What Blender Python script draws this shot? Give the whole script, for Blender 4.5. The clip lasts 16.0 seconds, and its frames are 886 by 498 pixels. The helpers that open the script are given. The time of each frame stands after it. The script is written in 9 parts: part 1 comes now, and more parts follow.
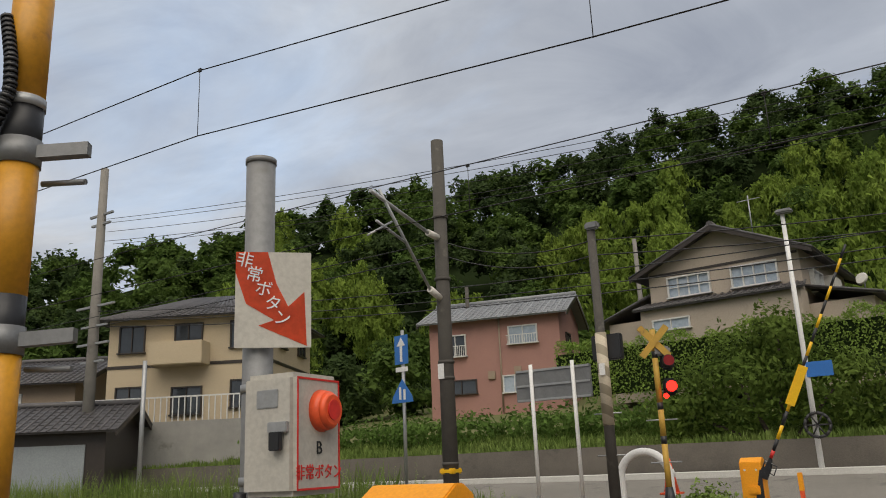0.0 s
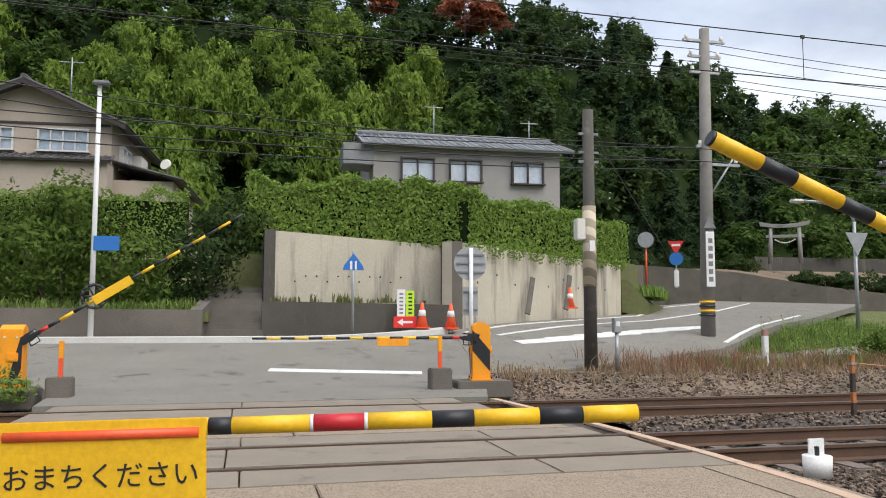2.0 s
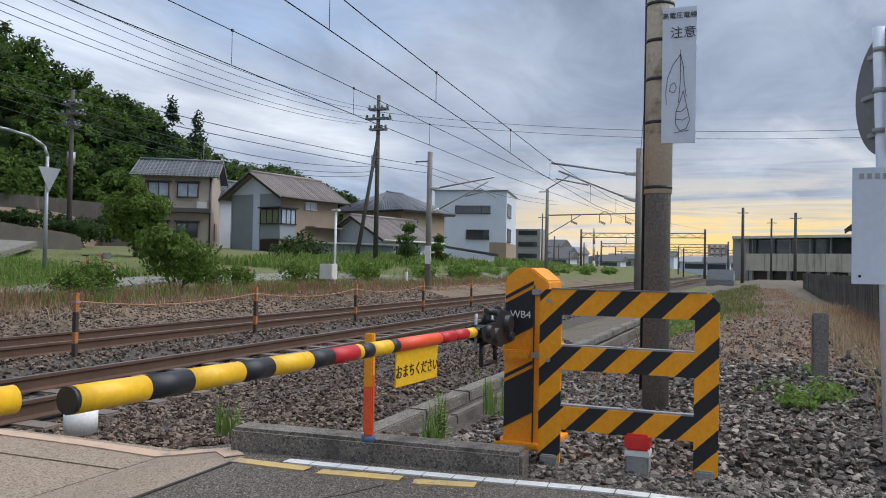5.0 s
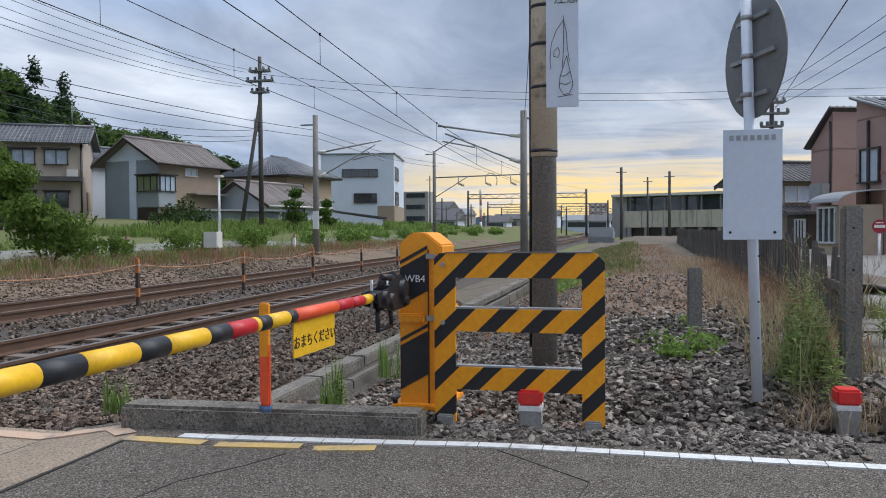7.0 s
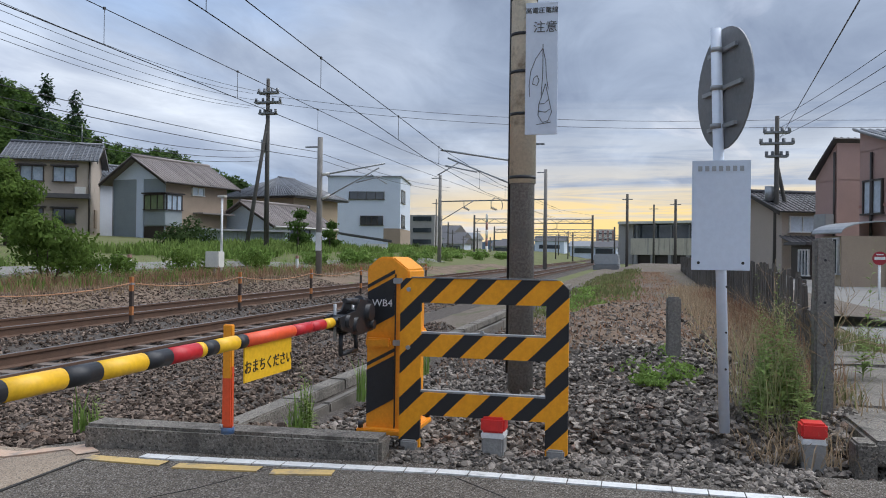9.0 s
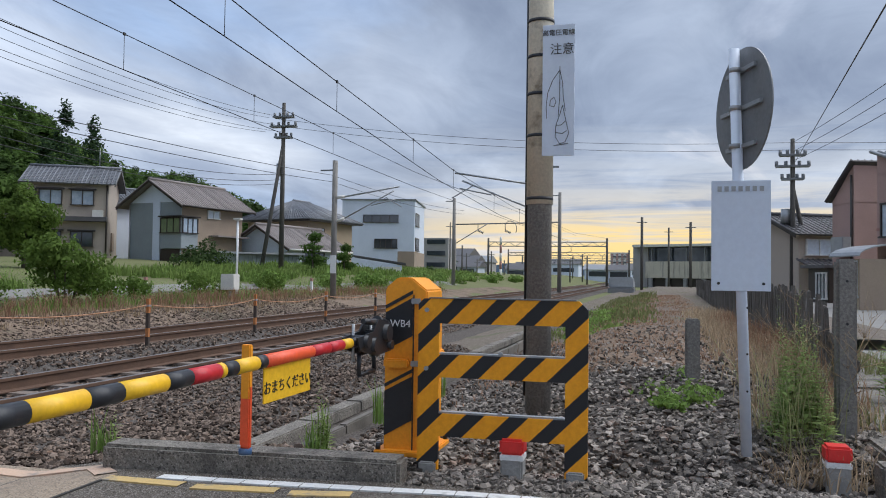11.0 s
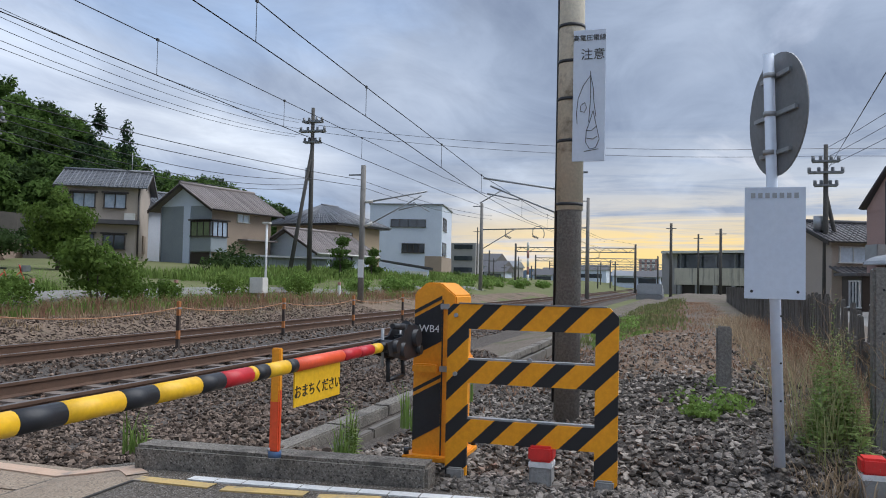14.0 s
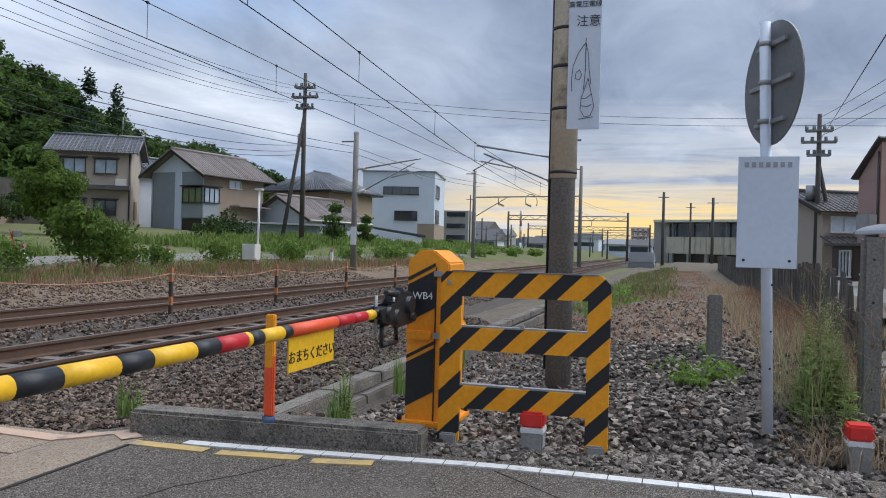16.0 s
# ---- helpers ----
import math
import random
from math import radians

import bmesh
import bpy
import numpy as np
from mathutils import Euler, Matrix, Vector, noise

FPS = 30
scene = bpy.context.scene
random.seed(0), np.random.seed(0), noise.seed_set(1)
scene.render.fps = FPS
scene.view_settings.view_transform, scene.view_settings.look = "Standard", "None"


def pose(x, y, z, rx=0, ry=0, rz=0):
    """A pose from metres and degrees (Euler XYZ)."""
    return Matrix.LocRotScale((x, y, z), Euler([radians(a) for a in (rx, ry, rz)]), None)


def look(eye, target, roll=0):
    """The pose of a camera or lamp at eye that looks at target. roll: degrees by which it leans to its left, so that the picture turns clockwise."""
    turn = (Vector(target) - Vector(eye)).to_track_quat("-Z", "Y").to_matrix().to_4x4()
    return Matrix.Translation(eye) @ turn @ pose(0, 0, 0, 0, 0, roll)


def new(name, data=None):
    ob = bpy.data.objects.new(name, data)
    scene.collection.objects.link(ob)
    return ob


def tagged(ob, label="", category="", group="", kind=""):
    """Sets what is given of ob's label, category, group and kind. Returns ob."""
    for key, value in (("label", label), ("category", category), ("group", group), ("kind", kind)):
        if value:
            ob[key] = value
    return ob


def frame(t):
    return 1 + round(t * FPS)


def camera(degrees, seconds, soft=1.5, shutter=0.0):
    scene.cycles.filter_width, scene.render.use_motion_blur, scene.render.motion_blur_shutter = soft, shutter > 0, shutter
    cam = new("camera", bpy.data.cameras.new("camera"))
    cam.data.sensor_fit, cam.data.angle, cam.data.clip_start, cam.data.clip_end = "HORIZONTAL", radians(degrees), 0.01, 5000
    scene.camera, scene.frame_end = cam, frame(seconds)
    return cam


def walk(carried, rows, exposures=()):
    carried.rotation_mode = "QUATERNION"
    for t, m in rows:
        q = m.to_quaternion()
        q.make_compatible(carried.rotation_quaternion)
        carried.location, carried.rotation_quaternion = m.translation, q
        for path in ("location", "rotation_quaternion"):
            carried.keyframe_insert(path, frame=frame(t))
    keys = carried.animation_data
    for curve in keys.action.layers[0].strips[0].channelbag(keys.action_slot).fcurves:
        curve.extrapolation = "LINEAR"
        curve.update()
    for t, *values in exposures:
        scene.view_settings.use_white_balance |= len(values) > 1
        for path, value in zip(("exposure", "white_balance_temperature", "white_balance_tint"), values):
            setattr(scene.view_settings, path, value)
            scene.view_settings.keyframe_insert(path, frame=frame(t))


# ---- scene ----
cam = camera(57.6, 16.0, soft=1.0)
PATH = [
    (0, (-4.118, -6.764, 1.181), (-5.168, -5.142, 1.696), -2.5),
    (0.5, (-4.132, -6.724, 1.178), (-4.865, -4.905, 1.569), -3.0),
    (1, (-4.103, -6.774, 1.154), (-4.428, -4.821, 1.44), -2.6),
    (1.5, (-3.997, -6.739, 1.141), (-3.878, -4.755, 1.357), -1.3),
    (2, (-3.913, -6.693, 1.186), (-3.44, -4.758, 1.357), 0.1),
    (2.5, (-3.936, -6.509, 1.185), (-3.164, -4.668, 1.315), 1.1),
    (3, (-3.847, -6.166, 1.137), (-2.797, -4.465, 1.215), 1.0),
    (3.5, (-3.811, -5.907, 1.146), (-2.488, -4.41, 1.241), 0.5),
    (4, (-3.854, -5.683, 1.156), (-2.267, -4.469, 1.244), 0.9),
    (4.5, (-3.788, -5.534, 1.158), (-2.036, -4.572, 1.23), 1.4),
    (5, (-3.797, -5.448, 1.148), (-1.934, -4.722, 1.187), 1.1),
    (7.5, (-3.829, -5.429, 1.163), (-1.88, -4.984, 1.118), 0.0),
    (8, (-3.762, -5.583, 1.165), (-1.809, -5.153, 1.133), 0.6),
    (8.5, (-3.757, -5.625, 1.17), (-1.807, -5.179, 1.157), 0.7),
    (9, (-3.787, -5.641, 1.17), (-1.845, -5.161, 1.178), 0.7),
    (11.5, (-3.789, -5.614, 1.153), (-1.859, -5.096, 1.225), 0.8),
    (12, (-3.794, -5.614, 1.155), (-1.868, -5.082, 1.23), 0.9),
    (12.5, (-3.798, -5.622, 1.153), (-1.876, -5.074, 1.232), 0.9),
    (13, (-3.791, -5.624, 1.154), (-1.872, -5.064, 1.237), 1.0),
    (13.5, (-3.791, -5.615, 1.154), (-1.876, -5.044, 1.238), 1.0),
    (14, (-3.79, -5.603, 1.157), (-1.877, -5.025, 1.233), 1.2),
    (14.5, (-3.789, -5.598, 1.154), (-1.876, -5.017, 1.212), 1.3),
    (15, (-3.79, -5.598, 1.155), (-1.875, -5.021, 1.19), 1.5),
    (15.5, (-3.795, -5.598, 1.153), (-1.878, -5.029, 1.165), 1.6),
    (16, (-3.796, -5.599, 1.156), (-1.876, -5.04, 1.152), 1.5),
]
walk(cam, [(t, look(eye, target, roll)) for t, eye, target, roll in PATH],
     [(0, -0.15, 7150, 10), (0.5, 0.03, 7500, 10), (1, 0.30, 7400, 10), (2, 0.52, 6400, 10), (3.5, 0.44, 6450, 10), (4.2, 0.35, 6300, 10), (5, 0.24, 5950, 10), (8, 0.28, 5850, 10), (16, 0.23, 5800, 10)])

# ---- world and light ----
world = bpy.data.worlds.new("world")
scene.world = world
world.use_nodes = True
wn, wl = world.node_tree.nodes, world.node_tree.links
wn.clear()
SUN_EL, SUN_ROT = radians(9), radians(97)
sky = wn.new("ShaderNodeTexSky")
sky.sky_type, sky.sun_disc, sky.sun_elevation, sky.sun_rotation = "NISHITA", False, SUN_EL, SUN_ROT
sky_gain = wn.new("ShaderNodeVectorMath")
sky_gain.operation = "SCALE"
sky_gain.inputs["Scale"].default_value = 0.14
wl.new(sky.outputs[0], sky_gain.inputs[0])
wtc = wn.new("ShaderNodeTexCoord")
# clouds lie on a high flat layer: the direction divided by its height
wsep = wn.new("ShaderNodeSeparateXYZ")
wl.new(wtc.outputs["Generated"], wsep.inputs[0])
wz = wn.new("ShaderNodeMath")
wz.operation = "MAXIMUM"
wl.new(wsep.outputs["Z"], wz.inputs[0])
wz.inputs[1].default_value = 0.0
wza = wn.new("ShaderNodeMath")
wl.new(wz.outputs[0], wza.inputs[0])
wza.inputs[1].default_value = 0.16
wdiv = wn.new("ShaderNodeVectorMath")
wdiv.operation = "DIVIDE"
wl.new(wtc.outputs["Generated"], wdiv.inputs[0])
wl.new(wza.outputs[0], wdiv.inputs[1])
wmap = wn.new("ShaderNodeMapping")
wmap.inputs["Scale"].default_value = (0.75, 1.15, 0.0)
wmap.inputs["Location"].default_value = (2.3, 0.7, 0)
wl.new(wdiv.outputs[0], wmap.inputs[0])


def world_noise(scale, detail, rough, distort=0.0):
    n = wn.new("ShaderNodeTexNoise")
    n.inputs["Scale"].default_value, n.inputs["Detail"].default_value = scale, detail
    n.inputs["Roughness"].default_value, n.inputs["Distortion"].default_value = rough, distort
    wl.new(wmap.outputs[0], n.inputs["Vector"])
    return n


def world_ramp(source, stops):
    r = wn.new("ShaderNodeValToRGB")
    e = r.color_ramp.elements
    while len(e) < len(stops):
        e.new(0.5)
    for el, (p, c) in zip(e, stops):
        el.position, el.color = p, (*c, 1)
    wl.new(source, r.inputs[0])
    return r


def world_mix(fac, a, b, blend="MIX"):
    m = wn.new("ShaderNodeMix")
    m.data_type, m.blend_type = "RGBA", blend
    for sock, v in ((m.inputs[0], fac), (m.inputs[6], a), (m.inputs[7], b)):
        if isinstance(v, (int, float)):
            sock.default_value = v
        elif isinstance(v, tuple):
            sock.default_value = (*v, 1)
        else:
            wl.new(v, sock)
    return m.outputs[2]


cloud_shape = world_noise(0.8, 7, 0.55, 0.4)
cloud_light = world_noise(0.55, 6, 0.52, 0.25)
cover = world_ramp(cloud_shape.outputs["Fac"], [(0.30, (0.45,) * 3), (0.47, (1, 1, 1))])
tone = world_ramp(cloud_light.outputs["Fac"], [(0.33, (0.25, 0.29, 0.37)), (0.46, (0.35, 0.395, 0.475)), (0.56, (0.46, 0.50, 0.57)), (0.70, (0.74, 0.75, 0.76))])
blue = world_mix(0.75, sky_gain.outputs[0], (0.36, 0.53, 0.84))
clouds = world_mix(cover.outputs[0], blue, tone.outputs[0])
waway = wn.new("ShaderNodeVectorMath")
waway.operation = "DOT_PRODUCT"
wl.new(wtc.outputs["Generated"], waway.inputs[0])
waway.inputs[1].default_value = (-0.3, 0.954, 0.0)
lift = world_ramp(waway.outputs["Value"], [(0.0, (0.65,) * 3), (0.35, (0.69,) * 3), (0.66, (0.98,) * 3), (0.95, (1.10,) * 3)])
clouds = world_mix(1.0, clouds, lift.outputs[0], "MULTIPLY")
wisp = world_noise(2.2, 8, 0.6, 0.7)
wisps = world_ramp(wisp.outputs["Fac"], [(0.34, (0.84, 0.85, 0.88)), (0.5, (1.0, 1.0, 1.0)), (0.66, (1.18, 1.17, 1.15))])
clouds = world_mix(1.0, clouds, wisps.outputs[0], "MULTIPLY")
# the evening glow under the cloud edge, towards +x: thin level bands close over the horizon
wdot = wn.new("ShaderNodeVectorMath")
wdot.operation = "DOT_PRODUCT"
wl.new(wtc.outputs["Generated"], wdot.inputs[0])
wdot.inputs[1].default_value = (0.985, -0.12, 0.0)
toward = world_ramp(wdot.outputs["Value"], [(0.84, (0,) * 3), (0.975, (1,) * 3)])
wband = wn.new("ShaderNodeMapping")
wband.inputs["Scale"].default_value = (3.2, 3.2, 52.0)
wl.new(wtc.outputs["Generated"], wband.inputs[0])
streak = world_noise(1.0, 7, 0.6, 0.5)
wl.new(wband.outputs[0], streak.inputs["Vector"])
streaks = world_ramp(streak.outputs["Fac"], [(0.38, (0.10,) * 3), (0.53, (1,) * 3)])
low = world_ramp(wsep.outputs["Z"], [(0.0, (0.8,) * 3), (0.03, (1.0,) * 3), (0.06, (0.85,) * 3), (0.085, (0.25,) * 3), (0.12, (0,) * 3)])
pale = world_ramp(wsep.outputs["Z"], [(0.0, (0.5,) * 3), (0.07, (0.6,) * 3), (0.12, (0.42,) * 3), (0.2, (0,) * 3)])
glow = world_mix(1.0, world_mix(1.0, toward.outputs[0], low.outputs[0], "MULTIPLY"), streaks.outputs[0], "MULTIPLY")
haze = world_mix(1.0, world_mix(1.0, toward.outputs[0], pale.outputs[0], "MULTIPLY"), streaks.outputs[0], "MULTIPLY")
clouds = world_mix(haze, clouds, (0.50, 0.49, 0.46))
full = world_mix(glow, clouds, (0.66, 0.46, 0.17))
wbg = wn.new("ShaderNodeBackground")
wbg.inputs["Strength"].default_value = 1.42
wl.new(full, wbg.inputs[0])
wout = wn.new("ShaderNodeOutputWorld")
wl.new(wbg.outputs[0], wout.inputs[0])

sun = new("sun", bpy.data.lights.new("sun", "SUN"))
sun.data.energy, sun.data.angle, sun.data.color = 2.6, radians(70), (1.0, 0.95, 0.88)
sun.matrix_world = look((0, 0, 30), (-9, 17, 0))


# ---- materials ----
def material(name, c1, c2=None, rough=0.7, metal=0.0, scale=6.0, fine=60.0, bump=0.15, stain=None, stain_scale=1.2, stain_at=0.58, island=0.0, obj=0.0, spec=0.5, grain=0.35, streak=False, speck=None, speck_scale=170.0, speck_at=0.72):
    """A surface of two tones at two scales, with fine relief and, where given, stains."""
    m = bpy.data.materials.new(name)
    m.use_nodes = True
    nt = m.node_tree
    b = nt.nodes["Principled BSDF"]
    b.inputs["Roughness"].default_value, b.inputs["Metallic"].default_value = rough, metal
    b.inputs["Specular IOR Level"].default_value = spec
    tc = nt.nodes.new("ShaderNodeTexCoord")
    geo = nt.nodes.new("ShaderNodeNewGeometry")
    c2 = c2 or tuple(v * 0.72 for v in c1)

    def nz(s, d=4.0, r=0.6):
        n = nt.nodes.new("ShaderNodeTexNoise")
        n.inputs["Scale"].default_value, n.inputs["Detail"].default_value, n.inputs["Roughness"].default_value = s, d, r
        nt.links.new(geo.outputs["Position"] if not obj else tc.outputs["Object"], n.inputs["Vector"])
        return n.outputs["Fac"]

    def mx(f, a, c, blend="MIX"):
        k = nt.nodes.new("ShaderNodeMix")
        k.data_type, k.blend_type = "RGBA", blend
        for sock, v in ((k.inputs[0], f), (k.inputs[6], a), (k.inputs[7], c)):
            if isinstance(v, (int, float)):
                sock.default_value = v
            elif isinstance(v, tuple):
                sock.default_value = (*v, 1)
            else:
                nt.links.new(v, sock)
        return k.outputs[2]

    def ramp(f, lo, hi):
        k = nt.nodes.new("ShaderNodeMapRange")
        k.inputs[1].default_value, k.inputs[2].default_value = lo, hi
        nt.links.new(f, k.inputs[0])
        return k.outputs[0]

    big, small = nz(scale), nz(fine, 3.0)
    col = mx(ramp(big, 0.35, 0.68), c1, c2)
    col = mx(grain, col, mx(ramp(small, 0.36, 0.64), tuple(v * (0.55 if grain > 0.4 else 0.78) for v in c1), tuple(min(1, v * (1.4 if grain > 0.4 else 1.18)) for v in c1)))
    if speck:
        w = nt.nodes.new("ShaderNodeTexVoronoi")
        w.inputs["Scale"].default_value = speck_scale
        nt.links.new(geo.outputs["Position"] if not obj else tc.outputs["Object"], w.inputs["Vector"])
        p = nt.nodes.new("ShaderNodeSeparateXYZ")
        nt.links.new(w.outputs["Color"], p.inputs[0])
        col = mx(ramp(p.outputs[0], speck_at, speck_at + 0.12), col, speck)
        col = mx(ramp(p.outputs[1], speck_at + 0.02, speck_at + 0.14), col, tuple(v * 0.35 for v in c1))
    if stain:
        f = nz(stain_scale, 6.0, 0.65)
        if streak:
            v = nt.nodes.new("ShaderNodeVectorMath")
            v.operation = "MULTIPLY"
            nt.links.new(geo.outputs["Position"], v.inputs[0])
            v.inputs[1].default_value = (1.6, 1.6, 0.16)
            nt.links.new(v.outputs[0], f.node.inputs["Vector"])
        col = mx(ramp(f, stain_at, stain_at + 0.14), col, stain)
    if island:
        k = nt.nodes.new("ShaderNodeMath")
        k.operation = "MULTIPLY_ADD"
        nt.links.new(geo.outputs["Random Per Island"], k.inputs[0])
        k.inputs[1].default_value, k.inputs[2].default_value = 2 * island, 1 - island
        s = nt.nodes.new("ShaderNodeVectorMath")
        s.operation = "SCALE"
        nt.links.new(col, s.inputs[0])
        nt.links.new(k.outputs[0], s.inputs["Scale"])
        col = s.outputs[0]
    nt.links.new(col, b.inputs["Base Color"])
    if bump:
        k = nt.nodes.new("ShaderNodeBump")
        k.inputs["Strength"].default_value, k.inputs["Distance"].default_value = bump, 0.02
        nt.links.new(small, k.inputs["Height"])
        nt.links.new(k.outputs[0], b.inputs["Normal"])
    return m


def leaf_material(name, c1, c2, island=0.3, scale=0.35):
    m = material(name, c1, c2, rough=0.75, scale=scale, fine=3.0, bump=0, island=island, spec=0.08)
    nt = m.node_tree
    b = nt.nodes["Principled BSDF"]
    t = nt.nodes.new("ShaderNodeBsdfTranslucent")
    s = nt.nodes.new("ShaderNodeMixShader")
    s.inputs[0].default_value = 0.38
    nt.links.new(b.inputs["Base Color"].links[0].from_socket, t.inputs[0])
    nt.links.new(b.outputs[0], s.inputs[1])
    nt.links.new(t.outputs[0], s.inputs[2])
    nt.links.new(s.outputs[0], nt.nodes["Material Output"].inputs[0])
    return m


def striped(name, c1, c2, direction, period, share=0.5, shift=0.0, rough=0.4):
    """Diagonal painted bands, by the thing's own coordinates."""
    m = material(name, c1, c1, rough=rough, scale=5, fine=40, bump=0.03, obj=1)
    nt = m.node_tree
    b = nt.nodes["Principled BSDF"]
    base = b.inputs["Base Color"].links[0].from_socket
    tc = nt.nodes.new("ShaderNodeTexCoord")
    d = nt.nodes.new("ShaderNodeVectorMath")
    d.operation = "DOT_PRODUCT"
    d.inputs[1].default_value = tuple(v / period for v in direction)
    nt.links.new(tc.outputs["Object"], d.inputs[0])
    a = nt.nodes.new("ShaderNodeMath")
    a.inputs[1].default_value = shift
    nt.links.new(d.outputs["Value"], a.inputs[0])
    f = nt.nodes.new("ShaderNodeMath")
    f.operation = "FRACT"
    nt.links.new(a.outputs[0], f.inputs[0])
    g = nt.nodes.new("ShaderNodeMath")
    g.operation = "GREATER_THAN"
    g.inputs[1].default_value = share
    nt.links.new(f.outputs[0], g.inputs[0])
    k = nt.nodes.new("ShaderNodeMix")
    k.data_type = "RGBA"
    nt.links.new(g.outputs[0], k.inputs[0])
    nt.links.new(base, k.inputs[6])
    k.inputs[7].default_value = (*c2, 1)
    nt.links.new(k.outputs[2], b.inputs["Base Color"])
    return m


def glow_material(name, colour, strength):
    m = bpy.data.materials.new(name)
    m.use_nodes = True
    b = m.node_tree.nodes["Principled BSDF"]
    b.inputs["Base Color"].default_value = (*colour, 1)
    b.inputs["Emission Color"].default_value = (*colour, 1)
    b.inputs["Emission Strength"].default_value = strength
    return m


M = {}
M["asphalt"] = material("asphalt", (0.17, 0.146, 0.119), (0.112, 0.097, 0.08), 0.88, scale=0.8, fine=110, bump=1.0, stain=(0.215, 0.195, 0.165), stain_scale=1.3, stain_at=0.56, grain=0.6, speck=(0.36, 0.33, 0.29), spec=0.25)
M["old_asphalt"] = material("old_asphalt", (0.245, 0.23, 0.205), (0.18, 0.168, 0.15), 0.9, scale=0.7, fine=60, bump=0.5, grain=0.5, stain=(0.10, 0.098, 0.095), stain_scale=1.6, spec=0.12)
M["slab"] = material("crossing_slab", (0.33, 0.253, 0.18), (0.25, 0.197, 0.147), 0.85, scale=1.1, fine=60, bump=0.4, stain=(0.19, 0.155, 0.12), stain_scale=2.5, obj=1, grain=0.5, speck=(0.40, 0.33, 0.25), speck_scale=140.0, speck_at=0.78)
M["slab_grey"] = material("crossing_slab_grey", (0.27, 0.226, 0.176), (0.195, 0.165, 0.132), 0.85, scale=1.3, fine=70, bump=0.25, stain=(0.14, 0.13, 0.12), stain_scale=2.5, obj=1)
M["concrete"] = material("concrete", (0.33, 0.32, 0.30), (0.24, 0.235, 0.225), 0.9, scale=1.5, fine=40, bump=0.3, stain=(0.13, 0.125, 0.11), stain_scale=0.9)
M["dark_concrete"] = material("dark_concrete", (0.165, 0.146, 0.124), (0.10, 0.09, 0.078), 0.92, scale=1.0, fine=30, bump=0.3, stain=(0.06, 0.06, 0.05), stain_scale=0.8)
M["pale_concrete"] = material("pale_concrete", (0.58, 0.53, 0.425), (0.45, 0.405, 0.32), 0.9, scale=0.6, fine=25, bump=0.2, stain=(0.27, 0.245, 0.205), stain_scale=1.1, stain_at=0.5, streak=True)
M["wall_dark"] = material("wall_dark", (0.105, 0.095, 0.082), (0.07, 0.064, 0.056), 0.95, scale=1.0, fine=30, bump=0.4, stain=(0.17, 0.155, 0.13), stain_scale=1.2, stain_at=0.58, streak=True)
M["kerb_white"] = material("kerb_white", (0.62, 0.61, 0.58), (0.50, 0.49, 0.46), 0.85, scale=2, fine=40, bump=0.2)
M["line_white"] = material("line_white", (0.74, 0.74, 0.72), (0.58, 0.57, 0.55), 0.75, scale=5, fine=60, bump=0.2, stain=(0.33, 0.32, 0.30), stain_scale=9, stain_at=0.57)
M["line_yellow"] = material("line_yellow", (0.62, 0.43, 0.15), (0.45, 0.33, 0.16), 0.8, scale=6, fine=60, bump=0.2, stain=(0.25, 0.22, 0.18), stain_scale=7, stain_at=0.53)
M["line_pink"] = material("line_pink", (0.58, 0.40, 0.28), (0.46, 0.35, 0.27), 0.8, scale=6, fine=60, bump=0.2, stain=(0.28, 0.24, 0.2), stain_scale=6, stain_at=0.55)
M["rust"] = material("rail_rust", (0.13, 0.075, 0.048), (0.085, 0.052, 0.037), 0.8, metal=0.2, scale=5, fine=60, bump=0.2)
M["rail_top"] = material("rail_top", (0.34, 0.31, 0.29), (0.22, 0.19, 0.17), 0.35, metal=0.9, scale=8, fine=40, bump=0.02)
M["sleeper"] = material("sleeper", (0.21, 0.17, 0.14), (0.14, 0.115, 0.10), 0.9, scale=3, fine=40, bump=0.3)
M["ballast_bed"] = material("ballast_bed", (0.115, 0.10, 0.088), (0.06, 0.053, 0.048), 0.95, scale=22, fine=40, bump=1.0, grain=0.75, spec=0.12)
M["stone_a"] = material("ballast_stone", (0.255, 0.224, 0.193), (0.122, 0.107, 0.092), 0.9, scale=12, fine=80, bump=0.3, island=0.78, stain=(0.20, 0.13, 0.095), stain_scale=5, spec=0.12)
M["stone_b"] = material("track_stone", (0.185, 0.142, 0.112), (0.085, 0.064, 0.051), 0.92, scale=12, fine=80, bump=0.3, island=0.8, stain=(0.21, 0.135, 0.095), stain_scale=4, spec=0.12)
M["dirt"] = material("dirt", (0.23, 0.172, 0.125), (0.14, 0.108, 0.08), 0.95, scale=0.9, fine=25, bump=0.6, stain=(0.11, 0.095, 0.065), stain_scale=0.5, stain_at=0.5, grain=0.5, spec=0.12)
M["ground"] = material("ground", (0.165, 0.17, 0.078), (0.115, 0.128, 0.055), 0.95, scale=0.25, fine=6, bump=0.6, spec=0.12)
# near-black green: the shade under and between leaves is put into this colour
M["foliage_shade"] = material("foliage_shade", (0.022, 0.034, 0.013), (0.012, 0.02, 0.008), 1.0, scale=0.1, fine=2, bump=0.4, spec=0.0)
M["orange"] = material("gate_orange", (0.93, 0.36, 0.012), (0.84, 0.31, 0.012), 0.55, scale=3, fine=50, bump=0.05, obj=1, stain=(0.55, 0.22, 0.05), stain_scale=4, stain_at=0.66)
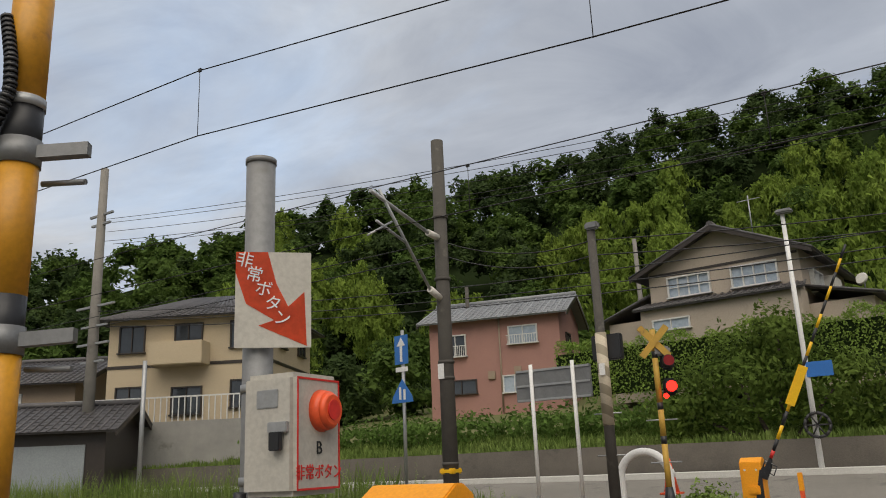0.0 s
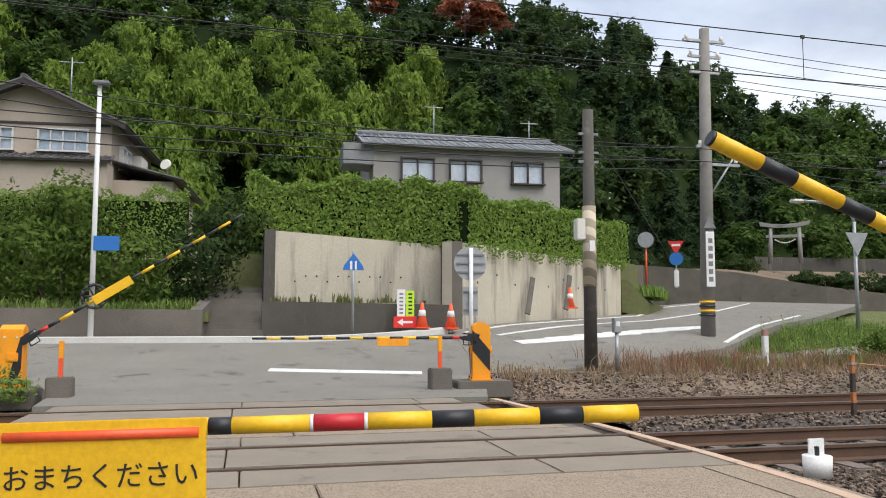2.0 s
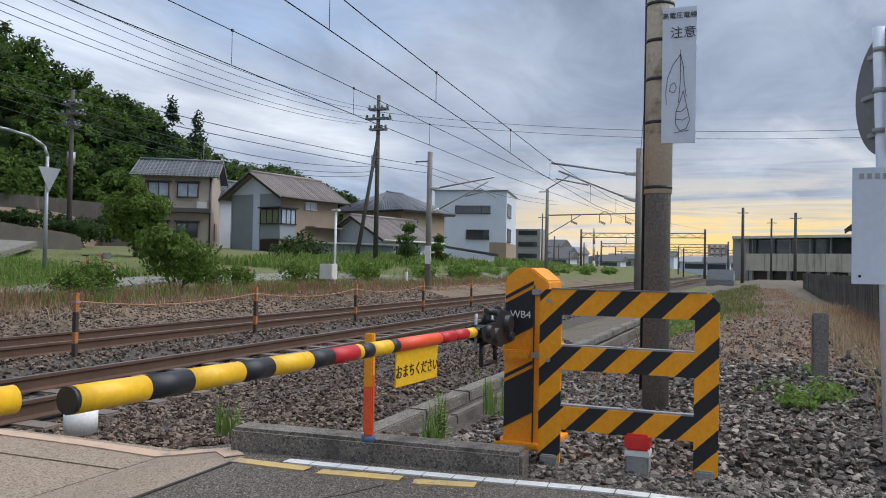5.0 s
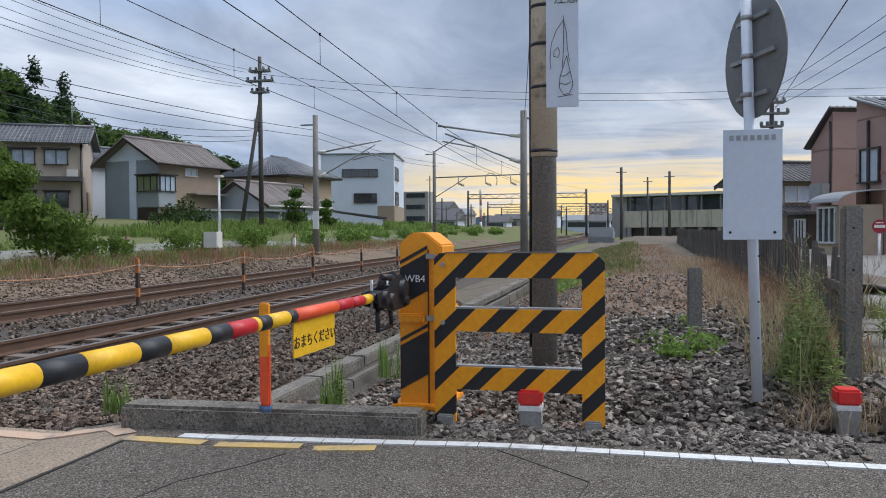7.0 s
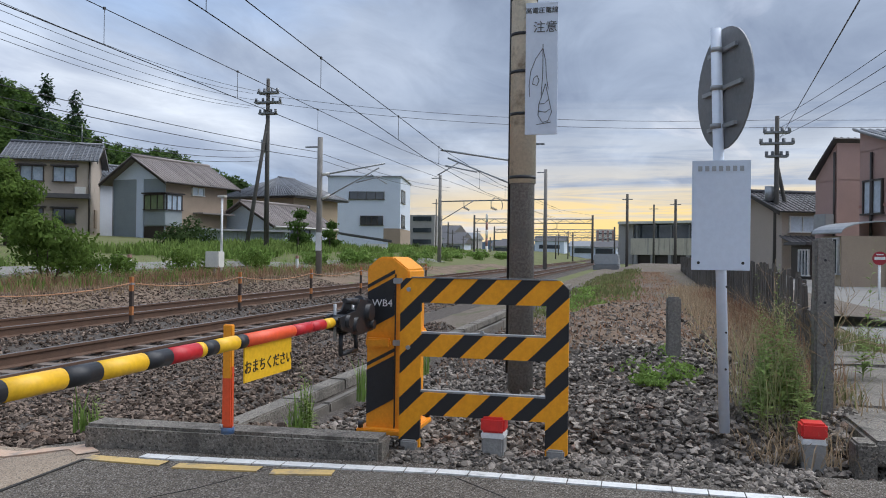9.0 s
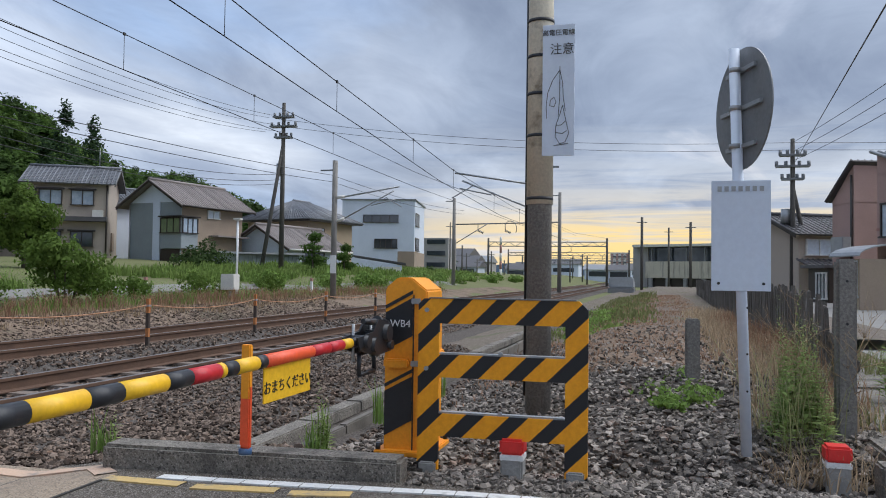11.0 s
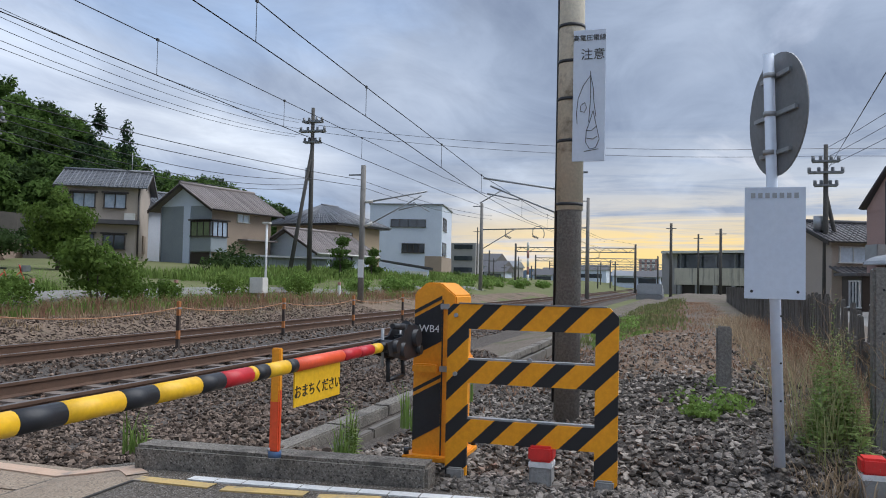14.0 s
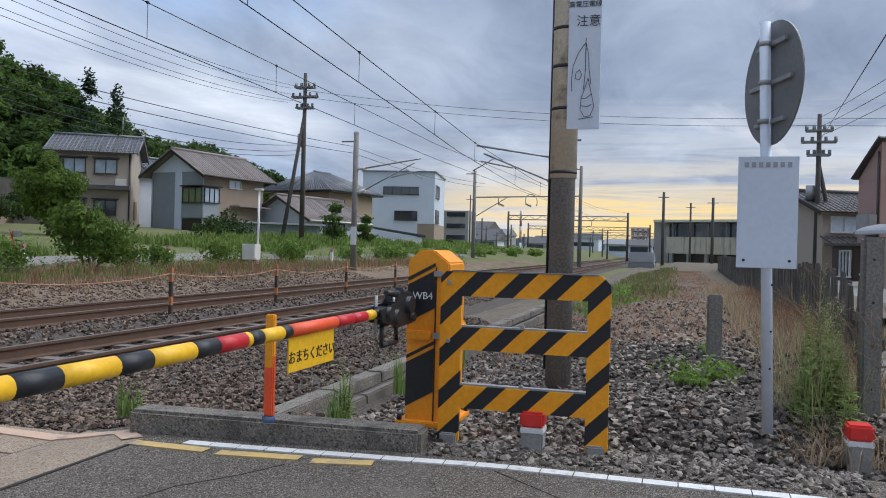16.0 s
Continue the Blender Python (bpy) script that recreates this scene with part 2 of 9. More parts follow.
M["yellow"] = material("bar_yellow", (0.90, 0.52, 0.015), (0.82, 0.46, 0.015), 0.4, scale=4, fine=50, bump=0.03, obj=1)
M["black"] = material("black_paint", (0.022, 0.023, 0.027), (0.014, 0.014, 0.016), 0.45, scale=6, fine=50, bump=0.05, obj=1)
M["red"] = material("red_paint", (0.72, 0.035, 0.03), (0.62, 0.03, 0.028), 0.4, scale=5, fine=40, bump=0.03, obj=1)
M["bar_red"] = material("bar_red", (0.56, 0.022, 0.03), (0.47, 0.02, 0.028), 0.4, scale=5, fine=40, bump=0.03, obj=1)
M["red_orange"] = material("red_orange", (0.86, 0.11, 0.035), (0.78, 0.10, 0.03), 0.4, scale=5, fine=40, bump=0.03, obj=1)
M["white"] = material("white_paint", (0.80, 0.80, 0.79), (0.72, 0.72, 0.71), 0.5, scale=4, fine=50, bump=0.04, obj=1)
M["off_white"] = material("off_white", (0.70, 0.68, 0.62), (0.62, 0.60, 0.55), 0.55, scale=4, fine=50, bump=0.05, obj=1)
M["galv"] = material("galvanised", (0.42, 0.43, 0.44), (0.33, 0.34, 0.35), 0.5, metal=0.6, scale=5, fine=40, bump=0.05, obj=1)
M["grey_metal"] = material("grey_metal", (0.25, 0.255, 0.26), (0.18, 0.185, 0.19), 0.5, metal=0.5, scale=5, fine=40, bump=0.05, obj=1)
M["pale_blue"] = material("pale_sheet", (0.70, 0.76, 0.86), (0.66, 0.72, 0.83), 0.5, scale=3, fine=30, bump=0.02, obj=1, stain=(0.58, 0.62, 0.68), stain_scale=7, stain_at=0.66, grain=0.12)
M["lane"] = material("lane_concrete", (0.27, 0.26, 0.24), (0.21, 0.20, 0.187), 0.9, scale=1.5, fine=30, bump=0.2, stain=(0.22, 0.20, 0.17), stain_scale=1.4, spec=0.12)
M["post_conc"] = material("pole_concrete", (0.25, 0.235, 0.215), (0.185, 0.175, 0.16), 0.9, scale=3, fine=60, bump=0.25, stain=(0.14, 0.13, 0.12), stain_scale=2)
M["dark_pole"] = material("dark_pole", (0.095, 0.088, 0.078), (0.065, 0.06, 0.055), 0.9, scale=3, fine=60, bump=0.25, stain=(0.16, 0.15, 0.13), stain_scale=3)
M["cream_pole"] = material("cream_pole", (0.74, 0.67, 0.54), (0.64, 0.57, 0.45), 0.85, scale=3, fine=50, bump=0.15, stain=(0.27, 0.22, 0.16), stain_scale=4)
M["wood"] = material("old_wood", (0.155, 0.14, 0.122), (0.09, 0.08, 0.07), 0.95, scale=3, fine=50, bump=0.5)
M["wire"] = material("wire", (0.035, 0.035, 0.037), (0.03, 0.03, 0.03), 0.6, bump=0)
M["blue"] = material("sign_blue", (0.03, 0.17, 0.52), (0.025, 0.15, 0.47), 0.4, bump=0.02, obj=1)
M["glass"] = material("window_glass", (0.05, 0.06, 0.07), (0.035, 0.04, 0.05), 0.06, spec=0.9, scale=0.8, fine=3, bump=0)
M["curtain"] = material("curtain_glass", (0.60, 0.66, 0.74), (0.50, 0.56, 0.64), 0.15, spec=0.8, scale=1.5, fine=8, bump=0)
M["curtain_dim"] = material("curtained_glass_dim", (0.30, 0.37, 0.45), (0.50, 0.56, 0.63), 0.12, spec=0.9, scale=2.2, fine=9, bump=0)
M["sash_dark"] = material("dark_sash", (0.045, 0.035, 0.03), None, 0.4, bump=0)
M["curtain_green"] = material("green_curtain_glass", (0.22, 0.26, 0.14), (0.14, 0.17, 0.10), 0.12, spec=0.9, scale=3, fine=14, bump=0)
M["sash_white"] = material("white_sash", (0.72, 0.72, 0.70), None, 0.45, bump=0)
M["tile_dark"] = material("roof_tile_dark", (0.085, 0.08, 0.082), (0.055, 0.052, 0.055), 0.5, scale=2, fine=20, bump=0.1, island=0.3)
M["tile_grey"] = material("roof_tile_grey", (0.26, 0.27, 0.285), (0.19, 0.20, 0.21), 0.45, scale=2, fine=20, bump=0.1, island=0.25)
M["tile_slate"] = material("roof_tile_slate", (0.15, 0.155, 0.168), (0.10, 0.103, 0.112), 0.4, scale=2, fine=20, bump=0.1, island=0.4)
M["tile_brown"] = material("roof_tile_brown", (0.25, 0.215, 0.20), (0.19, 0.165, 0.15), 0.55, scale=2, fine=20, bump=0.1, island=0.3)
M["w_beige"] = material("render_beige", (0.47, 0.40, 0.33), (0.41, 0.35, 0.29), 0.85, scale=0.7, fine=30, bump=0.1, stain=(0.24, 0.20, 0.165), stain_scale=0.5, stain_at=0.62)
M["w_pink"] = material("render_pink", (0.40, 0.215, 0.18), (0.34, 0.185, 0.16), 0.85, scale=0.6, fine=30, bump=0.1, stain=(0.25, 0.14, 0.12), stain_scale=0.6, stain_at=0.6)
M["w_grey"] = material("render_grey", (0.36, 0.345, 0.33), (0.30, 0.285, 0.275), 0.85, scale=0.8, fine=30, bump=0.1)
M["w_cream"] = material("render_cream", (0.56, 0.46, 0.32), (0.49, 0.40, 0.28), 0.85, scale=0.8, fine=30, bump=0.1)
M["w_steel"] = material("metal_siding", (0.31, 0.345, 0.36), (0.26, 0.29, 0.305), 0.55, metal=0.2, scale=0.9, fine=20, bump=0.1)
M["w_white"] = material("white_siding", (0.66, 0.71, 0.80), (0.60, 0.65, 0.74), 0.6, scale=0.8, fine=20, bump=0.05)
M["w_brown"] = material("brown_plaster", (0.36, 0.28, 0.21), (0.28, 0.22, 0.17), 0.9, scale=0.8, fine=25, bump=0.2)
M["bark"] = material("bark", (0.085, 0.065, 0.05), (0.05, 0.04, 0.032), 0.95, scale=4, fine=30, bump=0.6)
M["leaf_dark"] = leaf_material("leaf_dark", (0.044, 0.074, 0.026), (0.074, 0.112, 0.034), scale=0.12)
M["leaf_mid"] = leaf_material("leaf_mid", (0.074, 0.128, 0.030), (0.112, 0.170, 0.040), scale=0.12)
M["leaf_bamboo"] = leaf_material("leaf_bamboo", (0.155, 0.235, 0.042), (0.25, 0.33, 0.065), scale=0.12)
M["leaf_conifer"] = leaf_material("leaf_conifer", (0.036, 0.064, 0.030), (0.056, 0.09, 0.038))
M["leaf_dead"] = leaf_material("leaf_dead", (0.34, 0.12, 0.065), (0.26, 0.095, 0.055))
M["leaf_hedge"] = leaf_material("leaf_hedge", (0.20, 0.31, 0.065), (0.29, 0.39, 0.095), scale=1.2)
M["leaf_weed"] = leaf_material("leaf_weed", (0.17, 0.265, 0.06), (0.25, 0.335, 0.10))
M["leaf_garden"] = leaf_material("leaf_garden", (0.105, 0.165, 0.034), (0.16, 0.22, 0.05))
M["leaf_creeper"] = leaf_material("leaf_creeper", (0.09, 0.16, 0.035), (0.13, 0.21, 0.05))
M["leaf_goldenrod"] = leaf_material("leaf_goldenrod", (0.22, 0.30, 0.095), (0.33, 0.38, 0.15), scale=2.0)
M["grass"] = leaf_material("grass_blade", (0.145, 0.22, 0.052), (0.25, 0.31, 0.095), scale=0.5)
M["dry_grass"] = leaf_material("dry_grass", (0.36, 0.27, 0.17), (0.24, 0.165, 0.105), scale=0.8)


# ---- building helpers ----
def box(bm, c, s, bevel=0.0, rot=None):
    r = bmesh.ops.create_cube(bm, size=1.0)
    vs = r["verts"]
    bmesh.ops.scale(bm, vec=s, verts=vs)
    if bevel:
        es = {e for v in vs for e in v.link_edges}
        out = bmesh.ops.bevel(bm, geom=list(es), offset=bevel, segments=2, affect="EDGES")
        vs = list({v for f in out["faces"] for v in f.verts} | {v for v in vs if v.is_valid})
    if rot is not None:
        bmesh.ops.rotate(bm, cent=(0, 0, 0), matrix=rot, verts=vs)
    bmesh.ops.translate(bm, vec=c, verts=vs)
    return vs


def tube(bm, p0, p1, r0, r1=None, seg=10, caps=True):
    p0, p1 = Vector(p0), Vector(p1)
    d = p1 - p0
    m = Matrix.Translation((p0 + p1) / 2) @ d.to_track_quat("Z", "Y").to_matrix().to_4x4()
    r = bmesh.ops.create_cone(bm, cap_ends=caps, segments=seg, radius1=r0, radius2=r0 if r1 is None else r1, depth=d.length, matrix=m)
    for f in {f for v in r["verts"] for f in v.link_faces}:
        f.smooth = len(f.verts) == 4
    return r["verts"]


def prism(bm, outline, y0, y1):
    """A solid with an outline in x and z, from y0 to y1."""
    a = [bm.verts.new((x, y0, z)) for x, z in outline]
    b = [bm.verts.new((x, y1, z)) for x, z in outline]
    n = len(outline)
    bm.faces.new(a[::-1])
    bm.faces.new(b)
    for i in range(n):
        bm.faces.new((a[i], a[(i + 1) % n], b[(i + 1) % n], b[i]))
    bmesh.ops.recalc_face_normals(bm, faces=bm.faces[:])


def finish(name, bm, mat):
    me = bpy.data.meshes.new(name)
    bm.to_mesh(me)
    bm.free()
    for m in mat if isinstance(mat, (list, tuple)) else [mat]:
        me.materials.append(m)
    return me


def part(name, bm, mat, parent, label=""):
    """One mesh under a thing or under a part."""
    ob = new(name, finish(name, bm, mat))
    ob.parent = parent
    if label:
        ob["label"] = label
    return ob


def boxpart(name, c, s, mat, parent, bevel=0.0, label="", rot=None):
    bm = bmesh.new()
    box(bm, c, s, bevel, rot)
    return part(name, bm, mat, parent, label)


def tubepart(name, p0, p1, r0, mat, parent, r1=None, seg=12, label=""):
    bm = bmesh.new()
    tube(bm, p0, p1, r0, r1, seg)
    return part(name, bm, mat, parent, label)


def thing(name, m, label, category, group="", kind=""):
    ob = new(name)
    ob.empty_display_size = 0.2
    ob.matrix_world = m
    return tagged(ob, label, category, group, kind)


def solid(name, bm, mat, label, category, kind="", group=""):
    return tagged(new(name, finish(name, bm, mat)), label, category, group, kind)


def raw(name, verts, faces, mats, index=None, smooth=False):
    me = bpy.data.meshes.new(name)
    me.from_pydata(np.asarray(verts, float).tolist(), [], np.asarray(faces).tolist() if not isinstance(faces, list) else faces)
    for m in mats:
        me.materials.append(m)
    if index is not None:
        me.polygons.foreach_set("material_index", np.asarray(index, dtype=np.int32))
    if smooth:
        me.polygons.foreach_set("use_smooth", np.ones(len(me.polygons), dtype=bool))
    me.update()
    return me


def lettering(name, text, size, m, mat, parent, align="CENTER", depth=0.0012):
    cu = bpy.data.curves.new(name, "FONT")
    cu.body, cu.size, cu.align_x, cu.align_y, cu.extrude, cu.resolution_u = text, size, align, "CENTER", depth, 2
    tmp = bpy.data.objects.new(name, cu)
    scene.collection.objects.link(tmp)
    me = bpy.data.meshes.new_from_object(tmp.evaluated_get(bpy.context.evaluated_depsgraph_get()))
    bpy.data.objects.remove(tmp)
    bpy.data.curves.remove(cu)
    me.materials.clear()
    me.materials.append(mat)
    ob = new(name, me)
    ob.parent, ob.matrix_basis = parent, m
    return ob


def smooth(a, b, v):
    k = min(1.0, max(0.0, (v - a) / (b - a)))
    return k * k * (3 - 2 * k)


# ---- the lie of the land ----
EYE0 = (-4.0, -6.2)
RIDGE = [(-180, 1.0), (-110, 2.0), (-85, 6.5), (-62, 14.0), (-51, 17.2), (-45, 19.0), (-38, 21.1), (-31, 21.5), (-24, 22.5), (-14.5, 24.8), (-8, 25.2), (0, 25.3), (12, 25.0), (20, 24.0), (27, 22.0), (31, 19.4), (34, 16.4), (36.2, 14.4), (38.5, 14.9), (42, 13.6), (46, 12.0), (48, 10.7), (52, 8.2), (57, 7.0), (62, 5.0), (66, 2.4), (80, 0.6), (110, 0.2), (180, 1.0)]
HILL_FROM = [(-180, 90), (-60, 62), (-30, 52), (0, 44), (25, 46), (34, 70), (45, 82), (60, 105), (80, 150), (180, 90)]


def table(rows, v):
    return float(np.interp(v, [r[0] for r in rows], [r[1] for r in rows]))


def land(x, y):
    """Height of the ground under the place; rail heads lie at 0."""
    az = math.degrees(math.atan2(x - EYE0[0], y - EYE0[1]))
    r = math.hypot(x - EYE0[0], y - EYE0[1])
    z = -0.45 + 0.40 * smooth(5.8, 9.0, y) + 0.55 * smooth(9, 14, y) + 0.045 * max(0.0, min(y, 34) - 14)
    z += 0.25 * smooth(18, 30, x) + 0.5 * smooth(30, 48, x) * smooth(8, 16, y) - 0.25 * smooth(0, -6, x) * smooth(7, 9, y)
    d0 = table(HILL_FROM, az)
    if r > d0:
        top = r * math.tan(math.radians(table(RIDGE, az))) - 8.5
        full = d0 * 2.2
        k = (r - d0) / (full - d0)
        rise = max(0.0, full * math.tan(math.radians(table(RIDGE, az))) - 8.5 - z)
        z += rise * (k ** 1.05 if k < 1 else 1.0) if k < 1 else rise
    return z


def build_land():
    radii = [0, 1.5, 3, 4.5, 6, 7.5, 9, 10.5, 12, 13.5, 15, 17, 19, 21, 23, 26, 29, 32, 36, 40, 44, 48, 53, 58, 64, 70, 78, 86, 96, 106, 118, 132, 150, 175, 210, 260, 340, 480, 800, 1500, 3000]
    n = 180
    vs, fs, idx = [], [], []
    for r in radii:
        for k in range(n):
            a = 2 * math.pi * k / n
            x, y = EYE0[0] + r * math.sin(a), EYE0[1] + r * math.cos(a)
            vs.append((x, y, land(x, y) if r < 900 else 0.0))
    for i in range(len(radii) - 1):
        for k in range(n):
            q = (i * n + k, i * n + (k + 1) % n, (i + 1) * n + (k + 1) % n, (i + 1) * n + k)
            fs.append(q[::-1])
            x, y, z = vs[q[3]]
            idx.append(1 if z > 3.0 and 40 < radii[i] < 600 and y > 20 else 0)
    me = raw("ground", vs, fs, [M["ground"], M["foliage_shade"]], idx, True)
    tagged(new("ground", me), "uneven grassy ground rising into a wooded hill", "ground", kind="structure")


build_land()

# ---- roads, crossing and tracks ----
RAILS = (0.0, 1.09, 3.38, 4.47)


def sheet(name, pts, z0, thick, mat, label, category="road", kind="structure"):
    """A slab on an outline in x and y; z0 may be a function."""
    bm = bmesh.new()
    zf = z0 if callable(z0) else (lambda x, y: z0)
    top = [bm.verts.new((x, y, zf(x, y))) for x, y in pts]
    bot = [bm.verts.new((x, y, zf(x, y) - thick)) for x, y in pts]
    n = len(pts)
    bm.faces.new(top)
    bm.faces.new(bot[::-1])
    for i in range(n):
        bm.faces.new((top[i], bot[i], bot[(i + 1) % n], top[(i + 1) % n]))
    bmesh.ops.recalc_face_normals(bm, faces=bm.faces[:])
    return solid(name, bm, mat, label, category, kind)


def grid_road(name, left, right, zf, mat, label, thick=0.25, n=24):
    """A road between two lines of points, as a strip of quads that follows the ground."""
    def along(line, k):
        t = k * (len(line) - 1)
        i = min(int(t), len(line) - 2)
        f = t - i
        return [line[i][j] * (1 - f) + line[i + 1][j] * f for j in (0, 1)]
    vs, fs = [], []
    cols = 8
    for k in range(n + 1):
        a, b = along(left, k / n), along(right, k / n)
        for c in range(cols + 1):
            x, y = (a[j] + (b[j] - a[j]) * c / cols for j in (0, 1))
            vs.append((x, y, zf(x, y)))
    for k in range(n):
        for c in range(cols):
            i = k * (cols + 1) + c
            fs.append((i, i + 1, i + cols + 2, i + cols + 1))
    m = len(vs)
    vs += [(x, y, z - thick) for x, y, z in vs]
    fs += [tuple(m + j for j in f[::-1]) for f in fs]
    for k in range(n):
        for c0 in (0, cols):
            i, j = k * (cols + 1) + c0, (k + 1) * (cols + 1) + c0
            fs.append((i, j, m + j, m + i))
    for e in (0, n):
        fs += [(e * (cols + 1) + c, e * (cols + 1) + c + 1, m + e * (cols + 1) + c + 1, m + e * (cols + 1) + c) for c in range(cols)]
    return tagged(new(name, raw(name, vs, fs, [mat], None, False)), label, "road", kind="structure")


def near_z(x, y):
    return -0.012 + 0.108 * smooth(-2.1, -2.9, y) + 0.02 * smooth(-3.0, -5.0, y)


def far_z(x, y):
    return 0.0 + 0.02 * smooth(5.2, 6.4, y) + 0.60 * smooth(7.0, 13.6, y) + 0.10 * max(0.0, min(y, 40) - 14) * 0.62 + 0.30 * smooth(-3.0, 4.0, x) * smooth(11.5, 15, y)


grid_road("road_near", [(-12, -30), (-9, -9), (-8.2, -2.2)], [(2.5, -30), (0.45, -9), (0.30, -2.2)], near_z, M["asphalt"], "worn grey asphalt approach road before the crossing", n=90)
grid_road("road_far", [(-6.65, 5.2), (-6.75, 7.3), (-9.0, 9.4), (-9.0, 13.35)], [(-0.3, 5.2), (0.5, 8.0), (1.5, 14.4)], far_z, M["old_asphalt"], "grey asphalt road beyond the tracks")
grid_road("road_left", [(-9.0, 13.35), (-26, 12.6), (-60, 13.0)], [(-8.8, 8.8), (-26, 8.9), (-60, 9.4)], far_z, M["old_asphalt"], "narrow asphalt road along the foot of the slope")
grid_road("road_right", [(1.5, 14.45), (9.6, 20.4), (14, 27), (22, 34)], [(0.5, 8.0), (7.6, 11.2), (16, 18.5), (29, 31)], lambda x, y: far_z(x, y) + 0.012, M["old_asphalt"], "asphalt road that climbs towards the wooded hill")


def crossing():
    """Concrete deck panels between and beside the rails, each one a slab of its own."""
    base = thing("crossing_deck", Matrix(), "tan concrete level crossing deck of separate slabs", "crossing", kind="structure")
    rows = [(-2.25, -0.72, "slab"), (-0.70, -0.075, "slab_grey"), (0.09, 1.0, "slab_grey"), (1.165, 1.72, "slab_grey"), (1.74, 2.72, "slab"), (2.74, 3.305, "slab_grey"), (3.47, 4.38, "slab_grey"), (4.545, 5.22, "slab_grey")]
    for n, (y0, y1, mat) in enumerate(rows):
        x = -6.5 + 0.12 * (n % 2)
        edge = 0.32 - 0.085 * (y0 + y1 + 4)
        w = 2.45 if mat == "slab_grey" else 3.1
        while x < edge - 0.05:
            x1 = min(x + w, edge)
            bm = bmesh.new()
            box(bm, ((x + x1) / 2, (y0 + y1) / 2, -0.10), (x1 - x - 0.014, y1 - y0 - 0.006, 0.185), 0.008)
            part("slab", bm, M[mat], base)
            x = x1
    bm = bmesh.new()
    box(bm, (-3.1, 1.45, -0.24), (6.6, 7.2, 0.14))
    part("bed", bm, M["dark_concrete"], base)


crossing()


def rail_profile():
    return [(-0.061, -0.153), (0.061, -0.153), (0.061, -0.143), (0.012, -0.125), (0.008, -0.04), (0.032, -0.032), (0.032, -0.004), (0.026, 0.0), (-0.026, 0.0), (-0.032, -0.004), (-0.032, -0.032), (-0.008, -0.04), (-0.012, -0.125), (-0.061, -0.143)]


def rail(y):
    pr = rail_profile()
    n = len(pr)
    xs = [-90, -40, -20, -10, -5, 0, 5, 10, 20, 40, 80, 140, 220, 330]
    vs = [(x, y + a + 0.00006 * max(0, x - 40) ** 2, z) for x in xs for a, z in pr]
    fs, idx = [], []
    for i in range(len(xs) - 1):
        for k in range(n):
            fs.append((i * n + k, (i + 1) * n + k, (i + 1) * n + (k + 1) % n, i * n + (k + 1) % n))
            idx.append(1 if k in (7,) else 0)
    me = raw("rail", vs, fs, [M["rust"], M["rail_top"]], idx)
    tagged(new("rail", me), "rusty brown steel rail with a worn bright head", "rail", "rails of the two tracks", "structure")


for y in RAILS:
    rail(y)

# ballast bed: a shallow bank under both tracks
bm = bmesh.new()
prism(bm, [(-2.3, -0.42), (-1.05, -0.19), (5.6, -0.19), (6.9, -0.30), (6.9, -0.6), (-2.3, -0.6)], -330, 90)
bmesh.ops.rotate(bm, cent=(0, 0, 0), matrix=Matrix.Rotation(radians(90), 3, "Z"), verts=bm.verts[:])
solid("ballast_bed", bm, M["ballast_bed"], "brown-grey bank of crushed stone under the tracks", "ballast", "structure")

# sleepers
sl = bmesh.new()
box(sl, (0, 0, 0), (0.21, 1.9, 0.1), 0.015)
sl_mesh = finish("sleeper", sl, M["sleeper"])
for yc in ((RAILS[0] + RAILS[1]) / 2, (RAILS[2] + RAILS[3]) / 2):
    for k in range(70):
        x = 0.95 + k * 0.62 if k < 52 else -9.4 - (k - 52) * 0.62
        ob = tagged(new("sleeper", sl_mesh), "weathered brown sleeper under the rails", "sleeper", "sleepers under the rails")
        ob.location = (x, yc, -0.203)


# ---- woods on the hill ----
rng = np.random.default_rng(7)
random.seed(11)


def unit(a):
    return a / np.linalg.norm(a, axis=1)[:, None]


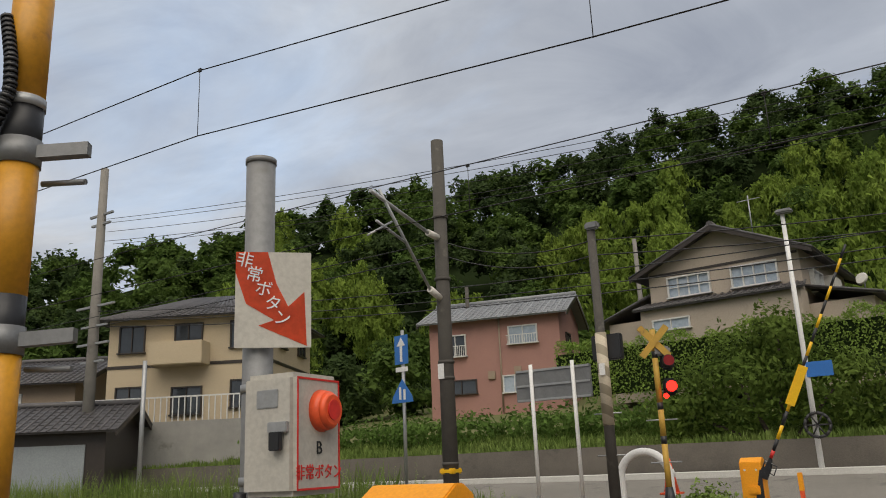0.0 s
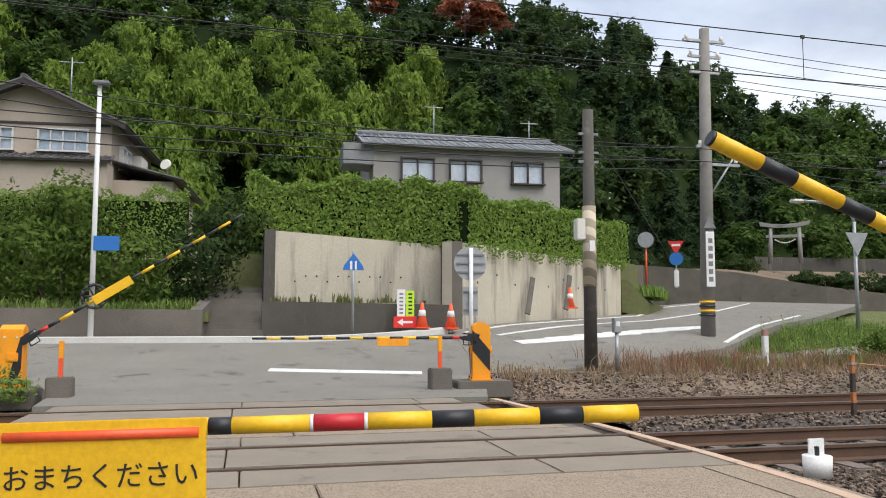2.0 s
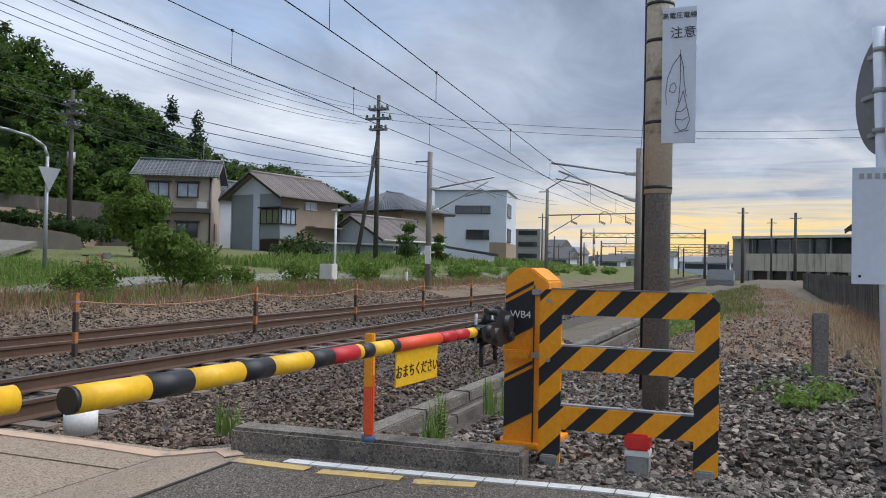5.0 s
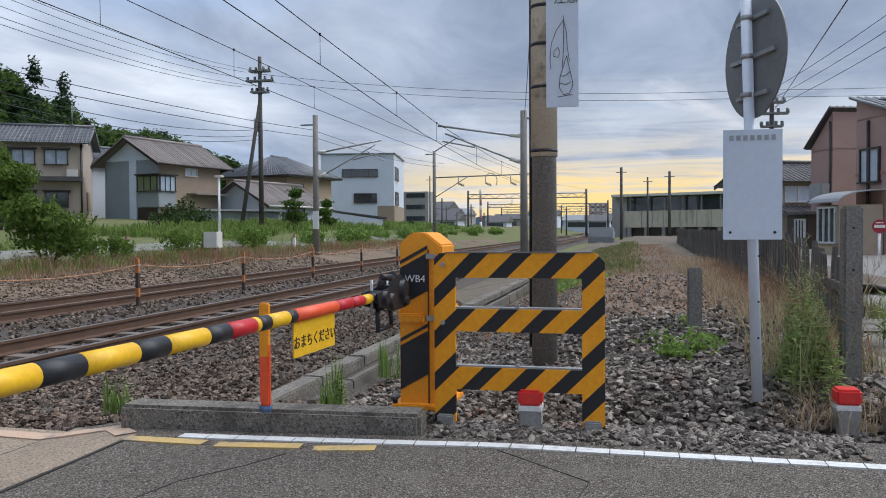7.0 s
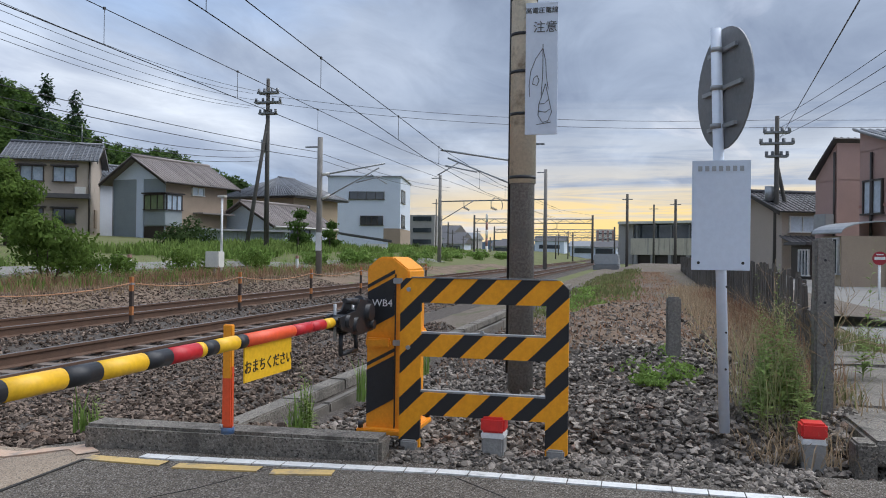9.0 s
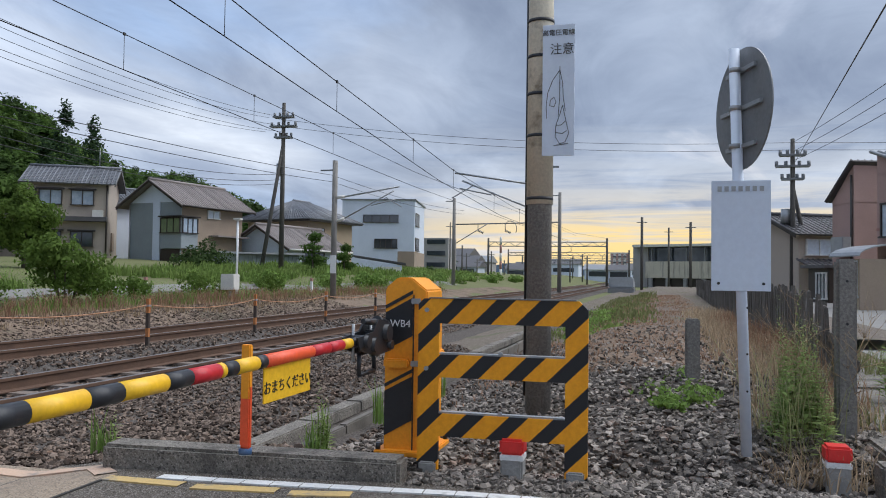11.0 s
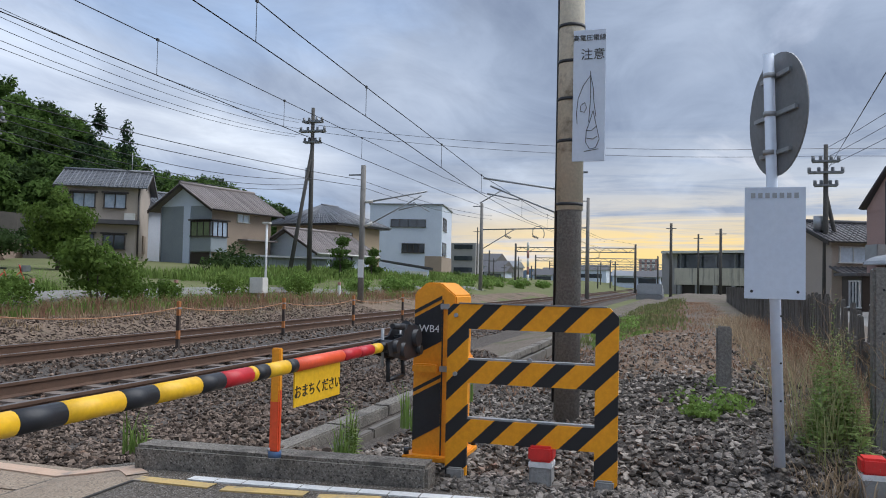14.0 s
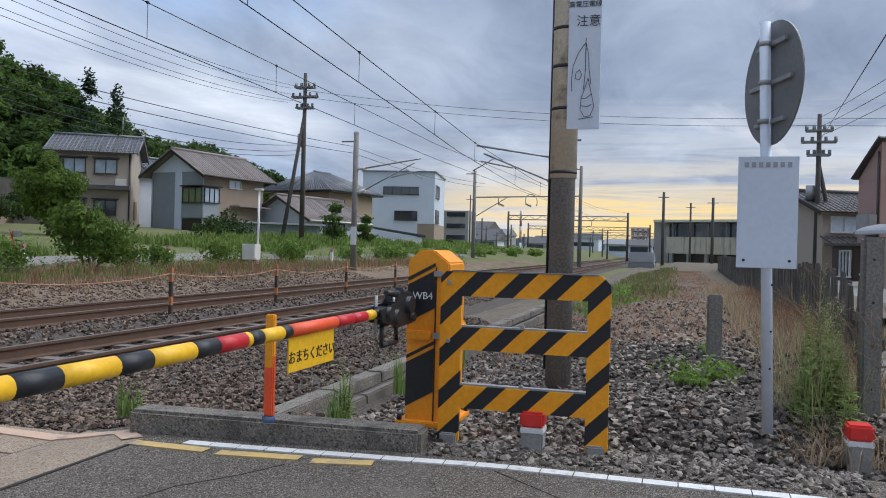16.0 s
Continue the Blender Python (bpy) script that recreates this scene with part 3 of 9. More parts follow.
def leaf_cloud(n, kind):
    """Centres and outward directions of n leaf sprays for one crown of height 1 and radius 1, gathered in twigs."""
    if kind == "broad":
        m = 15
        lobes = unit(rng.normal(0, 1, (m, 3))) * [0.62, 0.62, 0.30] * rng.uniform(0.7, 1.05, (m, 1)) + [0, 0, 0.58]
        rad = rng.uniform(0.18, 0.38, m)
        k = n // 26
        which = rng.integers(0, m, k)
        d = unit(rng.normal(0, 1, (k, 3)))
        d[:, 2] = np.abs(d[:, 2]) * 0.75 + d[:, 2] * 0.25
        twig = lobes[which] + d * rad[which][:, None] * rng.uniform(0.8, 1.1, (k, 1)) * [1, 1, 0.6]
        w = rng.integers(0, k, n)
        c = twig[w] + rng.normal(0, 1, (n, 3)) * [0.085, 0.085, 0.035]
        nrm = d[w] + [0, 0, 0.5] + rng.normal(0, 0.45, (n, 3))
    elif kind == "conifer":
        k = n // 22
        z = np.sort(rng.uniform(0.04, 0.99, k)) ** 0.9
        z = np.round(z * 17) / 17 + rng.uniform(-0.012, 0.012, k)
        a = rng.uniform(0, 2 * np.pi, k)
        reach = (np.clip(1 - z, 0, 1) ** 0.8) * rng.uniform(0.75, 1.08, k)
        w = rng.integers(0, k, n)
        u = rng.uniform(0.25, 1.0, n)
        r = reach[w] * u + 0.02
        c = np.stack([r * np.cos(a[w]), r * np.sin(a[w]), z[w] - 0.055 * u ** 2], 1) + rng.normal(0, 1, (n, 3)) * [0.06, 0.06, 0.012]
        nrm = np.stack([np.cos(a[w]) * 0.6, np.sin(a[w]) * 0.6, np.full(n, 0.7)], 1) + rng.normal(0, 0.35, (n, 3))
    else:  # bamboo: leaning plumes of hanging sprays
        k = n // 24
        z = 0.12 + 0.88 * rng.uniform(0, 1, k) ** 0.6
        prof = np.where(z > 0.55, np.sqrt(np.maximum(0.02, 1 - ((z - 0.55) / 0.45) ** 2)), 0.35 + 0.65 * z / 0.55)
        a = rng.uniform(0, 2 * np.pi, k)
        rr = prof * rng.uniform(0.55, 1.12, k) * (1 + 0.22 * np.sin(4 * a + 9 * z))
        twig = np.stack([rr * np.cos(a) + 0.35 * (z - 0.4) ** 2, rr * np.sin(a), z + 0.04 * np.sin(3 * a)], 1)
        w = rng.integers(0, k, n)
        drop = rng.uniform(0, 1, n)
        c = twig[w] + rng.normal(0, 1, (n, 3)) * [0.085, 0.085, 0.02] - np.stack([-0.10 * drop * np.cos(a[w]), -0.10 * drop * np.sin(a[w]), 0.09 * drop], 1)
        nrm = np.stack([np.cos(a[w]), np.sin(a[w]), 0.35 + 1.6 * np.maximum(0, z[w] - 0.5)], 1) + rng.normal(0, 0.4, (n, 3))
    return c, unit(nrm)


LEAF = {"broad": (0.21, 0.62), "conifer": (0.20, 0.5), "bamboo": (0.21, 0.42)}


def woods(name, spots, kinds, label):
    """Many crowns of three-cornered leaf sprays in one mesh; spots: x, y, z, radius, height, kind, material index."""
    pool = {k: [leaf_cloud(2600, k) for _ in range(6)] for k in LEAF}
    tris, idx = [], []
    for x, y, z, r, hgt, kind, mi in spots:
        c, nrm = pool[kind][int(rng.integers(0, 6))]
        dist = math.hypot(x - EYE0[0], y - EYE0[1])
        size, wide = LEAF[kind]
        n = int(2600 * (0.8 if kind == "bamboo" else 1.0) * (0.88 if dist < 75 else 0.62 if dist < 110 else 0.36))
        size *= 1.0 if dist < 75 else 1.25 if dist < 110 else 1.9
        pick = rng.permutation(2600)[:n]
        a = rng.uniform(0, 2 * np.pi)
        ca, sa = math.cos(a), math.sin(a)
        turn = np.array([[ca, sa, 0], [-sa, ca, 0], [0, 0, 1]])
        p, q = (c[pick] @ turn) * [r, r, hgt] + [x, y, z], nrm[pick] @ turn
        t = np.cross(q, rng.normal(0, 1, (n, 3)))
        if kind == "bamboo":
            t = t * 0.5 + [0, 0, -0.8]
        t = unit(t)
        b = unit(np.cross(q, t))
        s = rng.uniform(0.6, 1.4, (n, 1)) * size
        tris.append(np.stack([p - t * s - b * s * wide, p - t * s * 0.8 + b * s * wide, p + t * s], 1))
        idx.append(np.full(n, mi))
    v = np.concatenate(tris).reshape(-1, 3)
    me = raw(name, v, np.arange(len(v)).reshape(-1, 3), kinds, np.concatenate(idx))
    return tagged(new(name, me), label, "woods", kind="stuff")


DEAD = [(17.9, 70.2, 32.2, 3.6), (19.6, 69.8, 31.0, 2.6), (9.0, 72.2, 33.0, 1.8)]


def hill_spots():
    spots = []
    r = 37.0
    while r < 250:
        step = 4.3 + r * 0.012 + 0.035 * max(0.0, r - 110)
        big = max(1.0, r / 115)
        for az in np.arange(-72, 61, math.degrees(step / r)):
            a = az + rng.uniform(-0.45, 0.45) * math.degrees(step / r)
            rr = r + rng.uniform(-0.5, 0.5) * step
            d0, x, y = table(HILL_FROM, a), EYE0[0] + rr * math.sin(radians(a)), EYE0[1] + rr * math.cos(radians(a))
            if rr < d0 - (9 if -45 < a < 24 else 1) or rr > d0 * 2.28:
                continue
            if (-20 < x < -4 and y < 38) or (-30 < x < -18 and y < 38) or (-2 < x < 11 and y < 33) or y < 24:
                continue
            z = land(x, y)
            k = (rr - d0) / (d0 * 1.2)
            u = rng.uniform()
            patch = noise.noise((x * 0.04, y * 0.04, 3.0))
            if -50 < a < 12 and 0.02 < k < 0.72 and patch + 0.25 * math.cos(k * 4) > -0.05 and u < 0.62:
                for _ in range(2):
                    spots.append((x + rng.uniform(-2, 2), y + rng.uniform(-2, 2), z + rng.uniform(0.5, 3.0), rng.uniform(1.1, 2.0), rng.uniform(5.0, 8.0), "bamboo", 2))
                if u < 0.62:
                    spots.append((x + 1.5, y + 2.0, z, 3.0, 5.5, "broad", 0))
            elif (14 < a < 36 and u < 0.35 and k < 0.8) or u < 0.012:
                spots.append((x, y, z - 0.5, rng.uniform(2.4, 3.4) * big, rng.uniform(7.5, 9.5) * big, "conifer", 3))
            else:
                low = 2.2 * smooth(0.6, 0.9, k)
                spots.append((x, y, z + 0.3 - low, rng.uniform(2.3, 4.0) * big, rng.uniform(5.2, 8.0) * min(big, 1.15) + low * 0.9, "broad", 0 if u < (0.8 if 12 < a < 34 else 0.3 if a > 34 else 0.5) else 1))
        r += step * 0.9
    for a, rr, hh in ((49.6, 100, 14.6), (51.3, 104, 14.0), (50.5, 97, 9), (48.6, 97, 10)):
        x, y = EYE0[0] + rr * math.sin(radians(a)), EYE0[1] + rr * math.cos(radians(a))
        spots.append((x, y, land(x, y) - 1, 4.4, hh + 2.2, "conifer", 3))
    for x, y, z, r in DEAD:
        spots.append((x, y, z - r * 0.75, r * 1.05, r * 1.3, "broad", 4))
    return spots


woods("hill_woods", hill_spots(), [M["leaf_dark"], M["leaf_mid"], M["leaf_bamboo"], M["leaf_conifer"], M["leaf_dead"]], "dense mixed woods and bamboo covering the hillside")


# ---- walls and terraces of the far side ----
def wall_run(name, pts, mat, label, thick=0.3):
    """A wall along points x, y, foot, top."""
    bm = bmesh.new()
    for (x0, y0, f0, t0), (x1, y1, f1, t1) in zip(pts, pts[1:]):
        d = Vector((x1 - x0, y1 - y0, 0)).normalized()
        nrm = Vector((-d.y, d.x, 0)) * thick
        q = [(x0, y0, f0), (x1, y1, f1), (x1, y1, t1), (x0, y0, t0)]
        a = [bm.verts.new(p) for p in q]
        b = [bm.verts.new(Vector(p) + nrm) for p in q]
        for f in ((a[0], a[1], a[2], a[3]), (b[3], b[2], b[1], b[0]), (a[3], a[2], b[2], b[3]), (a[0], a[3], b[3], b[0]), (a[1], b[1], b[2], a[2]), (a[0], b[0], b[1], a[1])):
            bm.faces.new(f)
    bmesh.ops.recalc_face_normals(bm, faces=bm.faces[:])
    return solid(name, bm, mat, label, "wall", "structure")


wall_run("wall_low", [(-60, 14.0, 0.1, 1.5), (-26, 13.75, 0.1, 1.46), (-13, 13.7, 0.1, 1.44), (-4.95, 13.75, 0.1, 1.38)], M["dark_concrete"], "dark stained low concrete retaining wall")
wall_run("wall_low_return", [(-4.93, 13.75, 0.2, 1.37), (-4.7, 17.5, 0.2, 1.9)], M["dark_concrete"], "dark concrete return wall beside the steps")
wall_run("wall_front", [(-3.5, 14.6, 0.3, 1.62), (1.5, 14.66, 0.3, 1.55)], M["wall_dark"], "dark stained low concrete wall below the pale one")
wall_run("wall_pale", [(-3.42, 16.0, 0.3, 3.62), (0.62, 16.05, 0.3, 3.36), (1.57, 16.0, 0.3, 3.3)], M["pale_concrete"], "pale weathered concrete retaining wall under a hedge", 0.35)
# side wall and flank: their shade is put into a darker concrete colour
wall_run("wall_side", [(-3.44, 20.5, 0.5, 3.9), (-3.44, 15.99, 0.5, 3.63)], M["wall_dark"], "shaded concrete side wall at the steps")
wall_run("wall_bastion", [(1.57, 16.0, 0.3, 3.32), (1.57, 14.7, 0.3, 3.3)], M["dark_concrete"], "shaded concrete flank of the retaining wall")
wall_run("wall_right", [(1.57, 14.7, 0.3, 3.3), (9.45, 20.5, 0.8, 3.14)], M["pale_concrete"], "pale concrete retaining wall along the climbing road", 0.35)

# upper terraces
sheet("terrace_upper", [(-3.4, 16.1), (1.6, 16.1), (1.7, 15.0), (9.5, 20.6), (13, 26), (14, 48), (-5, 48), (-5, 20.5), (-3.4, 20.4)], lambda x, y: 3.05 + 0.05 * max(0, y - 16), 2.5, M["ground"], "grassy terrace behind the retaining wall", "ground")
grid_road("slope_grass", [(-60, 14.2), (-60, 26), (-60, 46)], [(-4.8, 14.0), (-4.8, 22), (-4.8, 46)], lambda x, y: 1.32 + 0.155 * max(0.0, y - 15.2) + 0.06 * math.sin(x * 0.7), M["ground"], "overgrown green slope above the low wall")

# steps between the walls
steps = thing("steps", Matrix(), "weathered concrete steps between two retaining walls", "steps", kind="structure")
for k in range(9):
    boxpart("step", (-4.2, 14.3 + 0.3 * k, 0.62 + 0.165 * k), (1.45, 0.34, 0.2), M["dark_concrete"], steps, 0.01)

# white kerb along the far road
grid_road("kerb", [(-40, 13.3), (-13, 13.4), (-4.9, 13.42), (-2.6, 13.42), (1.2, 14.35)], [(-40, 12.9), (-13, 13.0), (-4.9, 12.98), (-2.7, 12.98), (1.25, 13.9)], lambda x, y: far_z(x, y) + 0.13, M["kerb_white"], "whitish concrete kerb along the far road", 0.25)


# ---- houses ----
def window(parent, c, w, hgt, face, sash, glass="glass", cols=2, bars=False, depth=0.1):
    """A window proud of its wall: frame, panes; face: 'x-', 'x+', 'y-', 'y+' is the side it looks to."""
    axis = 0 if face[0] == "y" else 1
    sgn = -1 if face[1] == "-" else 1

    def put(bm, u, v, su, sv, t, d):
        p = [c[0], c[1], c[2] + v]
        s = [0, 0, sv]
        p[axis] += u
        p[1 - axis] += sgn * d
        s[axis], s[1 - axis] = su, t
        box(bm, p, s)
    f = 0.06
    bm = bmesh.new()
    put(bm, 0, hgt / 2 - f / 2, w, f, depth, depth / 2)
    win = part("window", bm, sash, parent)
    bm = bmesh.new()
    put(bm, 0, -hgt / 2 + f / 2, w + 0.1, f, depth + 0.06, depth / 2 + 0.02)
    part("sill", bm, sash, win)
    for k in range(cols + 1):
        bm = bmesh.new()
        put(bm, -w / 2 + f / 2 + k * (w - f) / cols, 0, f if k in (0, cols) else 0.04, hgt - 2 * f, depth * 0.9, depth / 2)
        part("mullion" if 0 < k < cols else "jamb", bm, sash, win)
    for k in range(cols):
        bm = bmesh.new()
        put(bm, -w / 2 + f / 2 + (k + 0.5) * (w - f) / cols, 0, (w - f) / cols - 0.05, hgt - 2 * f, 0.012, 0.03)
        part("pane", bm, M[glass], win)
    if bars:
        bm = bmesh.new()
        put(bm, 0, -hgt * 0.02, w + 0.12, 0.035, 0.035, depth + 0.16)
        part("window_rail", bm, M["sash_white"], win)
        bm = bmesh.new()
        put(bm, 0, -hgt * 0.5, w + 0.12, 0.035, 0.035, depth + 0.16)
        part("window_rail", bm, M["sash_white"], win)
        for k in range(13):
            bm = bmesh.new()
            put(bm, -w / 2 + k * w / 12, -hgt * 0.26, 0.025, hgt * 0.46, 0.025, depth + 0.16)
            part("baluster", bm, M["sash_white"], win)
    return win


def tiled_plane(a, b, c, d, mat, parent, pitch=0.30, name="roof_slope", thick=0.07):
    """A roof slope: a deck with rolled courses of tile running from ridge a-b to eave d-c."""
    a, b, c, d = (Vector(p) for p in (a, b, c, d))
    nrm = (b - a).cross(d - a).normalized()
    if nrm.z < 0:
        nrm = -nrm
    bm = bmesh.new()
    top = [bm.verts.new(p + nrm * thick) for p in (a, b, c, d)]
    low = [bm.verts.new(p) for p in (a, b, c, d)]
    bm.faces.new(top)
    bm.faces.new(low[::-1])
    for i in range(4):
        bm.faces.new((top[i], low[i], low[(i + 1) % 4], top[(i + 1) % 4]))
    n = max(2, int((c - d).length / pitch))
    for k in range(n + 1):
        p, q = a + (b - a) * k / n + nrm * thick, d + (c - d) * k / n + nrm * thick
        if (p - q).length > 0.2:
            tube(bm, p, q, 0.055, seg=5, caps=True)
    rows = max(2, int(((d + c) / 2 - (a + b) / 2).length / 0.35))
    for k in range(1, rows + 1):
        p, q = a + (d - a) * k / rows + nrm * (thick + 0.012), b + (c - b) * k / rows + nrm * (thick + 0.012)
        box_line(bm, p, q, 0.02, 0.03, nrm)
    bmesh.ops.recalc_face_normals(bm, faces=bm.faces[:])
    return tagged(part(name, bm, mat, parent), kind="stuff")


def box_line(bm, p, q, h, w, nrm):
    d = (q - p).normalized()
    s = d.cross(nrm).normalized() * w / 2
    u = nrm.normalized() * h / 2
    r = []
    for e in (p, q):
        r.append([bm.verts.new(e + s * i + u * j) for i, j in ((-1, -1), (1, -1), (1, 1), (-1, 1))])
    for i in range(4):
        bm.faces.new((r[0][i], r[0][(i + 1) % 4], r[1][(i + 1) % 4], r[1][i]))
    bm.faces.new(r[0][::-1])
    bm.faces.new(r[1])


def gable_roof(parent, x0, x1, y0, y1, eave, rise, mat, along="x", over=0.5, fascia="sash_dark"):
    """Two tiled slopes, the ridge along x or y."""
    if along == "x":
        ym, k = (y0 + y1) / 2, rise / ((y1 - y0) / 2)
        e = eave - over * k
        r = eave + rise
        tiled_plane((x0 - over, ym, r), (x1 + over, ym, r), (x1 + over, y0 - over, e), (x0 - over, y0 - over, e), mat, parent)
        tiled_plane((x1 + over, ym, r), (x0 - over, ym, r), (x0 - over, y1 + over, e), (x1 + over, y1 + over, e), mat, parent)
        p, q = (x0 - over, ym, r + 0.12), (x1 + over, ym, r + 0.12)
        gables = [[(x, y0, eave), (x, ym, r - 0.02), (x, y1, eave)] for x in (x0, x1)]
        rake = [((x, ym, r - 0.04), (x, y, e - 0.04)) for x in (x0 - over, x1 + over) for y in (y0 - over, y1 + over)]
    else:
        xm, k = (x0 + x1) / 2, rise / ((x1 - x0) / 2)
        e = eave - over * k
        r = eave + rise
        tiled_plane((xm, y1 + over, r), (xm, y0 - over, r), (x0 - over, y0 - over, e), (x0 - over, y1 + over, e), mat, parent)
        tiled_plane((xm, y0 - over, r), (xm, y1 + over, r), (x1 + over, y1 + over, e), (x1 + over, y0 - over, e), mat, parent)
        p, q = (xm, y0 - over, r + 0.12), (xm, y1 + over, r + 0.12)
        gables = [[(x0, y, eave), (xm, y, r - 0.02), (x1, y, eave)] for y in (y0, y1)]
        rake = [((xm, y, r - 0.04), (x, y, e - 0.04)) for y in (y0 - over, y1 + over) for x in (x0 - over, x1 + over)]
    bm = bmesh.new()
    tube(bm, p, q, 0.13, seg=8)
    part("ridge", bm, mat, parent)
    for a, b in rake:
        bm = bmesh.new()
        box_line(bm, Vector(a), Vector(b), 0.2, 0.06, Vector((0, 0, 1)))
        part("bargeboard", bm, M[fascia], parent)
    return gables


def walls_of(parent, x0, x1, y0, y1, z0, z1, mat, gables=()):
    bm = bmesh.new()
    box(bm, ((x0 + x1) / 2, (y0 + y1) / 2, (z0 + z1) / 2), (x1 - x0, y1 - y0, z1 - z0))
    for g in gables:
        c = (Vector(g[0]) + Vector(g[2])) / 2
        mid = Vector(((x0 + x1) / 2, (y0 + y1) / 2, c.z))
        inn = (mid - c).normalized() * 0.12
        a = [bm.verts.new(Vector(p)) for p in g]
        b = [bm.verts.new(Vector(p) + inn) for p in g]
        bm.faces.new(a)
        bm.faces.new(b[::-1])
        for i in range(3):
            bm.faces.new((a[i], a[(i + 1) % 3], b[(i + 1) % 3], b[i]))
    bmesh.ops.recalc_face_normals(bm, faces=bm.faces[:])
    return part("wall", bm, mat, parent)


# beige house, gable to the tracks (own axes: y- looks at the tracks)
def beige_house():
    hs = thing("house", pose(-12.2, 26.6, 4.0, 0, 0, -4), "two-storey beige house with a dark tiled gable roof", "house")
    g = gable_roof(hs, -3.1, 3.1, 0, 8, 4.78, 1.37, M["tile_dark"], "y", 0.62)
    walls_of(hs, -3.1, 3.1, 0, 8, -0.6, 4.78, M["w_beige"], g)
    for x in (-1.35, 1.35):
        win = window(hs, (x, 0, 3.97), 1.85, 0.92, "y-", M["sash_white"], "curtain_dim", 4, False, 0.16)
        boxpart("rail", (x, -0.09, 3.97), (1.75, 0.05, 0.035), M["sash_white"], win)
    boxpart("band", (0, -0.01, 4.62), (6.1, 0.06, 0.10), M["sash_dark"], hs)
    window(hs, (3.1, 2.0, 3.6), 1.6, 1.0, "x+", M["sash_white"], "curtain", 2, False, 0.2)
    boxpart("bay", (3.3, 4.2, 3.6), (0.5, 1.4, 1.1), M["off_white"], hs, 0.02)
    boxpart("aircon", (3.3, 5.8, 3.3), (0.35, 0.8, 0.6), M["off_white"], hs, 0.03)
    # lean-to roofs
    tiled_plane((-3.2, -0.02, 3.36), (3.2, -0.02, 3.36), (3.4, -1.3, 2.96), (-3.4, -1.3, 2.96), M["tile_dark"], hs)
    walls_of(hs, -3.2, 3.2, -1.05, 0.0, -0.6, 2.98, M["w_beige"])
    tiled_plane((-3.1, 0.2, 3.85), (-3.1, 6.5, 3.85), (-5.7, 6.8, 2.75), (-5.7, -0.2, 2.75), M["tile_dark"], hs)
    walls_of(hs, -5.3, -3.1, 0.3, 6.2, -0.6, 2.85, M["w_beige"])
    tiled_plane((3.1, 6.5, 3.2), (3.1, 0.2, 3.2), (5.8, -0.2, 2.5), (5.8, 6.8, 2.5), M["tile_dark"], hs)
    walls_of(hs, 3.1, 5.4, 0.3, 6.2, -0.6, 2.55, M["w_beige"])
    tubepart("dish_stay", (5.2, 0.1, 2.7), (5.2, 0.0, 3.1), 0.03, M["galv"], hs, seg=6)
    tubepart("dish", (5.15, -0.05, 3.15), (5.12, -0.12, 3.17), 0.24, M["off_white"], hs, 0.20, 20)
    window(hs, (-1.9, -1.05, 2.3), 1.6, 0.5, "y-", M["sash_white"], "curtain_dim", 2)
    tubepart("aerial", (0.7, 3, 6.3), (0.7, 3, 8.2), 0.03, M["galv"], hs)
    boxpart("aerial_bar", (0.7, 3, 8.0), (1.0, 0.03, 0.03), M["galv"], hs)
    return hs


beige_house()


def pink_house():
    hs = thing("house", pose(-24.15, 28.45, 4.0, 0, 0, 14), "two-storey faded pink house with a grey tiled roof", "house")
    g = gable_roof(hs, -3.4, 3.4, 0, 5.4, 4.3, 1.15, M["tile_grey"], "x", 0.5)
    walls_of(hs, -3.4, 3.4, 0, 5.4, -0.9, 4.3, M["w_pink"], g)
    window(hs, (-2.0, 0, 2.95), 1.15, 1.15, "y-", M["sash_white"], "glass", 2, True)
    window(hs, (1.55, 0, 3.25), 1.5, 0.95, "y-", M["sash_white"], "curtain_dim", 2, True)
    window(hs, (-1.75, 0, 0.85), 1.6, 0.75, "y-", M["sash_dark"], "glass", 2)
    window(hs, (1.0, 0, 0.85), 1.2, 0.9, "y-", M["sash_white"], "curtain_dim", 2)
    for x, z in ((-0.15, 1.35), (1.2, 1.5)):
        boxpart("vent_hood", (x, -0.06, z), (0.35, 0.12, 0.4), M["w_brown"], hs, 0.01)
    tubepart("downpipe", (0.35, -0.06, -0.5), (0.35, -0.06, 4.3), 0.045, M["w_brown"], hs)
    window(hs, (3.4, 2.0, 2.9), 1.1, 1.0, "x+", M["sash_dark"], "glass", 2)
    return hs


pink_house()


def grey_house():
    hs = thing("house", pose(4.55, 24.2, 3.5, 0, 0, -2), "grey two-storey house with a tiled roof above a hedge", "house")
    g = gable_roof(hs, -3.7, 4.0, 0, 5, 4.55, 0.85, M["tile_grey"], "x", 0.45)
    walls_of(hs, -3.7, 4.0, 0, 5, -0.3, 4.55, M["w_grey"], g)
    for x in (-1.95, 0.0, 2.6):
        w = window(hs, (x, 0, 3.55), 1.35, 0.95, "y-", M["sash_dark"], "curtain", 2, False, 0.2)
    boxpart("balcony", (-4.3, 0.7, 4.1), (1.2, 1.6, 0.85), M["grey_metal"], hs, 0.02)
    boxpart("annex", (-4.4, 2.0, 1.2), (1.5, 3.0, 2.6), M["w_grey"], hs, 0.02)
    for x, z in ((-0.8, 6.9), (3.5, 6.4)):
        tubepart("aerial", (x, 2.5, 5.2), (x, 2.5, z), 0.025, M["galv"], hs)
        boxpart("aerial_bar", (x, 2.5, z - 0.1), (0.8, 0.03, 0.03), M["galv"], hs)
    return hs


grey_house()


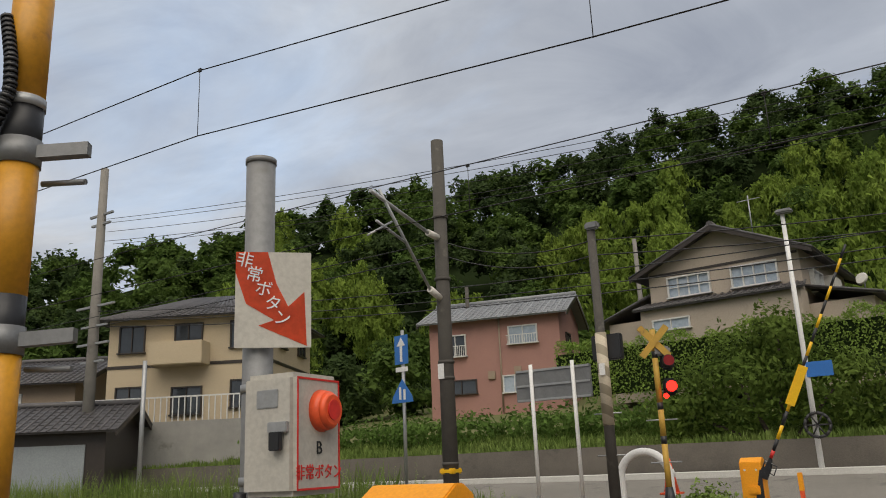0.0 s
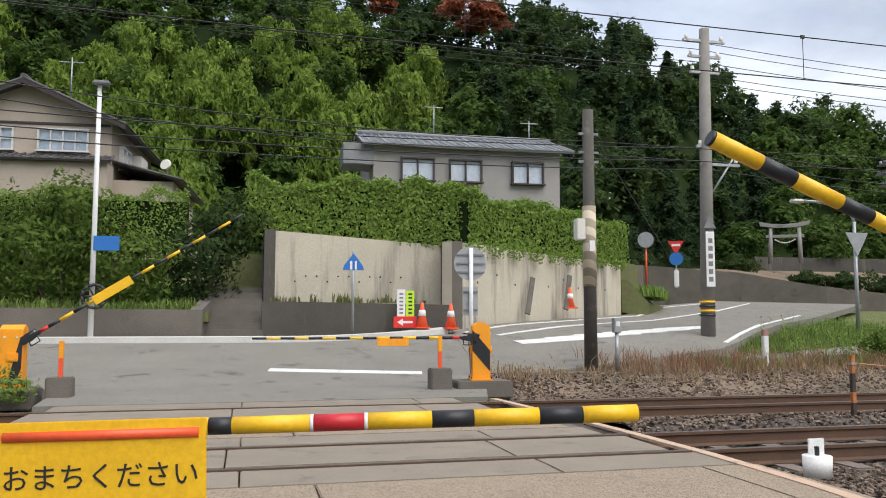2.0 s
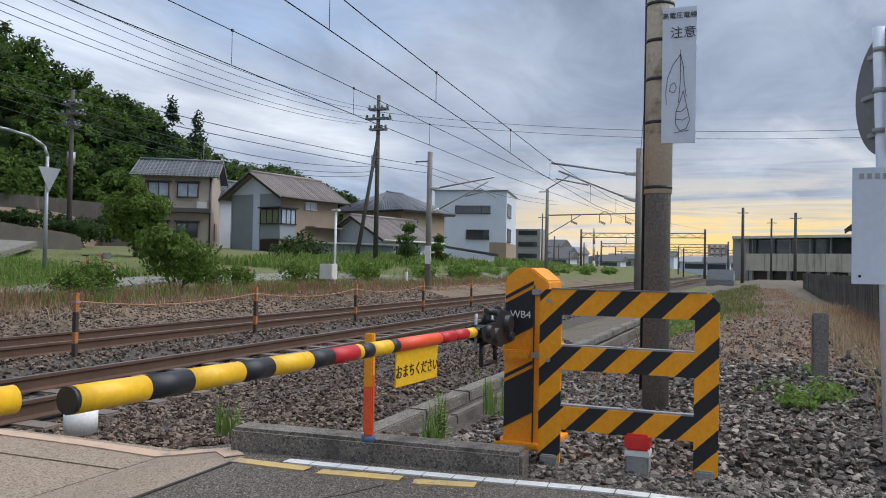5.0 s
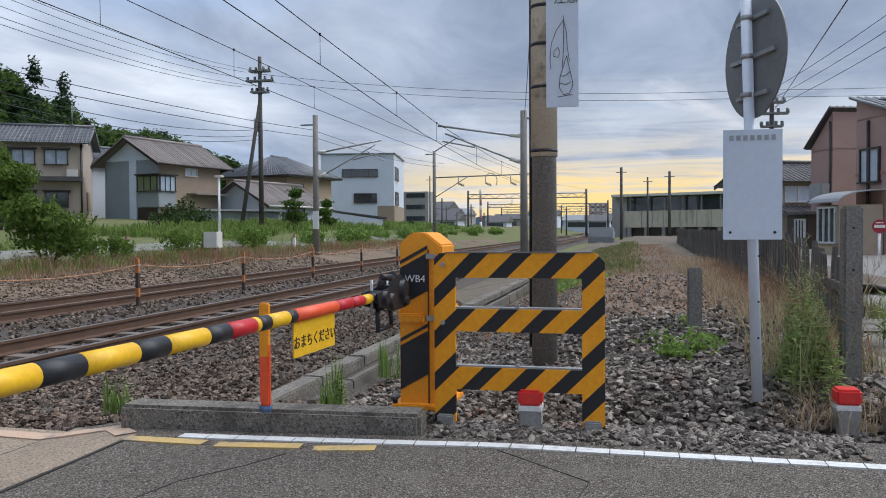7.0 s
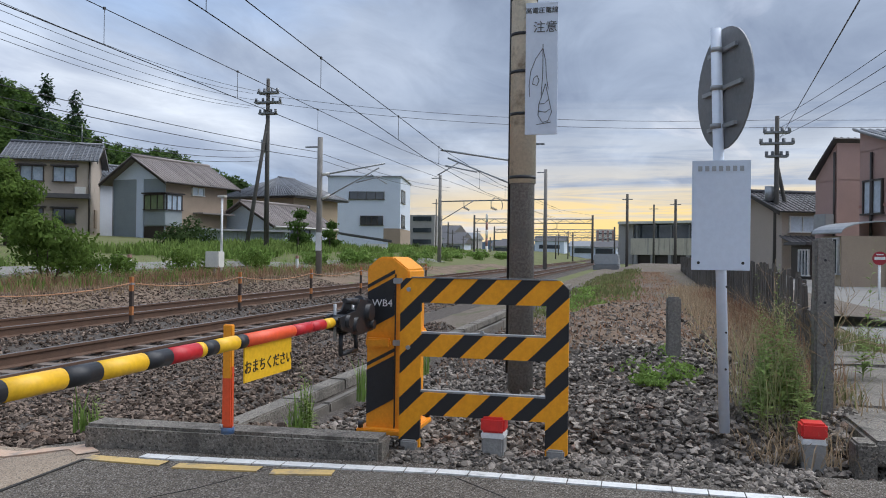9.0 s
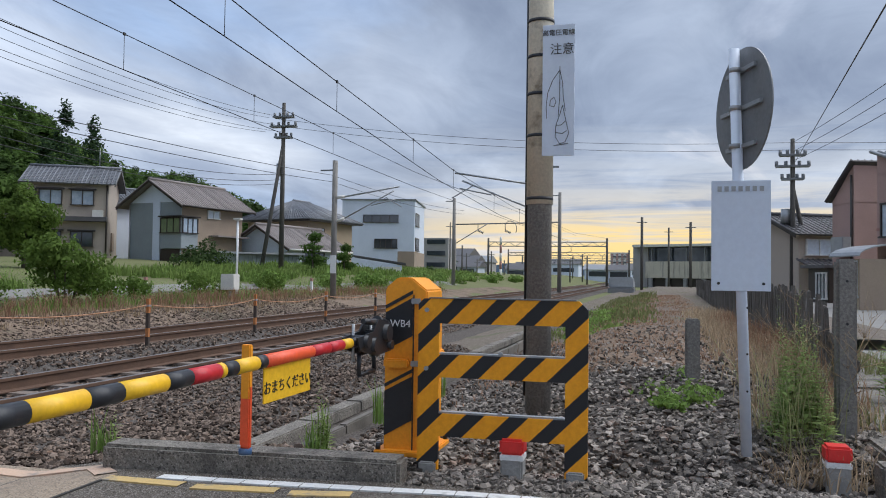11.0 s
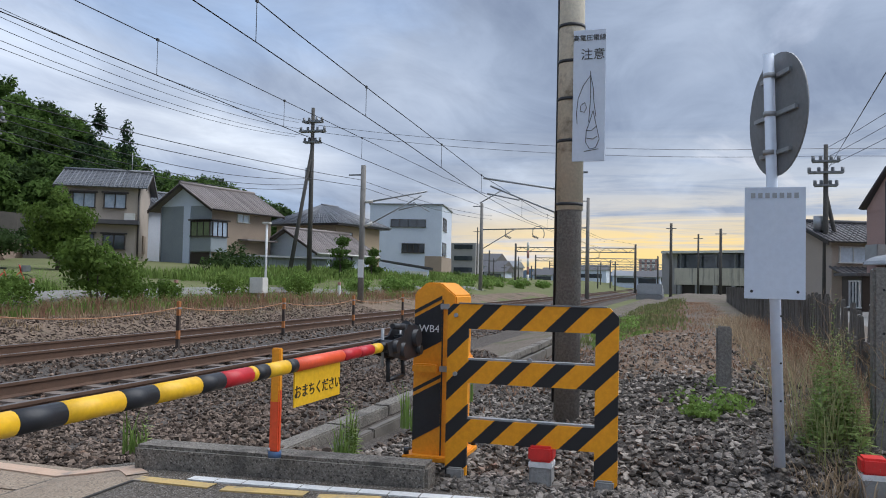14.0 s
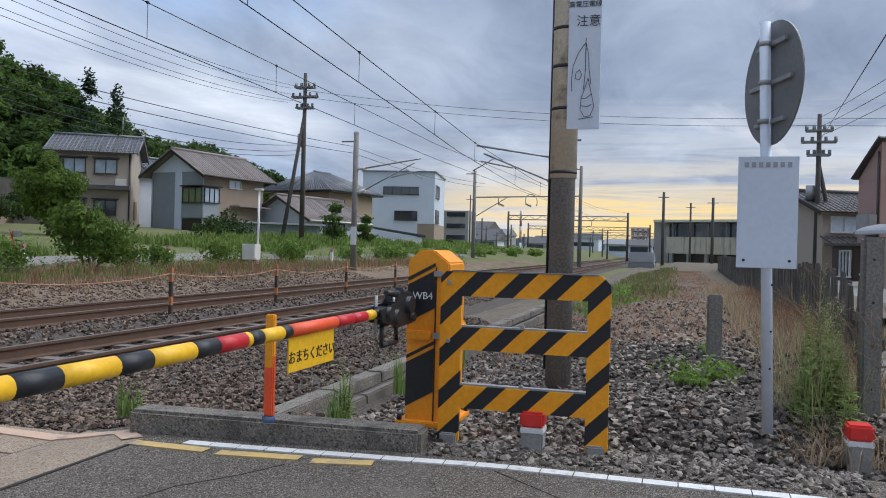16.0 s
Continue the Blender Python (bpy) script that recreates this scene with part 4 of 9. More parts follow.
def cream_house():
    hs = thing("house", pose(-34.6, 19.8, 3.3, 0, 0, 28), "cream two-storey house with a dark hipped roof and balcony", "house")
    w, d, e = 3.7, 3.4, 4.8
    o = 0.6
    r = e + 1.4
    tiled_plane((-1.2, 0, r), (1.2, 0, r), (w + o, -d - o, e - 0.2), (-w - o, -d - o, e - 0.2), M["tile_dark"], hs)
    tiled_plane((1.2, 0, r), (-1.2, 0, r), (-w - o, d + o, e - 0.2), (w + o, d + o, e - 0.2), M["tile_dark"], hs)
    tiled_plane((1.2, 0.01, r), (1.2, -0.01, r), (w + o, -d - o, e - 0.2), (w + o, d + o, e - 0.2), M["tile_dark"], hs)
    tiled_plane((-1.2, -0.01, r), (-1.2, 0.01, r), (-w - o, d + o, e - 0.2), (-w - o, -d - o, e - 0.2), M["tile_dark"], hs)
    walls_of(hs, -w, w, -d, d, -0.5, e, M["w_cream"])
    boxpart("band", (0, 0, 2.6), (2 * w + 0.06, 2 * d + 0.06, 0.14), M["sash_dark"], hs)
    for x, z, ww in ((-2.6, 3.8, 1.2), (0.0, 3.8, 1.3), (2.5, 3.8, 1.2), (-2.6, 1.1, 1.3), (0.0, 1.0, 1.4), (2.5, 1.2, 1.1)):
        window(hs, (x, -d, z), ww, 1.25, "y-", M["sash_dark"], "glass", 2)
    for y, z in ((-1.6, 3.9), (1.6, 3.9), (-1.6, 1.1)):
        window(hs, (w, y, z), 1.2, 1.2, "x+", M["sash_dark"], "glass", 2)
    boxpart("balcony", (-0.2, -d - 0.5, 3.0), (2.4, 1.0, 1.0), M["w_cream"], hs, 0.03)
    boxpart("foundation_wall", (0.3, -d - 1.5, -0.9), (10.5, 0.25, 1.9), M["concrete"], hs)
    bm = bmesh.new()
    for k in range(40):
        box(bm, (-4.9 + k * 0.26, -d - 1.5, 0.55), (0.04, 0.04, 1.0))
    box(bm, (0.3, -d - 1.5, 1.06), (10.4, 0.06, 0.06))
    part("railing", bm, M["sash_white"], hs)
    return hs


cream_house()


def hip_roof(parent, x0, x1, y0, y1, eave, rise, mat, over=0.6):
    """Four tiled slopes over a nearly square plan."""
    xm, ym = (x0 + x1) / 2, (y0 + y1) / 2
    a, b, c, d = (x0 - over, y0 - over, eave), (x1 + over, y0 - over, eave), (x1 + over, y1 + over, eave), (x0 - over, y1 + over, eave)
    g = 0.18 * (x1 - x0)
    l, r = (xm - g, ym, eave + rise), (xm + g, ym, eave + rise)
    tiled_plane(l, r, b, a, mat, parent)
    tiled_plane(r, l, d, c, mat, parent)
    tiled_plane((r[0], ym + 0.02, r[2]), (r[0], ym - 0.02, r[2]), b, c, mat, parent)
    tiled_plane((l[0], ym - 0.02, l[2]), (l[0], ym + 0.02, l[2]), d, a, mat, parent)
    tubepart("ridge", (l[0], ym, l[2] + 0.1), (r[0], ym, r[2] + 0.1), 0.13, mat, parent, seg=8)
    boxpart("soffit", (xm, ym, eave - 0.06), (x1 - x0 + 2 * over - 0.1, y1 - y0 + 2 * over - 0.1, 0.08), M["sash_dark"], parent)


def right_houses():
    a = thing("house", pose(47.0, 37.0, 1.2, 0, 0, -60), "beige plastered two-storey house with a grey tiled roof", "house")
    g = gable_roof(a, -2.7, 2.9, 0, 6, 6.6, 1.35, M["tile_slate"], "x", 0.5)
    walls_of(a, -2.7, 2.9, 0, 6, -1, 6.6, M["w_beige"], g)
    for x, z in ((-1.1, 5.4), (1.1, 5.4), (-1.1, 2.3), (1.1, 2.3)):
        win = window(a, (x, 0, z), 1.6, 1.15, "y-", M["sash_dark"], "curtain_dim" if z > 4 else "glass", 2, False, 0.2)
        boxpart("head", (x, -0.16, z + 0.64), (1.9, 0.34, 0.10), M["sash_dark"], win)
    boxpart("shutter_case", (-2.3, -0.1, 5.4), (0.5, 0.2, 1.2), M["sash_dark"], a, 0.02)
    boxpart("pent_roof", (0.1, -0.42, 3.78), (5.6, 0.95, 0.34), M["tile_dark"], a, 0.03)
    boxpart("aircon", (2.2, -0.2, 4.2), (0.75, 0.35, 0.6), M["off_white"], a, 0.02)
    tubepart("downpipe", (2.8, -0.08, -0.5), (2.8, -0.08, 6.4), 0.06, M["sash_dark"], a)
    boxpart("shutter_box", (2.93, 2.4, 2.2), (0.12, 1.4, 1.4), M["w_brown"], a, 0.02)
    tubepart("aerial", (1.8, 3, 8.0), (1.8, 3, 9.6), 0.03, M["galv"], a)
    e = thing("house", pose(54.5, 36.2, 1.2, 0, 0, -30), "white-walled house behind with a grey tiled roof", "house")
    g = gable_roof(e, -3.0, 5, 0, 6, 5.4, 1.5, M["tile_slate"], "x", 0.5)
    walls_of(e, -3.0, 5, 0, 6, -1, 5.4, M["w_white"], g)
    c = thing("house", pose(48.3, 28.1, 1.0, 0, 0, -12), "steel-sided two-storey house with a brown tiled gable roof", "house")
    g = gable_roof(c, 0, 6.6, 0, 5.2, 5.35, 1.55, M["tile_brown"], "x", 0.75)
    walls_of(c, 0, 6.6, 0, 5.2, -1, 5.35, M["w_brown"], g)
    boxpart("siding_strip", (-0.09, 2.35, 2.2), (0.16, 0.7, 6.2), M["w_white"], c)
    bm = bmesh.new()
    prism(bm, [(0.05, 5.3), (5.15, 5.3), (2.6, 6.82)], 0.03, 0.10)
    bmesh.ops.rotate(bm, cent=(0, 0, 0), matrix=Matrix.Rotation(radians(90), 3, "Z"), verts=bm.verts[:])
    part("gable_panel", bm, M["w_white"], c)
    boxpart("siding", (-0.05, 2.55, 2.2), (0.10, 5.2, 6.2), M["w_steel"], c)
    boxpart("bay", (0.55, 0.75, 3.0), (1.7, 2.1, 2.3), M["w_steel"], c, 0.03)
    window(c, (-0.3, 0.75, 3.55), 1.95, 1.15, "x-", M["sash_dark"], "curtain_green", 3)
    window(c, (0.55, -0.3, 3.55), 1.55, 1.15, "y-", M["sash_dark"], "curtain_dim", 3)
    boxpart("canopy", (0.5, 0.7, 4.22), (2.0, 2.4, 0.1), M["sash_dark"], c, 0.02)
    boxpart("plinth", (-0.12, 0.95, 0.6), (0.08, 1.9, 2.4), M["sash_dark"], c)
    tubepart("downpipe", (-0.15, 5.1, -0.5), (-0.15, 5.1, 5.2), 0.06, M["galv"], c)
    window(c, (3.3, 0, 4.55), 1.3, 0.65, "y-", M["sash_white"], "curtain", 2)
    tubepart("gutter", (-0.7, -0.78, 4.95), (7.3, -0.78, 4.95), 0.07, M["sash_dark"], c, seg=8)
    boxpart("canopy_roof", (4.6, -0.5, 2.9), (3.6, 1.0, 0.12), M["tile_brown"], c, 0.02)
    d = thing("house", pose(61.9, 24.2, 0.8, 0, 0, -12), "tan two-storey house with a hipped grey tile roof", "house")
    hip_roof(d, 0, 7.0, 0, 6.8, 5.1, 1.9, M["tile_slate"], 0.8)
    walls_of(d, 0, 7.0, 0, 6.8, -1, 5.1, M["w_cream_tan"])
    window(d, (0, 0.9, 3.9), 0.9, 1.1, "x-", M["sash_dark"], "curtain", 1)
    window(d, (1.6, 0, 3.9), 1.6, 1.1, "y-", M["sash_dark"], "curtain", 2)
    boxpart("balcony", (2.4, -0.6, 2.4), (3.2, 1.1, 0.9), M["w_brown"], d, 0.03)
    w = thing("house_wing", pose(54.5, 22.6, 0.8, 0, 0, -12), "single-storey wing with a brown tiled roof", "house")
    g = gable_roof(w, 0, 7.6, 0, 5.4, 2.6, 1.55, M["tile_brown"], "x", 0.7)
    walls_of(w, 0, 7.6, 0, 5.4, -1, 2.6, M["w_white"], g)
    window(w, (3.5, 0, 1.5), 3.0, 1.2, "y-", M["sash_dark"], "glass", 4)
    tubepart("gutter", (-0.6, -0.75, 2.2), (8.2, -0.75, 2.2), 0.07, M["off_white"], w, seg=8)
    sh = thing("shed", pose(46.2, 23.9, 0.4, 0, 0, -43), "low dark corrugated shed before the houses", "shed")
    walls_of(sh, 0, 6.1, 0, 3.0, -0.6, 2.05, M["w_steel"])
    boxpart("roof", (3.05, 1.4, 2.14), (6.6, 3.8, 0.14), M["galv"], sh, 0.02)
    for k in range(20):
        boxpart("corrugation", (0.2 + 0.3 * k, -0.02, 0.75), (0.12, 0.05, 2.6), M["w_steel"], sh)
    b = thing("office_building", pose(82.3, 20.6, 0.2, 0, 0, 10), "three-storey white boxy building with dark strip windows", "building")
    walls_of(b, 0, 10, 0, 8.2, -1, 9.3, M["w_white"])
    walls_of(b, 0.6, 10, 8.2, 12.4, -1, 6.0, M["w_white"])
    boxpart("base_cladding", (5.0, 0.9, 1.6), (10.1, 1.9, 3.9), M["w_brown"], b)
    for y, z, ww, hh, nm in ((3.8, 7.2, 4.0, 0.9, "glass"), (3.2, 4.4, 2.6, 1.1, "glass")):
        window(b, (0, y, z), ww, hh, "x-", M["sash_dark"], nm, 4)
    window(b, (0.6, 10.2, 4.4), 2.6, 0.8, "x-", M["sash_dark"], "glass", 3)
    for z in (7.2, 4.4):
        window(b, (2.4, 0, z), 3.2, 1.5, "y-", M["sash_dark"], "curtain", 3)
    boxpart("parapet", (5.0, 4.1, 9.36), (10.3, 8.5, 0.12), M["grey_metal"], b)
    gr = thing("garage", pose(55.2, 13.3, 0.0, 0, 0, 18), "white garage with a slanting dark roof", "garage")
    walls_of(gr, 0, 4, 0, 3.5, -0.6, 1.9, M["w_white"])
    bm = bmesh.new()
    prism(bm, [(-0.3, 1.9), (3.8, 2.5), (3.8, 2.62), (-0.3, 2.05)], -0.3, 4.3)
    bmesh.ops.rotate(bm, cent=(0, 0, 0), matrix=Matrix.Rotation(radians(90), 3, "Z"), verts=bm.verts[:])
    bmesh.ops.translate(bm, vec=(4.2, 0, 0), verts=bm.verts[:])
    part("roof", bm, M["tile_dark"], gr)
    boxpart("shutter", (-0.03, 1.0, 0.8), (0.05, 1.7, 1.9), M["off_white"], gr)
    window(gr, (0, 2.7, 1.2), 0.9, 0.6, "x-", M["sash_dark"], "glass", 2)


M["w_cream_tan"] = material("render_tan", (0.40, 0.31, 0.21), (0.34, 0.26, 0.18), 0.85, scale=0.8, fine=30, bump=0.1)
right_houses()


# ---- level crossing gear ----
HAZ = striped("hazard_bands", (0.95, 0.375, 0.004), (0.018, 0.018, 0.02), (0, 0.70, 0.714), 0.160, 0.56, 0.30, 0.6)


def gate_machine(m, label, hgt=0.98, half=0.16, wide=0.15):
    """A barrier's drive box, its end at x- looks at the road for the near right one."""
    g = thing("gate_machine", m, label, "crossing gate", "barrier machines of the crossing")
    bm = bmesh.new()
    prism(bm, [(-wide, 0.0), (wide, 0.0), (wide, hgt - 0.06), (0.05, hgt), (-0.03, hgt), (-wide, hgt - 0.07)], -half, half)
    bmesh.ops.rotate(bm, cent=(0, 0, 0), matrix=Matrix.Rotation(radians(90), 3, "Z"), verts=bm.verts[:])
    bmesh.ops.bevel(bm, geom=bm.edges[:], offset=0.008, segments=2, affect="EDGES")
    part("cabinet", bm, M["orange"], g)
    boxpart("base_plate", (0, 0, 0.015), (2 * half + 0.1, 2 * wide + 0.08, 0.03), M["orange"], g, 0.006)
    for sx in (-1, 1):
        for sy in (-1, 1):
            tubepart("bolt", ((half + 0.03) * sx, (wide + 0.02) * sy, 0.03), ((half + 0.03) * sx, (wide + 0.02) * sy, 0.065), 0.014, M["black"], g)
    for sy in (-1, 1):
        boxpart("door", (0, (wide + 0.003) * sy, hgt * 0.5 - 0.03), (2 * half - 0.06, 0.012, hgt - 0.22), M["orange"], g, 0.004)
        for sx in (-0.12, 0.12):
            tubepart("lock", (sx * 0.7, (wide + 0.005) * sy, hgt - 0.18), (sx * 0.7, (wide + 0.02) * sy, hgt - 0.18), 0.016, M["off_white"], g)
        boxpart("latch_box", (0.03, (wide + 0.015) * sy, hgt * 0.52), (0.16, 0.03, 0.13), M["orange"], g, 0.01)
        tubepart("shaft_cover", (0.03, (wide + 0.02) * sy, hgt * 0.52), (0.03, (wide + 0.05) * sy, hgt * 0.52), 0.05, M["orange"], g, seg=16)
    return g


def end_band(g, side, pts, half=0.16):
    """A painted patch on the end of a drive box, outline in y and z."""
    bm = bmesh.new()
    a = [bm.verts.new((side * (half + 0.0015), y, z)) for y, z in pts]
    b = [bm.verts.new((side * (half + 0.0045), y, z)) for y, z in pts]
    n = len(pts)
    bm.faces.new(a)
    bm.faces.new(b[::-1])
    for i in range(n):
        bm.faces.new((a[i], a[(i + 1) % n], b[(i + 1) % n], b[i]))
    bmesh.ops.recalc_face_normals(bm, faces=bm.faces[:])
    part("painted_band", bm, M["black"], g)


SIDE = Euler((radians(90), 0, radians(-90))).to_matrix().to_4x4()
gate_right = gate_machine(pose(0.61, -4.285, 0.17), "orange barrier drive box with black bands by the roadside", 0.97, wide=0.12)
end_band(gate_right, -1, [(0.117, 0.10), (0.117, 0.345), (-0.04, 0.43), (-0.04, 0.19)])
end_band(gate_right, -1, [(0.117, 0.365), (0.117, 0.385), (-0.04, 0.47), (-0.04, 0.45)])
end_band(gate_right, -1, [(0.117, 0.565), (0.117, 0.775), (-0.04, 0.86), (-0.04, 0.65)])
end_band(gate_right, -1, [(0.117, 0.795), (0.117, 0.815), (-0.04, 0.90), (-0.04, 0.88)])
boxpart("seam", (-0.1635, -0.045, 0.45), (0.006, 0.006, 0.85), M["black"], gate_right)
boxpart("ledge", (-0.18, 0.045, 0.50), (0.04, 0.14, 0.05), M["orange"], gate_right, 0.008)
for z in (0.84, 0.50):
    boxpart("hinge", (-0.17, -0.06, z), (0.02, 0.05, 0.03), M["galv"], gate_right, 0.003)
lettering("code_letters", "WB4", 0.056, Matrix.Translation((-0.167, 0.03, 0.715)) @ SIDE, M["white"], gate_right)

gate_left = gate_machine(pose(-6.78, -3.03, 0.08), "orange barrier drive box with a black end panel", 1.0, 0.28)
end_band(gate_left, 1, [(-0.147, 0.10), (0.06, 0.10), (0.147, 0.42), (0.147, 0.88), (0.0, 0.87), (-0.147, 0.62)], 0.28)
lettering("code_letters", "WB2", 0.105, Matrix.Translation((0.287, 0.0, 0.66)) @ Euler((radians(90), 0, radians(90))).to_matrix().to_4x4(), M["white"], gate_left)

boxpart("hatch", (0.10, -0.158, 0.70), (0.17, 0.012, 0.16), M["orange"], gate_left, 0.004)
boxpart("seam", (-0.07, -0.1575, 0.48), (0.006, 0.006, 0.82), M["black"], gate_left)
boxpart("seam", (0.0, 0.0, 0.935), (0.5, 0.006, 0.004), M["black"], gate_left)
gate_far_left = gate_machine(pose(-7.22, 6.42, 0.10), "orange barrier drive box half hidden by weeds", 0.98)
bm = bmesh.new()
prism(bm, [(-0.03, 0.12), (0.08, 0.12), (0.155, 0.35), (0.155, 0.80), (0.13, 0.80)], -0.163, -0.158)
part("painted_band", bm, M["black"], gate_far_left)
gate_far_right = gate_machine(pose(0.0, 6.62, 0.14, 0, 0, 80), "orange barrier drive box with a black band beyond the tracks", 0.98)
bm = bmesh.new()
box(bm, (0, 0.186, 0.45), (0.12, 0.006, 0.75), rot=None)
bmesh.ops.rotate(bm, cent=(0, 0.186, 0.45), matrix=Matrix.Rotation(radians(30), 3, "Y"), verts=bm.verts[:])
part("painted_band", bm, M["black"], gate_far_right)
end_band(gate_far_right, -1, [(-0.15, 0.15), (0.15, 0.50), (0.15, 0.85), (-0.15, 0.5)])
for x, y, w in ((0.0, 6.62, 0.95), (-7.22, 6.42, 0.7)):
    bm = bmesh.new()
    box(bm, (x, y, 0.0), (w, 0.7, 0.28), 0.02)
    solid("gate_plinth", bm, M["dark_concrete"], "dark concrete plinth under a barrier machine", "plinth")


def tube_bm(p0, p1, r0, r1, seg=16):
    bm = bmesh.new()
    tube(bm, p0, p1, r0, r1, seg)
    return bm


def arm(bands, r0, r1, label, start=0.0, roll=None, holder=1.0):
    """A barrier arm along +x from its pivot; bands: end of each along the arm, colour."""
    a = thing("barrier_arm", Matrix(), label, "barrier arm", "barrier arms of the crossing")
    h = holder
    plate = [(-0.20 * h, -0.09 * h), (0.05 * h, -0.10 * h), (0.30 * h, -0.045 * h), (0.34 * h, 0.03 * h), (0.10 * h, 0.05 * h), (0.02 * h, 0.12 * h), (-0.13 * h, 0.10 * h), (-0.21 * h, 0.02 * h)]
    bm = bmesh.new()
    box(bm, (-0.02 * h, 0, -0.01 * h), (0.16 * h, 0.07 * h, 0.13 * h), 0.01 * h)
    hold = part("holder", bm, M["black"], a)
    for y in (-0.05, 0.04):
        bm = bmesh.new()
        prism(bm, plate, y * h, (y + 0.01) * h)
        part("side_plate", bm, M["black"], hold)
    for x, z, r in ((0.10, -0.03, 0.045), (0.22, 0.0, 0.038), (-0.16, -0.05, 0.03)):
        part("roller", tube_bm((x * h, -0.075 * h, z * h), (x * h, 0.075 * h, z * h), r * h, r * h, 14), M["black"], hold)
    part("counter_block", tube_bm((-0.26 * h, -0.02 * h, 0.06 * h), (-0.12 * h, -0.02 * h, 0.10 * h), 0.045 * h, 0.035 * h, 10), M["black"], hold)
    part("spring", tube_bm((-0.10 * h, -0.08 * h, 0.03 * h), (-0.10 * h, 0.08 * h, 0.03 * h), 0.055 * h, 0.055 * h), M["black"], hold)
    for x in (-0.05 * h, 0.22 * h):
        part("clamp_bolt", tube_bm((x, -0.03 * h, -0.12 * h), (x, -0.03 * h, 0.10 * h), 0.010 * h, 0.010 * h, 8), M["galv"], hold)
    bm = bmesh.new()
    tube(bm, (0.0, 0.02 * h, 0.10 * h), (0.24 * h, 0.04 * h, 0.12 * h), 0.022 * h, 0.016 * h, 8)
    part("stay", bm, M["black"], hold)
    bm = bmesh.new()
    for p, q in (((-0.02, 0, -0.08), (-0.04, 0, -0.20)), ((0.20, 0, -0.07), (0.20, 0, -0.20)), ((-0.04, 0, -0.20), (0.20, 0, -0.20))):
        tube(bm, [v * h for v in p], [v * h for v in q], 0.014 * h, seg=8)
    part("stirrup", bm, M["black"], hold)
    x, total = start, bands[-1][0]
    for end, c in bands:
        k0, k1 = x / total, end / total
        part("band", tube_bm((x, 0, 0), (end - 0.0005, 0, 0), r0 + (r1 - r0) * k0, r0 + (r1 - r0) * k1), M[c], a)
        x = end
    return a


LEFT = [(0.44, "black"), (0.56, "off_white"), (0.83, "bar_red"), (0.89, "off_white"), (0.97, "bar_red"), (1.05, "black"), (1.75, "yellow"), (1.83, "black"), (2.10, "yellow"), (2.113, "white"), (2.29, "bar_red"), (2.303, "white"), (2.53, "yellow"), (2.68, "black"), (2.915, "yellow"), (3.073, "black"), (3.275, "yellow")]
arm_left = arm(LEFT, 0.030, 0.031, "yellow, black and red striped barrier arm, lowered", 0.2, holder=0.85)
arm_left.matrix_world = look((-5.75, -3.42, 0.765), (-2.52, -3.98, 0.845)) @ Matrix.Rotation(radians(90), 4, "Y") @ Matrix.Rotation(radians(-90), 4, "X")
part("butt", tube_bm((-0.56, 0, 0), (-0.46, 0, 0), 0.036, 0.036), M["off_white"], arm_left)
part("red_sleeve", tube_bm((-0.46, 0, 0), (-0.16, 0, 0), 0.038, 0.038), M["red"], arm_left)
bm = bmesh.new()
box(bm, (1.40, -0.045, -0.105), (0.70, 0.008, 0.285), 0.003)
board_left = part("notice_board", bm, M["yellow"], arm_left, "yellow board that asks to wait")
part("reflector_roll", tube_bm((1.075, -0.046, -0.012), (1.725, -0.046, -0.012), 0.018, 0.018), M["red_orange"], board_left)
lettering("notice_letters", "おまちください", 0.094, Matrix.Translation((1.40, -0.0505, -0.155)) @ Euler((radians(90), 0, 0)).to_matrix().to_4x4(), M["black"], board_left)

RIGHT = [(0.29, "black"), (0.39, "yellow"), (0.54, "bar_red"), (0.70, "red_orange"), (1.12, "red_orange"), (1.18, "black"), (1.33, "yellow"), (1.41, "black"), (1.44, "yellow"), (1.61, "bar_red"), (1.74, "black"), (1.95, "yellow"), (2.09, "black"), (2.30, "yellow"), (2.45, "black"), (2.66, "yellow")]
RIGHT[3] = (0.71, "bar_red")
arm_right = arm(RIGHT, 0.024, 0.032, "yellow, black and red striped barrier arm coming down", 0.15, holder=0.85)
part("end_cap", tube_bm((2.66, 0, 0), (2.672, 0, 0), 0.031, 0.031), M["black"], arm_right)
bm = bmesh.new()
box(bm, (0.915, 0.0, -0.095), (0.40, 0.006, 0.145), 0.002)
board_right = part("notice_board", bm, M["yellow"], arm_right, "yellow board that asks to wait")
lettering("notice_letters", "おまちください", 0.058, Matrix.Translation((0.915, 0.0045, -0.112)) @ Euler((radians(90), 0, radians(180))).to_matrix().to_4x4(), M["black"], board_right)

FAR = [(0.32, "red"), (0.5, "black")] + [(0.5 + 0.22 * (k + 1), "yellow" if k % 2 == 0 else "black") for k in range(14)]
arm_far = arm(FAR, 0.028, 0.018, "slim yellow and black barrier arm coming down slowly", 0.2, holder=0.6)
boxpart("notice_board", (1.35, -0.03, -0.01), (0.62, 0.012, 0.14), M["yellow"], arm_far, 0.003)
arm_far_right = arm(FAR, 0.028, 0.018, "slim yellow and black barrier arm, lowered", 0.2, holder=0.6)
boxpart("notice_board", (1.33, 0.03, -0.07), (0.52, 0.012, 0.12), M["orange"], arm_far_right, 0.003)
arm_far_right.matrix_world = pose(-0.22, 6.45, 0.86, 0, 0, 180)


